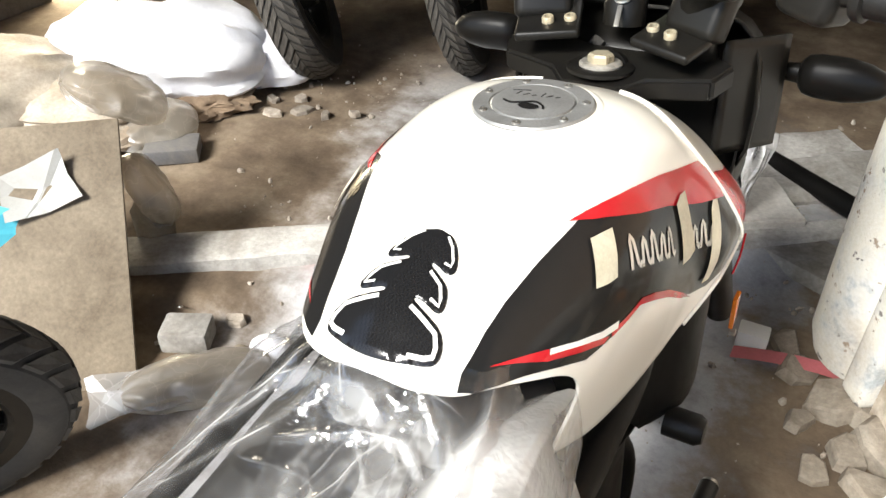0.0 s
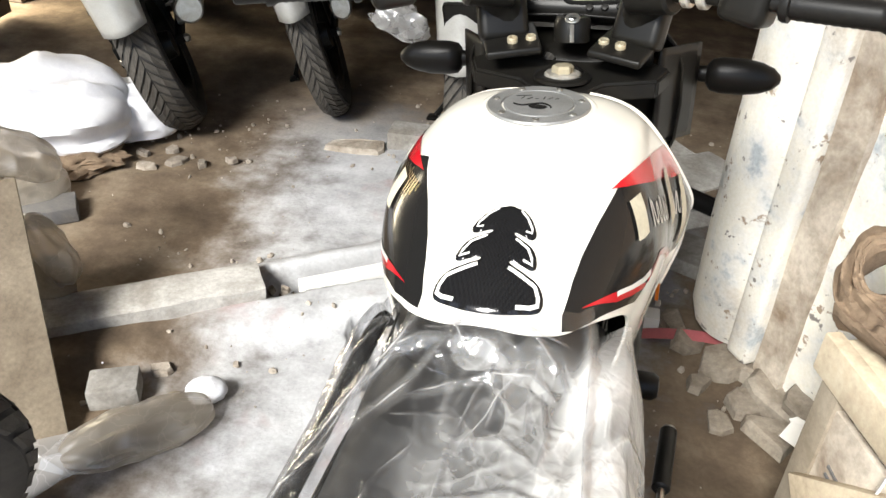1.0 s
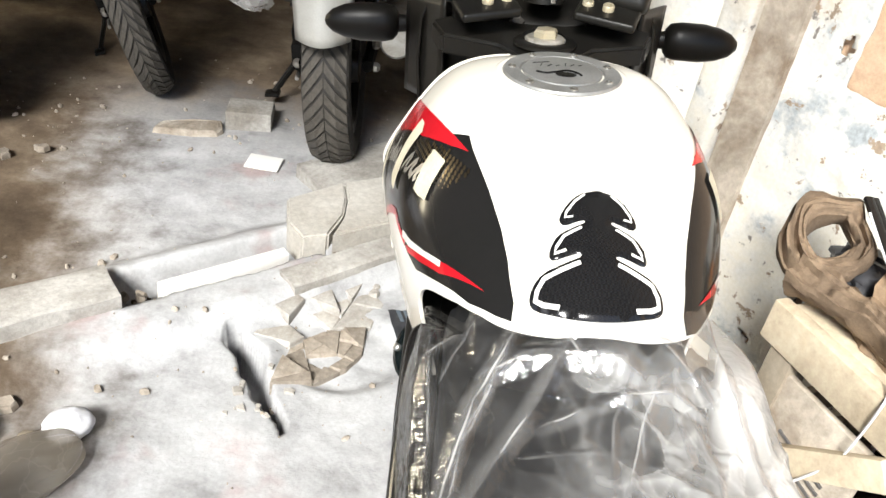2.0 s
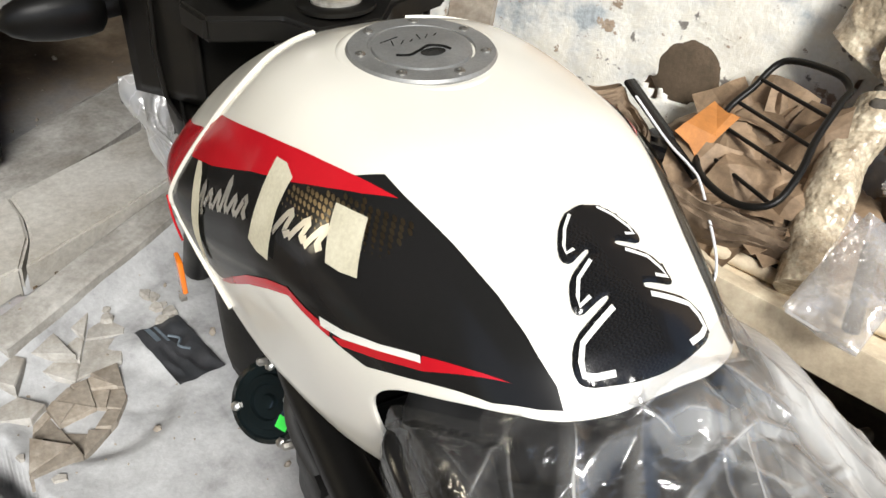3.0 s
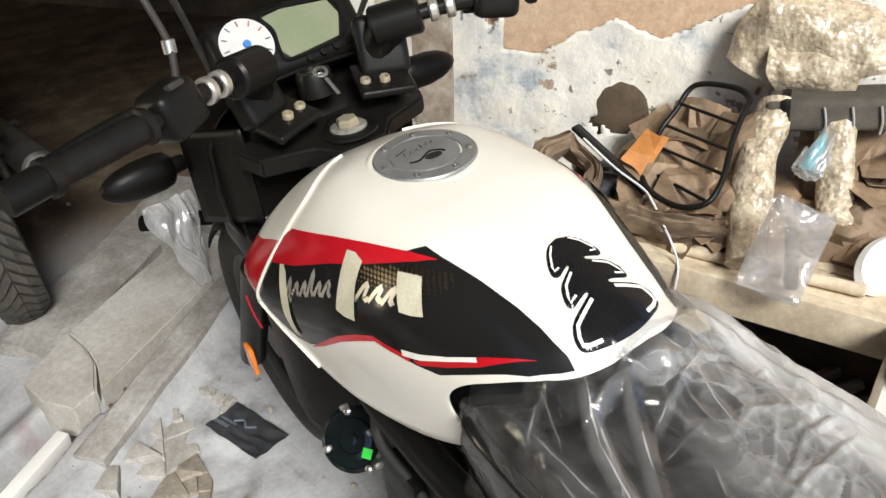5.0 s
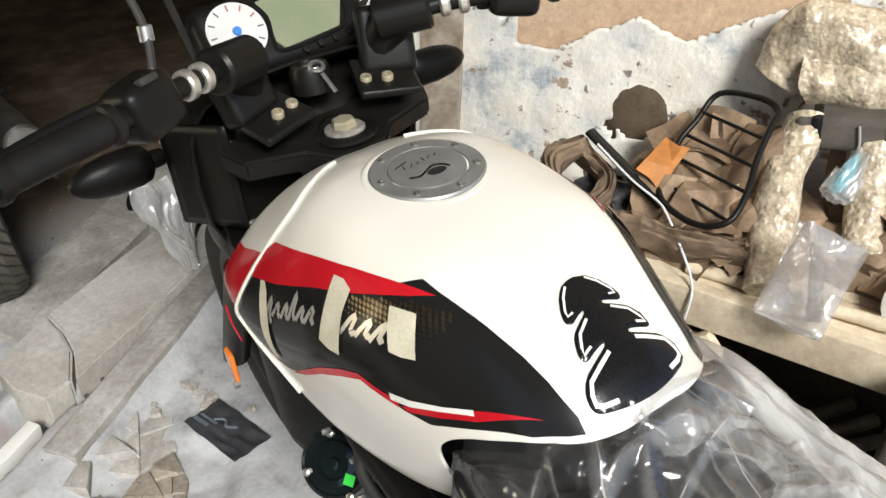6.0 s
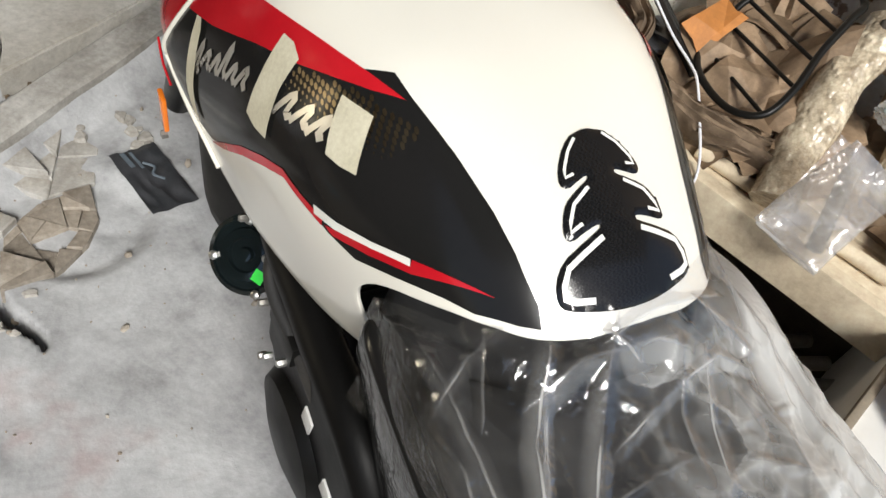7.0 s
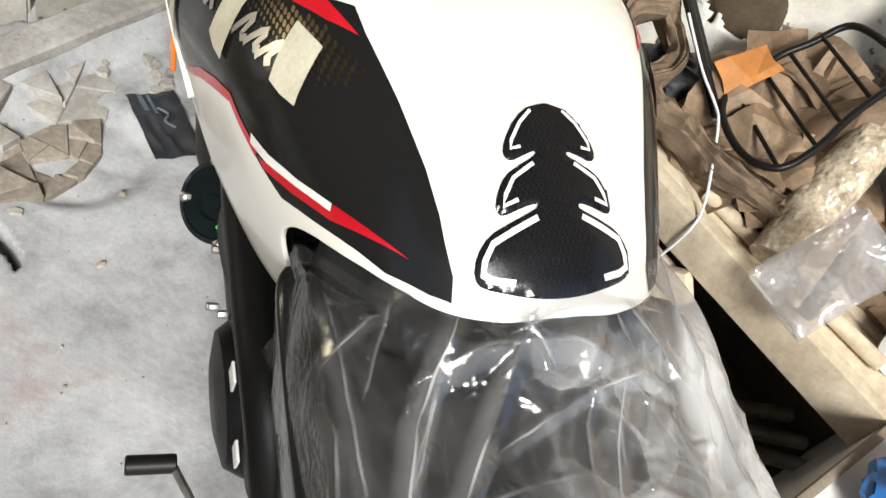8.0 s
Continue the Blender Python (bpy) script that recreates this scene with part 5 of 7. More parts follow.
part("display", display, M_LCD, cluster, "blank greenish display", smooth=False)
part("display_frame", tube([cluster_pose @ Vector((x * 1.03, y * 1.04, 0.0265)) for x, y in rim_points], 0.003, 6, closed=True), M_GLOSSBLACK, cluster)
for k in range(4):
    part("cluster_button", lathe([(0, 0), (0.006, 0), (0.005, 0.004), (0, 0.0045)], cluster_pose @ Matrix.Translation((0.01 + 0.022 * k, -0.042 + 0.002 * k, 0.024)), 14), M_BLACK, cluster)
# headlight shell and steering covers
shell = sheet(22, 24, lambda u, v: Vector((0.165 * math.copysign(abs(math.cos(2 * math.pi * u)) ** 0.6, math.cos(2 * math.pi * u)) * (1 - 0.35 * v * v),
                                          0.31 + 0.22 * v, 0.885 + 0.13 * math.copysign(abs(math.sin(2 * math.pi * u)) ** 0.6, math.sin(2 * math.pi * u)) * (1 - 0.35 * v * v) - 0.05 * v)), closed=True)
thick(part("headlight_shell", shell, M_BLACK, bike, "black headlight shell"), 0.004)
part("headlight", lathe([(0, 0.03), (0.08, 0.025), (0.105, 0.0), (0.10, -0.02), (0, -0.02)], pose(0, 0.50, 0.83, -80, 0, 0), 32), M_STEEL, bike, "clear headlight")
part("lower_yoke", boxed((0.25, 0.07, 0.03), pose(0, 0.315, 0.80, -28, 0, 0), 0.01), M_BLACK, bike)
for side in (-1, 1):
    cover = sheet(12, 8, lambda u, v: Vector((side * (0.125 + 0.055 * u), 0.265 + 0.10 * u, 0.985 - 0.15 * v - 0.02 * u)))
    thick(part("fork_cover", cover, M_BLACK, bike, "black fork cover"), 0.004)
part("wiring", tube([(-0.03, 0.28, 0.96), (-0.05, 0.24, 0.92), (-0.02, 0.19, 0.88), (0.02, 0.15, 0.85)], 0.010, 8), M_RUBBER, bike, "black wiring loom")
part("head_tube", rod((0, 0.21, 0.955), (0, 0.31, 0.77), 0.032), M_ENGINE, bike)
part("radiator", boxed((0.26, 0.03, 0.26), pose(0, 0.30, 0.58, -18, 0, 0), 0.006), M_ENGINE, bike, "black radiator")


# ---- clear plastic cover over the seat ----
# folds as runs of plan points, with height, half width and whiteness of the painted highlight
FOLDS = [([(-0.045, -0.285), (-0.085, -0.350), (-0.116, -0.465), (-0.13, -0.62)], 0.016, 0.012, 0.75), ([(-0.055, -0.300), (-0.090, -0.375), (-0.108, -0.470)], 0.008, 0.007, 0.35),
         ([(-0.004, -0.296), (-0.055, -0.380), (-0.118, -0.480), (-0.14, -0.60)], 0.014, 0.013, 0.70), ([(-0.085, -0.329), (-0.040, -0.316), (0.018, -0.321), (0.045, -0.335)], 0.014, 0.014, 0.85),
         ([(-0.039, -0.288), (-0.012, -0.309), (0.004, -0.334)], 0.007, 0.007, 0.30), ([(0.040, -0.318), (0.018, -0.365), (0.010, -0.43), (0.011, -0.487), (0.0, -0.58)], 0.008, 0.006, 0.30),
         ([(-0.041, -0.373), (0.012, -0.352), (0.065, -0.338), (0.092, -0.356)], 0.010, 0.009, 0.45), ([(-0.054, -0.396), (0.014, -0.391)], 0.005, 0.007, 0.22),
         ([(0.014, -0.474), (0.064, -0.455), (0.110, -0.459)], 0.008, 0.008, 0.35), ([(-0.055, -0.494), (0.025, -0.483), (0.105, -0.482)], 0.008, 0.008, 0.35),
         ([(-0.134, -0.305), (-0.100, -0.281), (-0.041, -0.272)], 0.008, 0.008, 0.35), ([(-0.072, -0.281), (-0.041, -0.274)], 0.008, 0.010, 0.85), ([(-0.121, -0.252), (-0.119, -0.322), (-0.114, -0.435)], 0.008, 0.008, 0.32), ([(-0.067, -0.331), (-0.087, -0.375), (-0.108, -0.408)], 0.007, 0.008, 0.45), ([(0.056, -0.328), (0.038, -0.372), (0.017, -0.432)], 0.009, 0.010, 0.40),
         ([(-0.112, -0.330), (-0.098, -0.30), (-0.085, -0.272)], 0.007, 0.007, 0.30), ([(-0.134, -0.306), (-0.127, -0.344), (-0.131, -0.39)], 0.007, 0.008, 0.28),
         ([(-0.025, -0.312), (0.029, -0.303), (0.094, -0.303)], 0.006, 0.007, 0.25), ([(0.039, -0.365), (0.036, -0.40)], 0.005, 0.006, 0.22), ([(0.065, -0.361), (0.070, -0.402)], 0.006, 0.006, 0.28),
         ([(0.075, -0.35), (0.088, -0.395), (0.085, -0.43)], 0.006, 0.006, 0.30), ([(0.10, -0.255), (0.113, -0.30), (0.116, -0.36), (0.128, -0.47), (0.13, -0.6)], 0.012, 0.010, 0.40),
         ([(0.055, -0.300), (0.085, -0.325), (0.098, -0.345)], 0.006, 0.006, 0.25), ([(0.045, -0.405), (0.085, -0.425)], 0.006, 0.007, 0.26), ([(-0.02, -0.42), (-0.045, -0.47), (-0.04, -0.53)], 0.006, 0.006, 0.25)]
MAIN_FOLDS = len(FOLDS)
fold_rng = random.Random(21)
for k in range(90):
    at = Vector((fold_rng.uniform(-0.12, 0.13) if k % 3 == 0 else fold_rng.uniform(-0.02, 0.12), fold_rng.uniform(-1.0, -0.33) if k % 3 == 0 else fold_rng.uniform(-0.52, -0.315)))
    turn, length = fold_rng.choice((0.3, 1.2, 1.9, 2.7)) + fold_rng.uniform(-0.4, 0.4), fold_rng.uniform(0.02, 0.09)
    d = Vector((math.cos(turn), math.sin(turn))) * length / 2
    FOLDS.append(([at - d, at + d * 0.2 + Vector((fold_rng.uniform(-0.006, 0.006), 0)), at + d], fold_rng.uniform(0.002, 0.006), fold_rng.uniform(0.004, 0.007), fold_rng.uniform(0.06, 0.22)))
RUNS = [(Vector(a), Vector(b), tall, wide, white, i == 0, i == len(pts) - 2) for pts, tall, wide, white in FOLDS for i, (a, b) in enumerate(zip(pts, pts[1:]))]


# the sheet's front edge along the back of the tank
FRONT_X = [-0.129, -0.092, -0.051, 0.0, 0.05, 0.094, 0.14]
FRONT_Y = [-0.181, -0.246, -0.280, -0.288, -0.285, -0.264, -0.190]
FRONT_Z = [0.849, 0.879, 0.897, 0.893, 0.886, 0.872, 0.850]


def cover_base(p, q):
    """The sheet without its folds: p across the seat (metres from the middle, over its sides), q back from its front edge."""
    s, v = p / 0.2, q / 0.81
    flat = min(abs(s) / 0.66, 1.0) ** 0.85
    ahead = (0.136 if s > 0 else 0.130) * math.copysign(flat, s) + 0.006
    front = float(np.interp(ahead, FRONT_X, FRONT_Y)) - 0.004
    y = front + v * (-1.12 - front)
    w = float(np.interp(v, [0, 0.1, 0.3, 0.6, 1.0], [0.130, 0.134, 0.140, 0.144, 0.13])) + (0.006 if s > 0 else 0.0)
    top = seat_top(y) + 0.010
    k = min(abs(s) / 0.66, 1.0)
    x = w * math.copysign(k ** 0.85, s) + skew(y) * 0.7
    z = top - 0.020 * k ** 4
    if v < 0.10:
        edge = float(np.interp(ahead, FRONT_X, FRONT_Z)) + 0.002
        if -0.085 < ahead < 0.11:
            edge = max(edge, above(x, front, 0.003).z)
        z += (edge - z) * (1 - v / 0.10) ** 2
    if abs(s) > 0.66:
        d = (abs(s) - 0.66) / 0.34
        z -= 0.15 * d
        x += math.copysign(0.012 * math.sin(math.pi * d) + 0.010 * d - 0.02 * d * max(0, 1 - v / 0.08), s)
    return Vector((x, y, z))


def build_cover():
    """The film on a fine grid: tent-shaped folds, small creases where it is crumpled, and milky crests whitened as
    painted highlights.
    """
    across, back = 280, 480
    ps, qs = np.linspace(-0.2, 0.2, across + 1), 0.81 * np.linspace(0, 1, back + 1) ** 1.3
    cp, cq = np.linspace(-0.2, 0.2, 61), 0.81 * np.linspace(0, 1, 91) ** 1.3
    coarse = np.array([[cover_base(p, q) for p in cp] for q in cq])

    def between(keys, at):
        i = np.clip(np.searchsorted(keys, at) - 1, 0, len(keys) - 2)
        return i, (at - keys[i]) / (keys[i + 1] - keys[i])

    (i, f), (j, g) = between(cq, qs), between(cp, ps)
    f, g = f[:, None, None], g[None, :, None]
    mix = lambda r: coarse[r][:, j] * (1 - g) + coarse[r][:, j + 1] * g
    at = mix(i) * (1 - f) + mix(i + 1) * f
    x, y = at[:, :, 0], at[:, :, 1]
    tall, white = np.zeros_like(x), np.zeros_like(x)
    for a, b, high, wide, pale, first, last in RUNS:
        dx, dy = b.x - a.x, b.y - a.y
        t = np.clip(((x - a.x) * dx + (y - a.y) * dy) / (dx * dx + dy * dy), 0, 1)
        away = np.hypot(x - a.x - dx * t, y - a.y - dy * t)
        fade = np.ones_like(t)
        if first:
            fade = np.minimum(fade, 4 * t + 0.1)
        if last:
            fade = np.minimum(fade, 4 * (1 - t) + 0.1)
        tall = np.maximum(tall, 0.30 * high * fade * np.clip(1 - (away / wide) ** 2, 0, 1) ** 2)
        inner = np.clip(((x - a.x) * dy - (y - a.y) * dx) / math.hypot(dx, dy) / 0.004 + 0.5, 0, 1)
        pleat = 0.24 * np.clip(1.0 - away / (0.85 * wide), 0, 1) ** 0.5 * inner if wide > 0.0075 else 0.0
        white = np.maximum(white, pale * fade * pleat)
    bm = bmesh.new()
    layer = bm.verts.layers.float.new("milk_glint")
    grid = []
    for r in range(back + 1):
        row = []
        for c in range(across + 1):
            p, q = ps[c], qs[r]
            bx, by, bz = at[r, c]
            crumple = 0.10 + 0.90 * float(smooth_step(-0.045, 0.035, bx)) * float(smooth_step(-0.29, -0.34, by))
            bend = 0.35 * noise.noise((p * 12, q * 12, 7))
            n1 = 1 - 2 * abs(noise.noise((p * 26 + q * 8 + bend, q * 17 - p * 9, 2.0)))
            n2 = 1 - 2 * abs(noise.noise((p * 58 - q * 22, q * 40 + bend * 2, 5.0)))
            n3 = noise.noise((p * 150 + q * 60, q * 38 - p * 20 + 3 * bend, 9.0))
            h = 0.006 * abs(noise.noise((p * 8, q * 6, 2))) + 0.0007 * crumple * n3 + crumple * (0.0040 * max(n1, 0.0) + 0.0012 * max(n2, 0.0)) + tall[r, c]
            h *= min(1.0, q / 0.02)
            nx = math.copysign(min(1.0, max(0.0, (abs(p) / 0.2 - 0.5) * 3)), p)
            tuck = 0.008 * float(smooth_step(0.035, 0.012, q)) * float(smooth_step(-0.008, -0.028, bx))
            v = bm.verts.new((bx + nx * h * 0.8, by, bz - tuck + h * (1 - 0.6 * abs(nx))))
            # haze is the film's milkiness; facets and crests paint in reflected light
            band = float(smooth_step(-0.008, 0.010, bx - 0.110 - 0.19 * max(-0.16, by + 0.286)))
            haze = 0.006 + 0.10 * crumple + 0.05 * float(smooth_step(-0.38, -0.50, by)) * float(smooth_step(-0.06, 0.02, bx)) + 0.50 * band
            haze *= 0.75 + 0.8 * noise.noise((p * 18, q * 18, 1))
            near, cells = noise.voronoi((p * 34 + q * 12 + bend, q * 20 - p * 8, 3.0))
            facet = 0.34 * abs(noise.cell(cells[0] * 57)) ** 1.5 + 0.10 * max(0.0, 1 - (near[1] - near[0]) / 0.06)
            crest = crumple * (0.22 * max(n1, 0.0) ** 8 + 0.12 * max(n2, 0.0) ** 8 + 0.10 * max(n3, 0.0) + facet) + 0.08 * crumple * float(smooth_step(0.05, 0.12, noise.noise((p * 13, q * 9, 8))))
            v[layer] = min(0.85, max(0.0, haze) + (1.05 * white[r, c] + crest) * min(1.0, 0.15 + q / 0.06))
            row.append(v)
        grid.append(row)
    for r in range(back):
        for c in range(across):
            bm.faces.new((grid[r][c], grid[r + 1][c], grid[r + 1][c + 1], grid[r][c + 1]))
    return bm


cover = build_cover()
cover_ob = thing("plastic_seat_cover", cover, M_FILM, "crumpled clear plastic sheet wrapped over the motorcycle seat", "plastic sheet", bike.matrix_world)
COVER_TREE = BVHTree.FromPolygons([v.co for v in cover_ob.data.vertices], [p.vertices for p in cover_ob.data.polygons])


def crease(bm, layer, run, half, pale, rng):
    """A sharp fold of the film: a thin white line painted as its highlight along run, with a faint doubled strip on one
    side.
    """
    pts = [Vector(p) for p in run]
    fine = []
    for p1, p2 in zip(pts, pts[1:]):
        steps = max(3, int((p2 - p1).length / 0.004))
        fine += [p1.lerp(p2, k / steps) for k in range(steps)]
    fine.append(pts[-1])
    shift, last = rng.uniform(0, 50), None
    for i, p in enumerate(fine):
        d = (fine[min(i + 1, len(fine) - 1)] - fine[max(i - 1, 0)]).normalized()
        across = Vector((-d.y, d.x))
        t = i / (len(fine) - 1)
        taper = min(1.0, 6 * t + 0.15, 6 * (1 - t) + 0.15)
        wide = half * taper * (1 + 0.6 * noise.noise((i * 0.25, shift, 0)))
        p = p + across * 0.0015 * noise.noise((i * 0.18, shift, 5))
        row = []
        for off, lift, white in ((-0.0014, 0.0001, 0.02), (-0.0004, 0.0004, 1.0), (0.0005, 0.0004, 0.75), (0.0014, 0.0003, 0.20), (wide, 0.0001, 0.06)):
            q = p + across * off * (taper if off < 0.0015 else 1.0)
            hit = COVER_TREE.ray_cast(Vector((q.x, q.y, 1.3)), Vector((0, 0, -1)))[0]
            if hit is None:
                row = None
                break
            v = bm.verts.new((hit.x, hit.y, hit.z + 0.0004 + lift))
            v[layer] = min(0.95, pale * white * taper * min(1.0, max(0.12, 0.5 + 1.3 * noise.noise((i * 0.11, shift, 9)))))
            row.append(v)
        if row and last:
            for k in range(4):
                bm.faces.new((last[k], last[k + 1], row[k + 1], row[k]))
        last = row


crease_rng = random.Random(8)
for run, high, wide, pale in FOLDS[:MAIN_FOLDS]:
    bm = bmesh.new()
    crease(bm, bm.verts.layers.float.new("milk_glint"), run, 0.0018 + 0.55 * wide, 1.1 * pale, crease_rng)
    part("fold", bm, M_FILM, cover_ob, "sharp fold in the film with a painted white highlight" if pale > 0.6 else "")


# ---- floor: kerb stones, broken concrete, litter ----
def kerb(a0, a1, b0, b1, top, seed, label, turn=0.0):
    bm = bmesh.new()
    size = (a1 - a0, b1 - b0, top)
    bmesh.ops.create_cube(bm, size=1.0, matrix=Matrix.Diagonal((*size, 1)))
    bmesh.ops.subdivide_edges(bm, edges=bm.edges[:], cuts=9, use_grid_fill=True)
    for v in bm.verts:
        v.co += 0.006 * Vector((noise.noise(v.co * 9 + Vector((seed, 0, 0))), noise.noise(v.co * 9 + Vector((0, seed, 0))), noise.noise(v.co * 7 + Vector((0, 0, seed)))))
        edge = max(abs(v.co.x) / size[0], abs(v.co.y) / size[1])
        if edge > 0.48 and v.co.z > 0.4 * size[2]:
            v.co.z -= 0.006 + 0.006 * noise.noise(v.co * 20)
    m = Matrix.Translation(room((a0 + a1) / 2, (b0 + b1) / 2, top / 2)) @ pose(0, 0, 0, 0, 0, ROOM_TURN + turn)
    return thing("kerb_stone", bm, M_STONE, label, "kerb stone", m, "row of kerb stones")


kerb(-1.0, -0.215, -1.105, -0.972, 0.085, 1, "long dusty kerb stone in the floor with a straight end")
kerb(-1.75, -1.01, -1.13, -0.985, 0.07, 2, "brown dusty kerb stone half buried in the floor")
kerb(0.99, 1.45, -1.30, -1.08, 0.07, 4, "grey stone slab lying beside the wall", 5)
kerb(0.45, 1.4, -1.45, -1.25, 0.05, 5, "long grey stone slab on the floor behind the kerb", 4)
kerb(0.16, 1.3, -0.962, -0.885, 0.064, 6, "low grey concrete strip along the kerb", 2.5)
def flag_stone(outline, top, seed, label):
    """A flat slab with that outline in the room's axes, its edges worn round."""
    bm = bmesh.new()
    face = bm.faces.new([bm.verts.new(room(a, b, 0)) for a, b in outline])
    body = bmesh.ops.extrude_face_region(bm, geom=[face])["geom"]
    for v in body:
        if isinstance(v, bmesh.types.BMVert):
            v.co.z = top
    bmesh.ops.recalc_face_normals(bm, faces=bm.faces[:])
    bmesh.ops.bevel(bm, geom=[e for e in bm.edges if max(v.co.z for v in e.verts) > 0], offset=0.006, segments=2, affect="EDGES")
    for axis in (0, 1):
        for k in range(60):
            co, no = [0, 0, 0], [0, 0, 0]
            co[axis], no[axis] = -0.6 + 0.03 * k if axis == 0 else 0.4 + 0.03 * k, 1
            bmesh.ops.bisect_plane(bm, geom=bm.verts[:] + bm.edges[:] + bm.faces[:], plane_co=co, plane_no=no)
    for v in bm.verts:
        q = v.co * 10 + Vector((seed, 0, 0))
        v.co += 0.0028 * Vector((noise.noise(q), noise.noise(q + Vector((0, 7, 0))), 1.5 * noise.noise(q * 0.6)))
    return thing("kerb_stone", bm, M_FLAG, label, "kerb stone", None, "row of kerb stones")


flag_stone([(0.30, -1.185), (0.25, -1.08), (0.25, -1.0), (0.32, -0.985), (0.4025, -1.049), (0.4525, -1.119), (0.4885, -1.204)], 0.092, 3, "broken pale end of a stone slab in the kerb row")
flag_stone([(0.492, -1.203), (0.456, -1.118), (0.405, -1.047), (0.33, -0.983), (0.68, -0.968), (1.02, -0.955), (1.02, -1.17)], 0.088, 8, "broad pale stone slab lying in the kerb row")
thing("white_tile_strip", boxed((0.335, 0.032, 0.05), Matrix.Translation(room(0.045, -1.005, 0.032)) @ pose(0, 0, 0, 4, 0, ROOM_TURN + 1), 0.004), M_WHITEBOX, "narrow white tile strip lying in the trench", "tile")
# dark dirt packed in the trench and along the seam of the kerb
dirt = bmesh.new()
rng = random.Random(77)
for k in range(420):
    if k % 3:
        a, b, z = rng.uniform(-0.22, 0.27), rng.choice((rng.uniform(-1.10, -1.03), rng.uniform(-0.99, -0.975))), -0.06
    else:
        a, b, z = rng.uniform(0.25, 1.1), rng.gauss(-0.974, 0.004), 0.0
    r = rng.uniform(0.003, 0.010)
    bmesh.ops.create_icosphere(dirt, subdivisions=1, radius=r, matrix=Matrix.Translation(room(a, b, z + rng.uniform(0, 0.02))) @ pose(0, 0, 0, rng.uniform(0, 90), rng.uniform(0, 90), 0) @ Matrix.Diagonal((1.5, 1, 0.7, 1)))
thing("trench_dirt", dirt, M_MUD, "dark crumbled dirt packed along the kerb", "dirt", kind="stuff", smooth=False)
for i in range(9):
    rng = random.Random(40 + i)
    thing("stone_chip", shard((0.018, 0.012, 0.014), 60 + i), M_RUBBLE, "small pale stone chip in the trench", "stone",
          Matrix.Translation(room(-0.19 + 0.05 * i * rng.random() + 0.01 * i, -1.02 - 0.03 * rng.random(), 0.005)) @ pose(0, 0, 0, rng.uniform(-20, 20), 0, rng.uniform(0, 360)), "stone chips in the trench")



def split_cells(outline, rng, size):
    """Pieces of a flat outline, split by straight cracks until none is wider than about size."""
    todo, done = [[Vector(p) for p in outline]], []
    while todo:
        ring = todo.pop()
        mid = sum(ring, Vector((0, 0))) / len(ring)
        far = max(ring, key=lambda p: (p - mid).length)
        if (far - mid).length < size * rng.uniform(0.45, 0.9):
            done.append(ring)
            continue
        d = (far - mid).normalized()
        turn = rng.uniform(-0.5, 0.5)
        d = Vector((d.x * math.cos(turn) - d.y * math.sin(turn), d.x * math.sin(turn) + d.y * math.cos(turn)))
        at = mid + d * (far - mid).length * rng.uniform(-0.2, 0.2)
        for sign in (-1, 1):
            cut = []
            for i, p in enumerate(ring):
                q = ring[(i + 1) % len(ring)]
                hp, hq = sign * (p - at).dot(d), sign * (q - at).dot(d)
                if hp >= 0:
                    cut.append(p)
                if (hp < 0) != (hq < 0):
                    cut.append(p.lerp(q, hp / (hp - hq)))
            if len(cut) > 2:
                todo.append(cut)
    return done


def crust(ring, seed, height, tilt, material, label, gap=0.96):
    """One broken plate of the floor, lying a little proud and tilted."""
    rng = random.Random(seed)
    mid = sum(ring, Vector((0, 0))) / len(ring)
    slope = Vector((rng.uniform(-tilt, tilt), rng.uniform(-tilt, tilt)))
    base = floor_height(mid.x, mid.y)
    bm = bmesh.new()
    rings = []
    for k, z in ((1.0, -0.03), (1.0, height - 0.003), (0.94, height)):
        rings.append([bm.verts.new(((p.x - mid.x) * gap * k, (p.y - mid.y) * gap * k, z + (slope.dot(p - mid) if z > 0 else 0.0))) for p in ring])
    bm.faces.new(rings[2])
    for low, high in zip(rings, rings[1:]):
        for i in range(len(ring)):
            bm.faces.new((low[i - 1], low[i], high[i], high[i - 1]))
    thing("concrete_shard", bm, material, label, "rubble", Matrix.Translation((mid.x, mid.y, base)), "broken concrete patch", smooth=False)


crust_rng = random.Random(5)
for i, ring in enumerate(split_cells([(-0.46, 0.66), (-0.43, 0.79), (-0.33, 0.84), (-0.22, 0.90), (-0.165, 0.83), (-0.19, 0.74), (-0.30, 0.71), (-0.37, 0.64)], crust_rng, 0.12)):
    if crust_rng.random() < 0.72:
        crust(ring, 100 + i, crust_rng.uniform(0.001, 0.007), 0.045, M_SHARD, "flat broken plate of the dusty concrete floor", 0.985)
for i, ring in enumerate(split_cells([(-0.37, 0.635), (-0.30, 0.70), (-0.20, 0.73), (-0.20, 0.64), (-0.23, 0.58), (-0.30, 0.52), (-0.39, 0.50)], crust_rng, 0.075)):
    if crust_rng.random() < 0.78:
        crust(ring, 200 + i, crust_rng.uniform(0.003, 0.018), 0.14, M_RUBBLE, "broken brown lump of the crumbled floor", 0.98)
for i in range(26):
    rng = random.Random(300 + i)
    x, y, w = rng.uniform(-0.47, -0.34), rng.uniform(0.40, 0.56), rng.uniform(0.006, 0.020)
    thing("concrete_crumb", shard((w, w * 0.7, w * 0.5), 340 + i, 5), M_SHARD, "small pale crumb of broken concrete", "rubble", Matrix.Translation((x, y, floor_height(x, y))) @ pose(0, 0, 0, 0, 0, rng.uniform(0, 360)), "broken concrete patch", smooth=False)
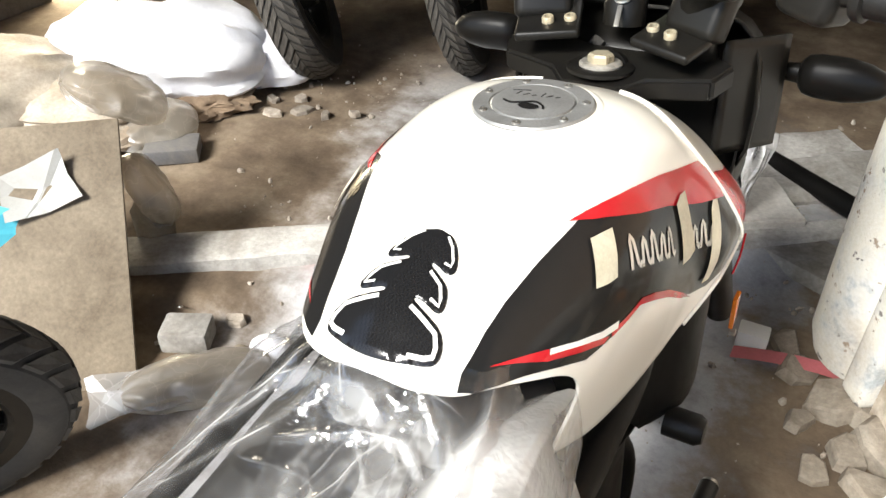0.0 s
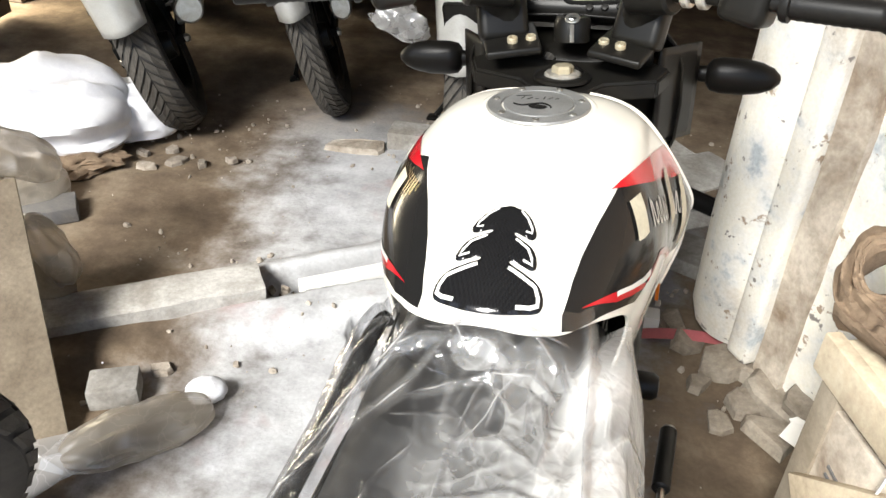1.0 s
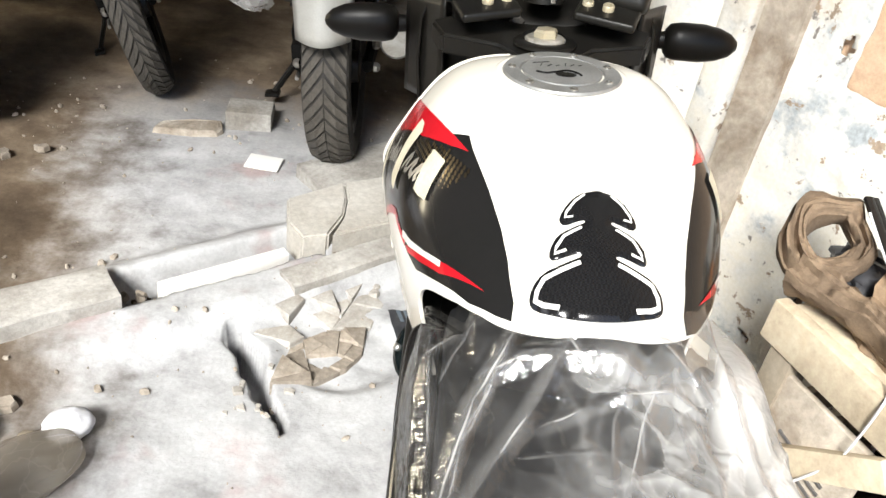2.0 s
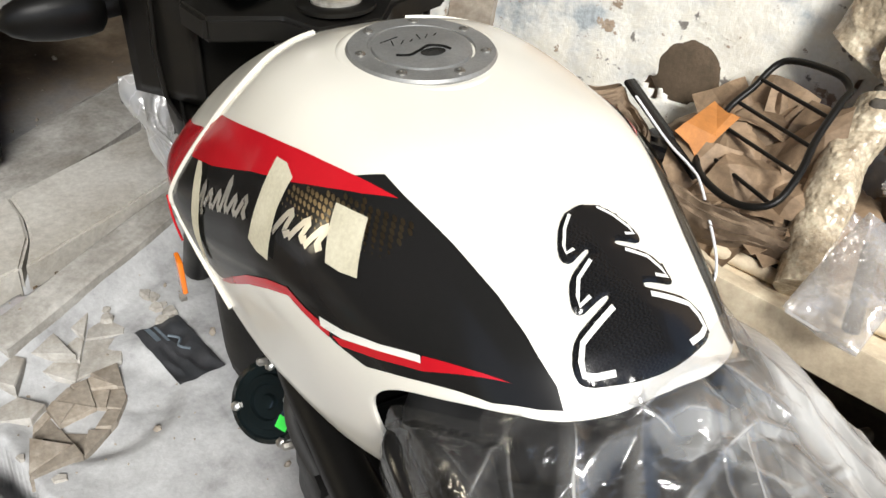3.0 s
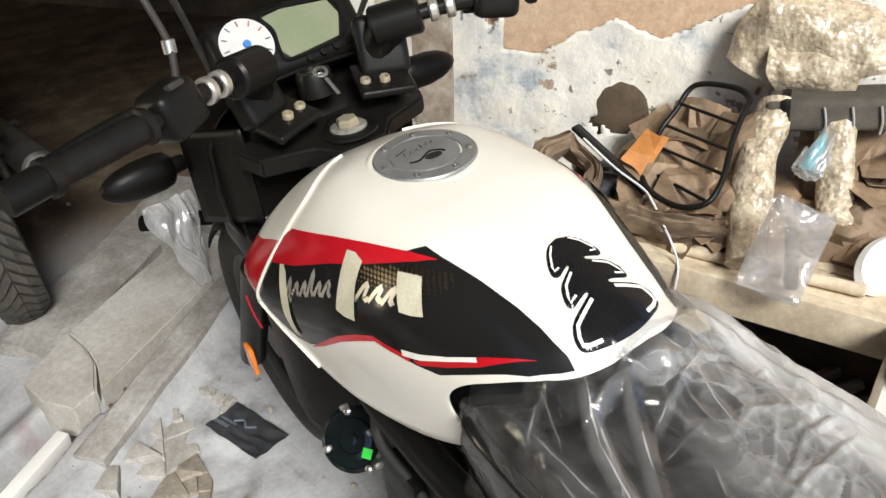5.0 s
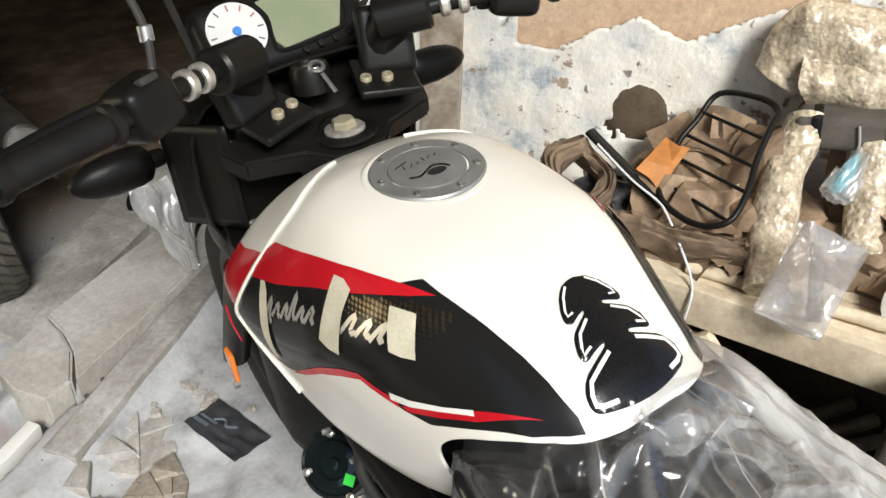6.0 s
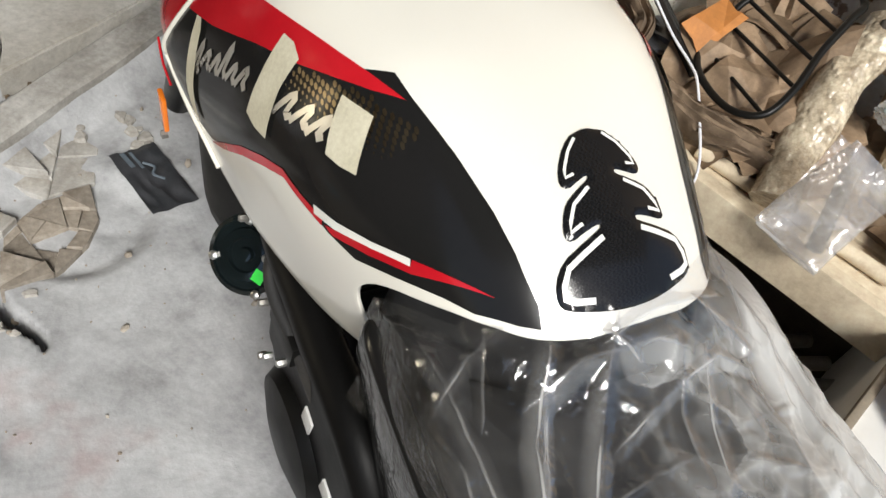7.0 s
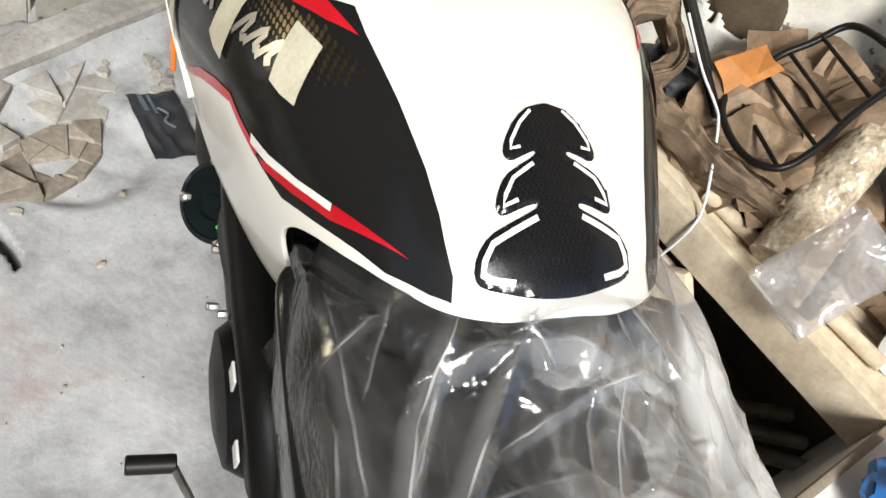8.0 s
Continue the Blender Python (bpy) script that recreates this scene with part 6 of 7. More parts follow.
for i in range(9):
    rng = random.Random(360 + i)
    x, y, w = rng.uniform(-0.20, -0.06), rng.uniform(0.80, 0.92), rng.uniform(0.010, 0.022)
    thing("concrete_crumb", shard((w, w * 0.8, w * 0.6), 380 + i, 6), M_SHARD, "pale crumb of concrete beside a packet", "rubble", Matrix.Translation((x, y, floor_height(x, y))) @ pose(0, 0, 0, 0, 0, rng.uniform(0, 360)), "broken concrete patch", smooth=False)

# grit and crumbs over the floor
grit = bmesh.new()
rng = random.Random(7)
for i in range(1500):
    x, y = rng.uniform(-1.9, 0.75), rng.uniform(-0.1, 2.2)
    if noise.noise((x * 2.3, y * 2.3, 5)) < rng.uniform(-0.5, 0.6) or (x > 0.45 and y < 0.35):
        continue
    r = 0.0022 + 0.010 * rng.random() ** 5
    m = Matrix.Translation((x, y, floor_height(x, y) + r * 0.3)) @ pose(0, 0, 0, rng.uniform(0, 90), rng.uniform(0, 90), rng.uniform(0, 360)) @ Matrix.Diagonal((1.3, 1, 0.7, 1))
    bmesh.ops.create_icosphere(grit, subdivisions=1, radius=r, matrix=m)
thing("floor_grit", grit, M_RUBBLE, "grit and small stones scattered over the floor", "gravel", kind="stuff", smooth=False)

# dark printed packet lying on the floor
packet = root("dark_packet", "crumpled dark printed plastic packet lying on the floor", "packet", pose(-0.082, 0.708, 0.012, 2, 2, 105))
part("wrapper", sheet(22, 30, lambda u, v: Vector(((u - 0.5) * 0.19, (v - 0.5) * 0.100, 0.008 + 0.007 * noise.noise((u * 5, v * 4, 2)) + 0.006 * ridged((u, v, 0), 3.2, 4)))), M_PACKET, packet)
part("print_bar", boxed((0.045, 0.010, 0.001), pose(0.055, 0.028, 0.0225, 4, 0, 4)), M_FADED, packet, "faded blue printed bar")
part("print_bar", boxed((0.052, 0.006, 0.001), pose(0.048, 0.012, 0.0225, 4, 0, 4)), M_FADED, packet, "pale printed bar")
part("print_swirl", tube([(-0.02, -0.015, 0.019), (0.0, 0.0, 0.020), (0.02, -0.012, 0.019), (0.04, 0.003, 0.019)], 0.003, 6), M_FADED, packet, "pale curved mark")

def pouch(width, height, seed, bulge):
    """One film side of a small bag: flat facets between straight creases, a little bulged."""
    bm = folded((width, height), seed, 10, 0.16)
    for v in bm.verts:
        v.co.z += bulge * max(0.0, 1 - (2 * v.co.x / width) ** 2) * max(0.0, 1 - (2 * v.co.y / height) ** 2)
    return bm


def limp_bag(width, height, seed, taper=0.6):
    """An empty film bag, upright in its own xy plane, crumpled and pinched towards its foot."""
    def skin(u, v):
        w = width * (1 - taper * v ** 1.5)
        lift = 0.20 * width * math.sin(math.pi * u) + 0.10 * width * ridged((u * 1.3, v * 0.6, 0), 3.0, seed) + 0.03 * width * ridged((u * 1.5, v * 0.7, 0), 7, seed + 3)
        return Vector(((u - 0.5) * w + 0.12 * width * noise.noise((u * 3, v * 3, seed)), height * (0.5 - v) + 0.04 * height * noise.noise((u * 6, 3, seed)), lift))
    return sheet(60, 50, skin)


thick(thing("plastic_bag", limp_bag(0.17, 0.26, 2.0, 0.75), M_BAG, "empty clear plastic bag slumped against the kerb slabs", "plastic bag", pose(0.035, 1.32, 0.19, 62, 6, 20)), 0.001)
thing("paper_sheet", boxed((0.105, 0.08, 0.004), pose(-0.60, 1.44, 0.012, 2, 0, -4), 0.001), M_WHITEBOX, "clean white square of paper on the floor", "paper")
thing("flat_stone", shard((0.13, 0.06, 0.025), 31, 7), M_RUBBLE, "flat pale stone on the floor", "stone", pose(-0.86, 1.60, 0.0, 0, 0, 12), smooth=False)
thing("brick", boxed((0.15, 0.11, 0.07), pose(-0.70, 1.70, 0.035, 0, 0, 5), 0.008), M_STONE, "dusty yellow brick under a side stand", "brick")


# ---- parked motorcycles in the back ----
def parked(m, label):
    ob = root("motorcycle", label, "motorcycle", m, "parked motorcycles")
    wheel(ob, (0, 0.0, 0.30), 0.30, 0.14, 44)
    wheel(ob, (0, 1.32, 0.29), 0.29, 0.10, 0)
    for side in (-1, 1):
        part("swingarm", tube([(side * 0.095, 0.0, 0.30), (side * 0.10, 0.25, 0.32), (side * 0.09, 0.52, 0.36)], 0.020, 8), M_ENGINE, ob, "black swingarm")
        part("axle_nut", lathe([(0.016, 0), (0.016, 0.012), (0.008, 0.02), (0, 0.02)], pose(side * 0.115, 0.0, 0.30, 0, side * 90, 0), 6), M_STEEL, ob, "bright axle nut")
        coil = [(side * 0.115 + 0.024 * math.cos(0.9 * k), 0.10 + 0.012 * k * 0.55 + 0.024 * math.sin(0.9 * k), 0.38 + 0.0052 * k) for k in range(44)]
        shock = part("shock_absorber", rod((side * 0.115, 0.08, 0.33), (side * 0.115, 0.40, 0.66), 0.012), M_STEEL, ob, "bright shock absorber")
        part("spring", tube(coil, 0.005, 6, smooth=2), M_STEEL, shock, "chrome coil spring")
        part("footrest", rod((side * 0.12, 0.45, 0.34), (side * 0.23, 0.43, 0.36), 0.011), M_RUBBER, ob, "black pillion footrest")
        part("fork", rod((side * 0.09, 1.32, 0.29), (side * 0.09, 1.08, 0.90), 0.022), M_STEEL, ob)
        part("handlebar", tube([(0, 1.06, 0.98), (side * 0.18, 1.04, 1.02), (side * 0.36, 0.96, 1.03)], 0.012, 8), M_BLACK, ob)
    part("chain_guard", boxed((0.02, 0.40, 0.07), pose(-0.11, 0.22, 0.38, 5, 0, 0), 0.006), M_BLACK, ob, "black chain guard")
    part("exhaust", rod((0.16, 0.50, 0.33), (0.19, -0.10, 0.42), 0.045, 0.05, 20), M_STEEL, ob, "dull silencer")
    fender = sheet(16, 12, lambda u, v: Vector(((u - 0.5) * 0.19, 0.02 + (0.36 - 0.05 * (2 * u - 1) ** 2) * math.cos(0.9 + 1.5 * v), 0.34 + (0.36 - 0.05 * (2 * u - 1) ** 2) * math.sin(0.9 + 1.5 * v))))
    thick(part("mudguard", fender, M_BLACK, ob, "black rear mudguard"), 0.004)
    plate = part("tail_panel", sheet(12, 10, lambda u, v: Vector(((u - 0.5) * (0.20 - 0.05 * v), -0.17 - 0.10 * v - 0.06 * math.sin(math.pi * u), 0.78 - 0.30 * v))), M_SILVERPAINT, ob, "dull grey tail panel")
    thick(plate, 0.006)
    part("tail_lamp", boxed((0.12, 0.03, 0.05), pose(0, -0.21, 0.80, -24, 0, 0), 0.012), M_RED, plate, "red tail lamp")
    part("plate_insert", boxed((0.10, 0.01, 0.12), pose(0, -0.262, 0.62, 16, 0, 0), 0.012), M_BLACK, plate, "black plate holder")
    part("brake_caliper", boxed((0.05, 0.09, 0.07), pose(-0.125, 0.12, 0.36, 20, 0, 0), 0.012), M_ENGINE, ob, "dark brake caliper")
    part("brake_disc", lathe([(0.06, -0.002), (0.11, -0.002), (0.11, 0.002), (0.06, 0.002), (0.06, -0.002)], pose(-0.088, 0, 0.30, 0, 90, 0), 40), M_STEEL, ob, "dusty steel brake disc")
    part("chain_case", boxed((0.035, 0.50, 0.09), pose(-0.125, 0.26, 0.33, 4, 0, 0), 0.012), M_ENGINE, ob, "black chain case")
    part("frame_tube", tube([(-0.15, 0.30, 0.30), (-0.19, 0.48, 0.44), (-0.14, 0.62, 0.62)], 0.016, 8), M_ENGINE, ob, "black frame tube")
    part("gear_case", lathe([(0, 0.04), (0.07, 0.04), (0.10, 0.02), (0.10, -0.02), (0, -0.02)], pose(-0.13, 0.62, 0.34, 0, -90, 0), 28), M_ENGINE, ob, "round dark gear case")
    part("tie_rod", rod((-0.13, 0.02, 0.24), (-0.13, 0.30, 0.26), 0.007), M_STEEL, ob, "bright tie rod")
    part("hanger", boxed((0.02, 0.05, 0.22), pose(-0.14, 0.42, 0.44, 25, 0, 0), 0.006), M_STEEL, ob, "silver footrest hanger")
    part("seat", boxed((0.25, 0.66, 0.09), pose(0, 0.22, 0.79, 4, 0, 0), 0.035, 3), M_SEAT, ob, "dark seat")
    part("side_cover", boxed((0.22, 0.34, 0.18), pose(0, 0.40, 0.62), 0.03, 3), M_BLACK, ob, "black side cover")
    part("tank", boxed((0.25, 0.42, 0.22), pose(0, 0.76, 0.84, 6, 0, 0), 0.07, 4), M_GLOSSBLACK, ob, "black fuel tank")
    eng = part("engine", boxed((0.24, 0.36, 0.28), pose(0, 0.72, 0.38), 0.04, 3), M_ENGINE, ob, "dark engine")
    for k in range(5):
        part("cooling_fin", boxed((0.22, 0.17, 0.006), pose(0, 0.84, 0.52 + 0.03 * k, -8, 0, 0), 0.002), M_ENGINE, eng)
    part("side_stand", tube([(-0.10, 0.46, 0.28), (-0.19, 0.35, 0.16), (-0.26, 0.28, 0.075)], 0.011, 8), M_BLACK, ob, "black side stand")
    part("stand_foot", boxed((0.05, 0.045, 0.012), pose(-0.265, 0.275, 0.070), 0.003), M_BLACK, ob)
    part("headlamp", lathe([(0, 0.05), (0.07, 0.045), (0.09, 0.02), (0.07, -0.08), (0, -0.1)], pose(0, 1.20, 0.86, -90, 0, 0), 24), M_BLACK, ob)
    return ob


first = parked(pose(-0.385, 1.60, 0.0, 0, -5, 1), "parked motorcycle with a chevron tyre beside a brick")
copy_thing(first, pose(-1.06, 1.92, 0.0, 0, -17, 21) @ Matrix.Diagonal((0.74, 1, 1, 1)))["label"] = "dark parked motorcycle with a dusty chevron tyre"
copy_thing(first, pose(-1.55, 1.62, 0.0, 0, -19, 31))["label"] = "dark parked motorcycle with a grey tail panel"
thing("clear_wrap", crumpled((0.10, 0.07, 0.09), 22.0, 0.4, 4), M_BAG, "clear plastic wrap crumpled round a parked motorcycle's side", "plastic wrap", pose(-0.72, 1.62, 0.47, 0, 20, 0))


# ---- the heap by the side wall ----
def sack(size, seed, m, label, material=M_SACK, name="white_sack", tightness=0.10):
    """A limp sack: a flattened bag with long soft folds gathered towards its ends."""
    def skin(u, v):
        a, s = 2 * math.pi * u, 2 * v - 1
        k = max(0.0, 1 - abs(s) ** 2.6) ** 0.5 + 0.02
        fold = tightness * (ridged((math.cos(a) * 1.3, math.sin(a) * 1.3, s * 0.8), 1.6, seed) + 0.35 * ridged((math.cos(a), math.sin(a), s * 0.5), 3.0, seed + 3))
        x, y = math.cos(a) * (k + fold), math.sin(a) * (k + fold)
        z = max(y * size[2], -0.35 * size[2])
        return Vector((size[0] * s, size[1] * x + 0.12 * size[1] * noise.noise((s * 2, seed, 0)), z))
    return thing(name, sheet(70, 64, skin, closed=True), material, label, "sack" if material is M_SACK else "plastic bag", m)


sack((0.40, 0.24, 0.17), 11.0, pose(-2.00, 1.22, 0.10, 0, 0, 28), "large limp white plastic sack on the floor", tightness=0.24)
sack((0.22, 0.13, 0.11), 12.0, pose(-1.72, 1.42, 0.07, 0, 0, 38), "smaller folded white plastic sack beside a tyre", tightness=0.18)
for i, (x, y, z, a, b, c, rx, turn) in enumerate(((-2.05, 0.82, 0.08, 0.30, 0.20, 0.09, 0, 20), (-2.25, 0.66, 0.12, 0.34, 0.24, 0.13, 10, 70), (-1.88, 0.93, 0.045, 0.24, 0.14, 0.05, 0, 110), (-1.74, 0.90, 0.045, 0.15, 0.11, 0.05, 10, 40))):
    sack((a, b, c), 40.0 + 3 * i, pose(x, y, z, rx, 0, turn), "dusty crumpled plastic sheeting in a heap", M_HEAP if i < 3 else M_MILK, "plastic_sheeting", 0.14)
thing("bamboo_pole", rod((-2.15, 0.88, 0.05), (-1.75, 1.36, 0.10), 0.014), M_WOOD, "dusty wooden pole lying across the heap", "pole")
thing("dirty_rag", crumpled((0.15, 0.10, 0.05), 14.0, 0.45, 4, 0.4), M_CLOTH, "pale dirty rag lying on the floor", "rag", pose(-1.70, 1.14, 0.03, 0, 0, 40))
for i, (x, y, s) in enumerate(((-1.50, 1.22, 0.05), (-1.42, 1.29, 0.04), (-1.33, 1.30, 0.03), (-1.56, 1.30, 0.03), (-1.25, 1.36, 0.025), (-1.48, 1.36, 0.03))):
    thing("pale_scrap", shard((s, s * 0.7, 0.018), 300 + i), M_RUBBLE, "pale scrap of broken plaster on the floor", "rubble", pose(x, y, 0.0, 0, 0, 50 * i), "scraps by the rag", smooth=False)
thing("orange_scrap", shard((0.025, 0.018, 0.012), 330), M_ORANGE, "small orange scrap on the floor", "scrap", pose(-1.755, 1.03, 0.0))
thing("dark_slab", boxed((0.17, 0.11, 0.05), pose(-1.60, 0.85, 0.025, 0, 0, 38), 0.006), M_DARKSLATE, "dark grey flat box on the floor", "box")
# pale board leaning back on the heap
board_m = Matrix(((-0.756, -0.494, 0.43, -0.95), (-0.654, 0.568, -0.497, 0.085), (0.0, 0.658, 0.753, 0.0), (0, 0, 0, 1)))
thing("leaning_board", boxed((0.52, 0.64, 0.014), board_m @ pose(0.26, 0.32, 0.0), 0.004), M_BOARD, "tall pale cardboard panel leaning back on a heap", "board")
sack((0.11, 0.06, 0.05), 52.0, pose(-1.26, 0.47, 0.20, 0, 70, 40), "milky plastic bag hanging beside the board", M_MILK, "milky_bag", 0.14)
sack((0.13, 0.10, 0.06), 55.0, pose(-1.37, 0.53, 0.42, 0, 30, 60), "milky plastic bag lying over the board", M_MILK, "milky_bag", 0.14)
thing("cream_packet", crumpled((0.06, 0.05, 0.09), 16.0, 0.25, 3, 0.9), M_CARD, "crumpled cream packet standing by the board", "packet", pose(-1.27, 0.47, 0.09))
thing("blue_scrap", folded((0.13, 0.10), 17, 4, 0.3), M_CYAN, "blue plastic scrap lying on the board", "scrap", board_m @ pose(0.27, 0.395, 0.018, 0, 0, 20), smooth=False)
thing("grey_scrap", folded((0.17, 0.12), 18, 4, 0.3), M_SILVERPAINT, "grey plastic scrap lying on the board", "scrap", board_m @ pose(0.19, 0.48, 0.020, 0, 0, -15), smooth=False)
thing("string", tube([(-1.27, 0.44, 0.05), (-1.15, 0.39, 0.03), (-1.05, 0.33, 0.015), (-0.99, 0.275, 0.07)], 0.002, 6), M_SACK, "thin pale string trailing over the floor", "string")
thing("half_brick", boxed((0.115, 0.085, 0.06), pose(-0.945, 0.245, 0.03, 0, 0, 28), 0.010), M_STONE, "dusty half brick on the floor", "brick")
thing("white_lump", crumpled((0.048, 0.036, 0.034), 19.0, 0.12, 4, 0.6), M_SACK, "smooth white plastic lump on a bag", "plastic", pose(-0.742, 0.305, 0.03, 0, 0, 20))
thing("foam_bit", crumpled((0.022, 0.016, 0.014), 20.0, 0.2, 3, 0.6), M_CARD, "small cream foam bit on the floor", "foam", pose(-0.808, 0.277, 0.012))
sack((0.165, 0.062, 0.045), 23.0, pose(-0.815, 0.145, 0.030, 0, 0, 47), "twisted milky plastic bag lying on the floor", M_MILK, "long_plastic_bag", 0.16)
thick(thing("bag_end", folded((0.15, 0.12), 640, 6, 0.4), M_BAG, "loose end of a milky plastic bag on the floor", "plastic bag", pose(-0.93, 0.03, 0.035, 8, 0, 47), smooth=False), 0.001)
for i in range(16):
    rng = random.Random(400 + i)
    s = 0.012 + 0.03 * rng.random() ** 2
    thing("rubble_piece", shard((s, s * 0.75, s * 0.6), 420 + i), M_RUBBLE, "small brown stone on the dusty floor", "rubble", pose(rng.uniform(-1.2, -0.72), rng.uniform(0.20, 0.52), 0.0, 0, 0, rng.uniform(0, 360)), "stones by the board", smooth=False)
spare = root("spare_wheel", "black motorcycle wheel with dusty tyre standing on the floor", "wheel", pose(-0.98, -0.345, 0.275, 0, 16, -32))
wheel(spare, (0, 0, 0), 0.29, 0.11, 26)

# ---- beside the pillar ----
thing("red_strip", sheet(6, 20, lambda u, v: Vector((0.19 + 0.25 * u, 0.835 + 0.05 * u + 0.032 * v, 0.012 + 0.012 * math.sin(3 * u) + 0.01 * v))), M_PINK, "faded red plastic strip lying on the floor", "strip")
thing("white_carton", boxed((0.07, 0.05, 0.055), pose(0.222, 0.905, 0.03, 0, 0, 4), 0.004), M_WHITEBOX, "small white carton on the floor", "carton")
for i, (x, y, z, s) in enumerate(((0.42, 0.80, 0.0, 0.08), (0.50, 0.86, 0.0, 0.09), (0.56, 0.74, 0.0, 0.10), (0.62, 0.82, 0.05, 0.09), (0.47, 0.68, 0.0, 0.06), (0.66, 0.70, 0.0, 0.09), (0.53, 0.60, 0.0, 0.07), (0.72, 0.62, 0.0, 0.08),
                                  (0.60, 0.90, 0.0, 0.10), (0.37, 0.72, 0.0, 0.045), (0.42, 0.60, 0.0, 0.04), (0.60, 0.66, 0.06, 0.06), (0.30, 0.94, 0.0, 0.05), (0.34, 0.87, 0.0, 0.05))):
    rng = random.Random(500 + i)
    thing("rubble_stone", shard((s * 1.2, s * 0.85, s * 0.5), 520 + i, 5 + i % 3), M_BLOCK, "broken stone block in the rubble by the pillar", "rubble", pose(x, y, z, rng.uniform(-14, 14), rng.uniform(-14, 14), rng.uniform(0, 360)), "rubble by the pillar", smooth=False)
for i, (x, y, turn) in enumerate(((0.60, 0.60, 30), (0.66, 0.55, -10), (0.57, 0.55, 60))):
    thing("paper_scrap", boxed((0.06, 0.045, 0.003), pose(x, y, 0.066 + 0.004 * i, 8, -6, turn), 0.0008), M_WHITEBOX, "pale blue-white paper scrap on rubble", "paper", group="paper scraps")
thing("dark_pipe", rod((0.02, 1.72, 0.06), (0.46, 1.40, 0.10), 0.03), M_ENGINE, "dusty dark pipe lying on the floor", "pipe")
thing("grey_sheet", boxed((0.5, 0.16, 0.05), pose(0.22, 1.30, 0.03, 0, 0, -20), 0.01), M_STONE, "grey slab lying behind the motorcycle", "slab")

# ---- the bench against the wall ----
BENCH_TURN = math.degrees(math.atan2(-0.916, 0.40))


def bench(along, inward, z=0.0):
    """A place on the bench: along its front edge from the far end, inward to the wall, above the floor."""
    return Vector((0.478 + 0.40 * along + 0.916 * inward, 0.235 - 0.916 * along + 0.40 * inward, z))


BENCH = root("workbench", "rough wooden workbench with a worn pale front plank", "workbench")
part("front_plank", boxed((0.98, 0.028, 0.075), Matrix.Translation(bench(0.46, 0.014, 0.535)) @ pose(0, 0, 0, 0, 0, BENCH_TURN), 0.004), M_WOOD, BENCH, "worn pale front plank")
for k in range(4):
    part("top_board", boxed((0.96 - 0.02 * k, 0.088, 0.022), Matrix.Translation(bench(0.46, 0.078 + 0.092 * k, 0.552 + 0.002 * (k % 2))) @ pose(0, 0, 0, 0, 0, BENCH_TURN + 0.4 * (k % 2)), 0.004), M_WOOD, BENCH, "dusty top board")
for a, i in ((0.02, 0.03), (0.02, 0.34), (0.94, 0.03), (0.94, 0.34)):
    part("leg", boxed((0.05, 0.05, 0.53), Matrix.Translation(bench(a, i, 0.265)) @ pose(0, 0, 0, 0, 0, BENCH_TURN), 0.005), M_CARD, BENCH, "square wooden leg")
for k in range(4):
    part("end_slat", boxed((0.018, 0.30, 0.055), Matrix.Translation(bench(0.0, 0.19, 0.10 + 0.115 * k)) @ pose(0, 0, 0, 0, 0, BENCH_TURN), 0.003), M_CARD, BENCH, "thin end slat")
panel = part("end_panel", boxed((0.20, 0.014, 0.36), Matrix.Translation(bench(0.125, 0.018, 0.29)) @ pose(0, 0, 0, 0, 0, BENCH_TURN), 0.003), M_PIER, BENCH, "dusty pale printed panel")
for k in range(3):
    part("print_bar", boxed((0.11, 0.003, 0.006), Matrix.Translation(bench(0.13, 0.010, 0.33 + 0.018 * k)) @ pose(0, 0, 0, 0, 10, BENCH_TURN)), M_DARKSLATE, panel, "dark printed bar")
part("brace", boxed((0.30, 0.022, 0.05), Matrix.Translation(bench(0.15, 0.0, 0.38)) @ pose(0, 0, 0, 0, 0, BENCH_TURN) @ pose(0, 0, 0, 0, -42, 0), 0.004), M_WOOD, BENCH, "pale slanting brace")
# shelf and back board take the gloom colour to paint the shade under the bench
part("lower_shelf", boxed((0.92, 0.34, 0.02), Matrix.Translation(bench(0.48, 0.19, 0.12)) @ pose(0, 0, 0, 0, 0, BENCH_TURN), 0.003), M_GLOOM, BENCH, "lower shelf, coloured dark for the shade under the bench")
part("back_board", boxed((0.95, 0.015, 0.50), Matrix.Translation(bench(0.48, 0.385, 0.28)) @ pose(0, 0, 0, 0, 0, BENCH_TURN), 0.003), M_GLOOM, BENCH, "back board, coloured dark for the shade under the bench")

# old engine parts below the bench
scrap = root("engine_scrap", "greasy old engine casting with pipes below the bench", "engine part", Matrix.Translation(bench(0.30, 0.14, 0.13)))
part("casting", crumpled((0.09, 0.10, 0.11), 30.0, 0.2, 4, 0.9), M_STEEL, scrap, "dull grey casting")
part("casting_cover", lathe([(0, 0.03), (0.05, 0.03), (0.065, 0.01), (0.065, -0.02), (0, -0.02)], pose(-0.03, 0.02, 0.16, 20, -30, 0), 28), M_ENGINE, scrap, "round dark cover")
for k in range(3):
    part("pipe", rod((-0.04 + 0.02 * k, -0.10 - 0.05 * k, 0.13 + 0.01 * k), (0.14, -0.16 - 0.05 * k, 0.16), 0.013), M_STEEL, scrap, "bright short pipe")

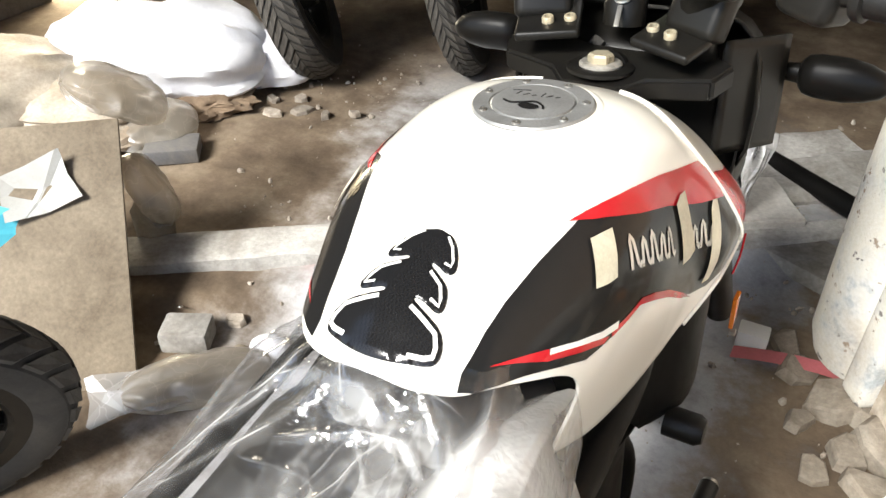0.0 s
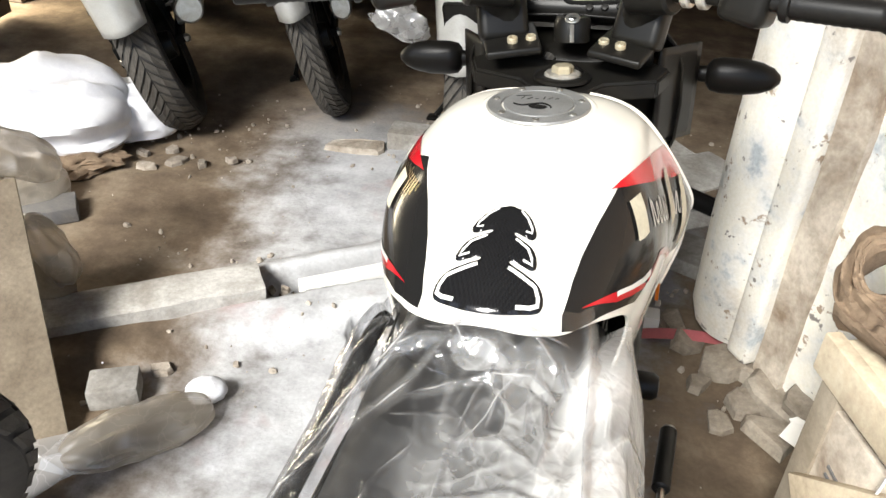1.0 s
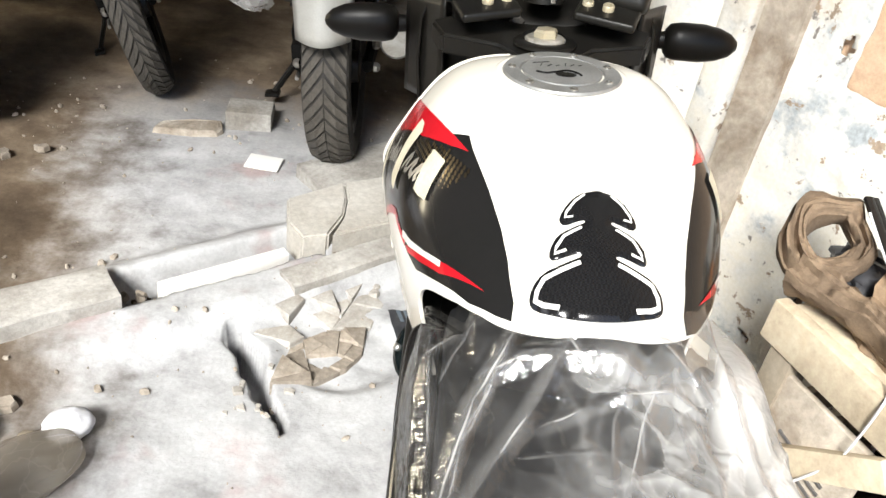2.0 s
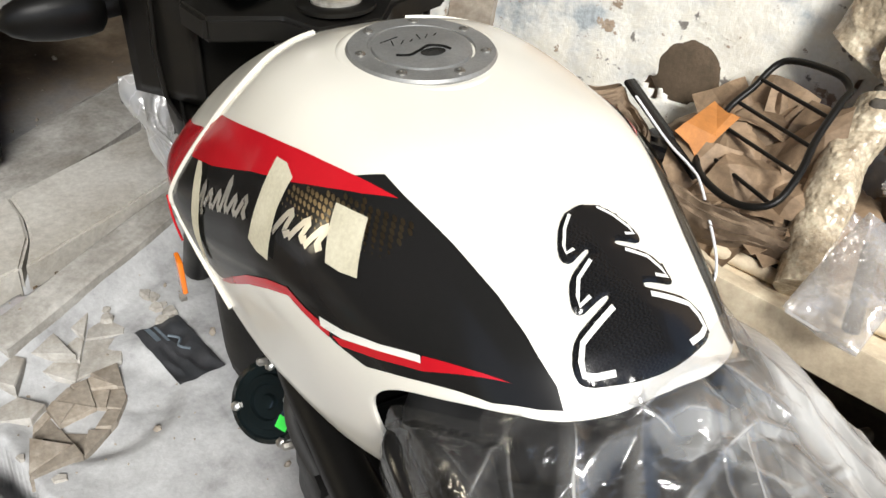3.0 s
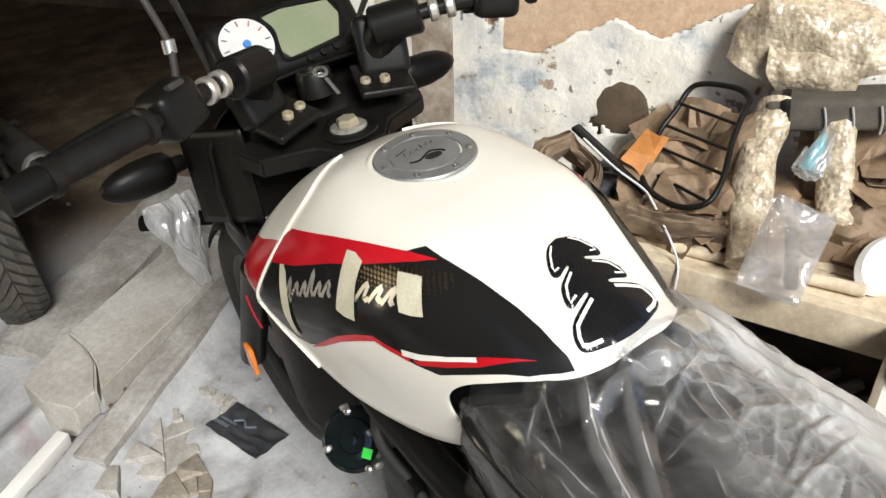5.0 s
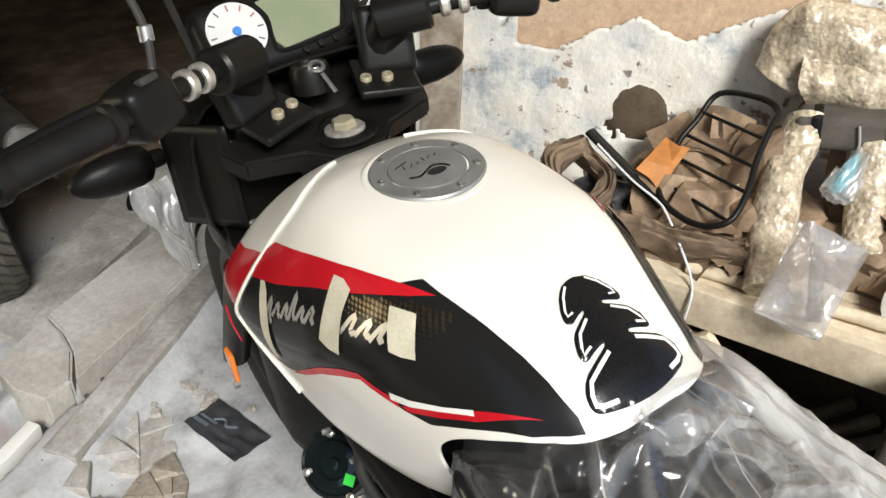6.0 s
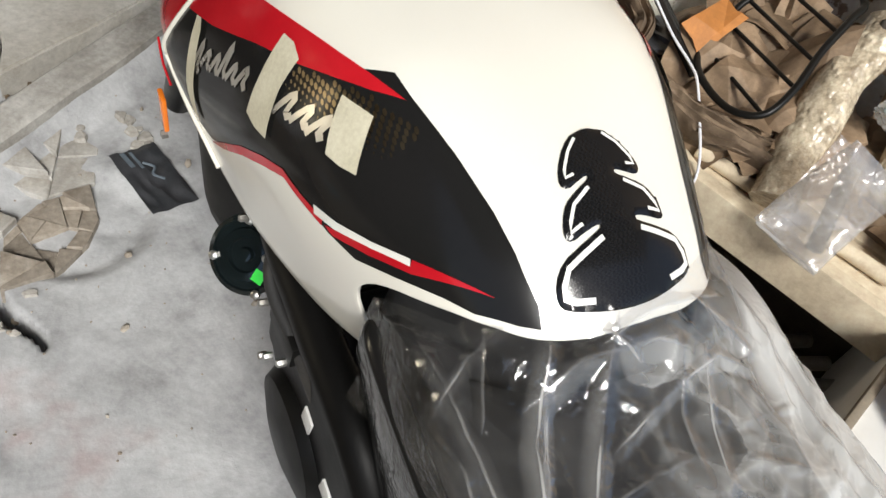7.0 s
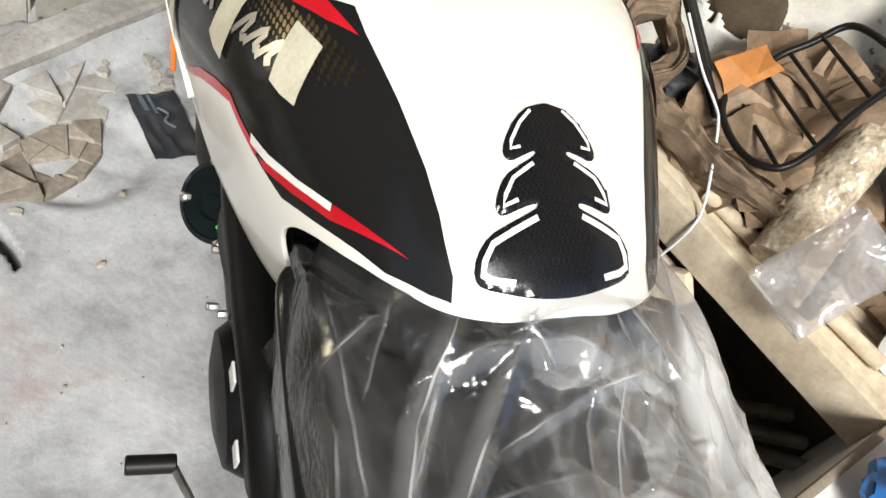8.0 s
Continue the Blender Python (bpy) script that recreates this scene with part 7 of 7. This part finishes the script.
# white carton at the bench's near end, under a blue sheet
carton = root("carton", "white cardboard carton with a brown torn rim", "carton")
carton_pose = Matrix.Translation(Vector((0.862, -0.512, 0.30))) @ pose(0, 0, 0, 0, 0, 19)
part("carton_body", boxed((0.80, 0.55, 0.535), carton_pose, 0.006), M_WHITEBOX, carton)
part("carton_rim", boxed((0.80, 0.012, 0.016), carton_pose @ pose(0, 0.27, 0.270), 0.003), M_CARD, carton, "brown torn cardboard rim")
thing("blue_sheet", crumpled((0.095, 0.085, 0.04), 31.0, 0.3, 4, 0.4), M_BLUE, "bright blue plastic sheet crumpled on a carton", "plastic sheet", pose(0.625, -0.415, 0.60, 0, 0, 30))
thing("white_sheet", crumpled((0.12, 0.10, 0.03), 32.0, 0.35, 4, 0.4), M_SACK, "white plastic crumpled on a carton", "plastic sheet", pose(0.60, -0.52, 0.59, 0, 0, 10))


# clutter on the bench
def paper(at, facing, size, seed, turn, material=M_PAPER, label="folded brown packing paper heaped on the bench", name="packing_paper", category="packing paper", cuts=7, steep=0.5, group="packing on the bench"):
    ob = thing(name, folded(size, seed, cuts, steep), material, label, category, axis_pose(at, Vector(at) + Vector(facing)) @ pose(0, 0, 0, 0, 0, turn), group, smooth=False)
    return thick(ob, 0.0012)


for i, (x, y, z, a, b, c) in enumerate(((0.70, 0.20, 0.565, 0.13, 0.10, 0.06), (0.80, 0.08, 0.57, 0.14, 0.12, 0.09), (0.92, -0.06, 0.58, 0.15, 0.14, 0.09), (1.0, -0.16, 0.6, 0.13, 0.14, 0.10), (0.83, 0.22, 0.59, 0.10, 0.09, 0.10))):
    thing("paper_wad", crumpled((a, b, c), 50.0 + i * 1.7, 0.3, 4, 0.3), M_PAPER, "brown packing paper heaped on the bench", "packing paper", pose(x, y, z), "packing on the bench")
PAPERS = [(0.66, 0.14, 0.635, 0.17, 0.13), (0.70, 0.19, 0.665, 0.16, 0.14), (0.735, 0.13, 0.70, 0.17, 0.15), (0.77, 0.20, 0.73, 0.15, 0.12), (0.80, 0.24, 0.75, 0.14, 0.12), (0.76, 0.29, 0.70, 0.14, 0.10), (0.69, 0.06, 0.63, 0.15, 0.11),
          (0.64, 0.20, 0.62, 0.13, 0.11), (0.72, 0.10, 0.665, 0.14, 0.12), (0.82, 0.14, 0.74, 0.13, 0.12), (0.62, 0.10, 0.60, 0.14, 0.10), (0.93, -0.06, 0.69, 0.18, 0.16), (0.96, -0.10, 0.74, 0.17, 0.15), (0.90, -0.12, 0.66, 0.16, 0.13),
          (1.00, -0.16, 0.74, 0.18, 0.15), (0.98, -0.22, 0.70, 0.16, 0.14), (0.85, -0.16, 0.61, 0.15, 0.10), (0.90, 0.0, 0.72, 0.15, 0.12), (0.60, 0.26, 0.61, 0.12, 0.09), (0.67, 0.31, 0.63, 0.11, 0.09)]
for i, (x, y, z, a, b) in enumerate(PAPERS + [(q[0] + 0.03, q[1] - 0.02, q[2] + 0.012, q[3] * 0.7, q[4] * 0.7) for q in PAPERS]):
    rng = random.Random(700 + i)
    if x < 0.89:
        z = min(z, 0.296 + 0.527 * x - 0.012 * y - (0.012 if i < len(PAPERS) else 0.020))
    paper((x, y, z), (-0.45 + rng.uniform(-0.25, 0.2), -0.05 + rng.uniform(-0.3, 0.25), 0.85), (a * 0.9, b * 0.9), 720 + i, rng.uniform(0, 360), cuts=9, steep=rng.uniform(0.22, 0.42))
paper((0.675, 0.25, 0.69), (-0.5, -0.5, 0.9), (0.10, 0.055), 741, 60, M_ORANGE, "crumpled orange wrapper among brown paper", "orange_wrapper", "wrapper", 3, 0.35, "")
thing("mud_patch", crumpled((0.066, 0.012, 0.066), 71.0, 0.08, 4, 0.9), M_MUD, "dark brown dried mud filling a hole in the wall", "mud", Matrix.Translation(room(0.885, 0.135, 0.69)) @ pose(0, 0, 0, 0, 0, ROOM_TURN - 90))
# ring of dusty cloth at the far end
ring = tube([(0.510, 0.285, 0.605), (0.500, 0.340, 0.628), (0.535, 0.395, 0.655), (0.600, 0.402, 0.660), (0.622, 0.345, 0.628), (0.570, 0.300, 0.606)], 0.025, 40, closed=True, smooth=24)
tube([(0.50, 0.285, 0.596), (0.525, 0.248, 0.594), (0.565, 0.195, 0.592), (0.60, 0.140, 0.590), (0.64, 0.085, 0.588), (0.68, 0.03, 0.588)], 0.027, 40, ring, smooth=24)
for i, v in enumerate(ring.verts):
    q, turn = v.co.copy(), 2 * math.pi * (i % 40) / 40
    fold = ridged((math.cos(turn) * 1.2, math.sin(turn) * 1.2, (q.x - q.y) * 2.2), 1.7, 4) + 0.5 * ridged((math.cos(turn), math.sin(turn), (q.x - q.y) * 4.0), 3.6, 6)
    v.co += 0.016 * Vector((noise.noise(q * 13), noise.noise(q * 13 + Vector((5, 0, 0))), noise.noise(q * 13 + Vector((0, 5, 0)))))
    v.co += (0.018 * fold + 0.012 * ridged(q, 22, 2)) * Vector((noise.noise(q * 5) - 0.4, noise.noise(q * 5 + Vector((3, 0, 0))) - 0.3, 0.8))
thing("rolled_cloth", ring, M_CLOTH, "dusty brown cloth rolled into a ring with a long tail", "cloth")
# bubble wrap
def bubble_roll(points, radius, seed, label):
    bm = tube(points, radius, 90, smooth=26)
    for v in bm.verts:
        q = v.co * 8
        v.co += radius * 0.5 * Vector((noise.noise(q + Vector((seed, 0, 0))), noise.noise(q + Vector((0, seed, 0))), noise.noise(q + Vector((0, 0, seed)))))
        v.co += radius * 0.22 * ridged(v.co, 15, seed) * Vector((-0.6, -0.4, 0.5))
        near, _ = noise.voronoi(v.co * 95)
        v.co += 0.0042 * max(0.0, 1 - 1.5 * near[0]) * Vector((-0.6, -0.5, 0.6))
    thing("bubble_wrap", bm, M_BUBBLE, label, "bubble wrap", group="bubble wrap")


bubble_roll([(0.855, 0.11, 0.785), (0.81, 0.085, 0.745), (0.75, 0.06, 0.69), (0.695, 0.015, 0.635), (0.640, -0.035, 0.592)], 0.035, 1.0, "long roll of dusty bubble wrap hanging over the bench edge")
bubble_roll([(0.90, 0.01, 0.77), (0.87, -0.03, 0.715), (0.84, -0.06, 0.66), (0.815, -0.085, 0.60)], 0.034, 2.0, "dusty bubble wrap bundle on the bench")
bubble_roll([(0.875, 0.185, 0.83), (0.905, 0.165, 0.90), (0.945, 0.10, 0.915), (0.98, 0.03, 0.89), (0.985, 0.01, 0.84)], 0.052, 3.0, "bulging bubble wrap roll against the wall")
bubble_roll([(0.90, 0.15, 0.83), (0.94, 0.09, 0.85), (0.97, 0.03, 0.83)], 0.060, 4.0, "bulging bubble wrap sack against the wall")
bag = root("parts_bag", "crumpled clear plastic bag with a cream part inside", "plastic bag", axis_pose((0.632, -0.100, 0.655), (0.632 - 0.75, -0.100 - 0.45, 0.655 + 0.5)) @ pose(0, 0, 0, 0, 0, -12))
thick(part("front_film", pouch(0.108, 0.158, 61, 0.010), M_POUCH, bag), 0.0006)
part("back_film", pouch(0.106, 0.156, 62, -0.004), M_POUCH, bag).location = (0.002, 0.002, -0.016)
part("bag_seam", boxed((0.098, 0.004, 0.0016), pose(0, -0.076, 0.002, 0, 0, 3)), M_BAG, bag, "milky welded seam")
thing("cream_tube", rod((0.635, -0.125, 0.590), (0.705, -0.06, 0.675), 0.012), M_CARD, "cream tube inside a clear bag", "tube")
# dark sleeve with pale stitches
sleeve = root("dark_sleeve", "dark grey padded sleeve with pale stitch lines", "sleeve", axis_pose((0.845, 0.115, 0.775), (0.965, -0.085, 0.815)))
part("sleeve_body", boxed((0.085, 0.062, 0.23), pose(0, 0, 0.115), 0.016, 3), M_SLEEVE, sleeve)
part("sleeve_band", boxed((0.089, 0.066, 0.022), pose(0, 0, 0.035), 0.010, 2), M_GLOSSBLACK, sleeve, "shiny black band")
for k in range(3):
    part("stitch_line", tube([(-0.042, -0.034, 0.10 + 0.045 * k), (-0.0455, -0.010, 0.103 + 0.045 * k), (-0.0455, 0.02, 0.10 + 0.045 * k)], 0.0022, 6), M_SILVERPAINT, sleeve, "pale stitch line")
cy = root("blue_capped_packet", "clear packet holding a blue plastic part", "packet", axis_pose((0.775, -0.012, 0.672), (0.880, -0.005, 0.775)))
part("film", crumpled((0.027, 0.020, 0.108), 84.0, 0.45, 4), M_BAG, cy).location = (0, 0, 0.05)
part("blue_part", crumpled((0.013, 0.012, 0.085), 85.0, 0.35, 4), M_CYAN, cy, "bright blue plastic part").location = (0.006, 0, 0.062)
oval = thing("white_oval", lathe([(0, -0.012), (0.045, -0.012), (0.052, 0.0), (0.046, 0.012), (0, 0.016)], pose(0.80, -0.19, 0.60, 40, -20, 0) @ Matrix.Diagonal((1.25, 0.85, 1, 1)), 36), M_WHITEBOX, "smooth white oval mirror back on the bench", "mirror")
# steel luggage rack lying on the paper
rack = root("luggage_rack", "black steel luggage rack lying on brown paper", "luggage rack")
part("rack_loop", tube([(0.822, 0.266, 0.782), (0.821, 0.176, 0.806), (0.812, 0.135, 0.800), (0.789, 0.125, 0.786), (0.736, 0.104, 0.745), (0.685, 0.075, 0.706), (0.642, 0.065, 0.674), (0.618, 0.091, 0.656), (0.611, 0.135, 0.650),
                        (0.624, 0.195, 0.650), (0.656, 0.236, 0.660), (0.700, 0.252, 0.678), (0.736, 0.270, 0.706), (0.775, 0.270, 0.738)], 0.0058, 10, closed=True, smooth=6), M_BLACK, rack, "bent black steel tube")
for a, b in (((0.787, 0.268, 0.752), (0.765, 0.117, 0.767)), ((0.750, 0.268, 0.716), (0.722, 0.100, 0.735)), ((0.712, 0.257, 0.687), (0.687, 0.080, 0.706)), ((0.668, 0.246, 0.657), (0.643, 0.068, 0.668))):
    part("rack_bar", rod(a, b, 0.0034), M_BLACK, rack, "thin black cross bar")
strip = root("trim_strips", "two black plastic trim strips leaning on the clutter", "trim strip")
for k in range(2):
    off = Vector((0.016 * k, 0.010 * k, -0.006 * k))
    part("strip", boxed((0.016, 0.009, 0.205), axis_pose(Vector((0.622, 0.195, 0.640)) + off, Vector((0.608, 0.379, 0.712)) + off) @ pose(0, 0, 0.1), 0.003), M_GLOSSBLACK, strip, "black plastic strip")
thing("white_cable", tube([(0.598, 0.345, 0.706), (0.604, 0.26, 0.672), (0.610, 0.20, 0.656), (0.602, 0.168, 0.650), (0.582, 0.112, 0.622), (0.564, 0.062, 0.588), (0.553, 0.045, 0.552), (0.552, 0.055, 0.46), (0.547, 0.062, 0.42), (0.52, 0.09, 0.34), (0.50, 0.11, 0.30)], 0.0022, 8), M_SACK, "thin white cable hanging off the bench", "cable")
thing("wood_stick", rod((0.60, 0.10, 0.575), (0.74, -0.20, 0.58), 0.012), M_WOOD, "short wooden stick along the bench", "stick")
thing("black_bag", crumpled((0.060, 0.075, 0.040), 93.0, 0.4, 4, 0.5), M_PACKET, "crumpled black plastic bag on the bench", "plastic bag", pose(0.645, 0.325, 0.600, 0, 0, 30))
thing("dark_cloth", crumpled((0.12, 0.16, 0.05), 90.0, 0.4, 4, 0.5), M_DARKSLATE, "dark grey cloth bundle below the bench end", "cloth", pose(0.45, 0.02, 0.20, 0, 0, 20))
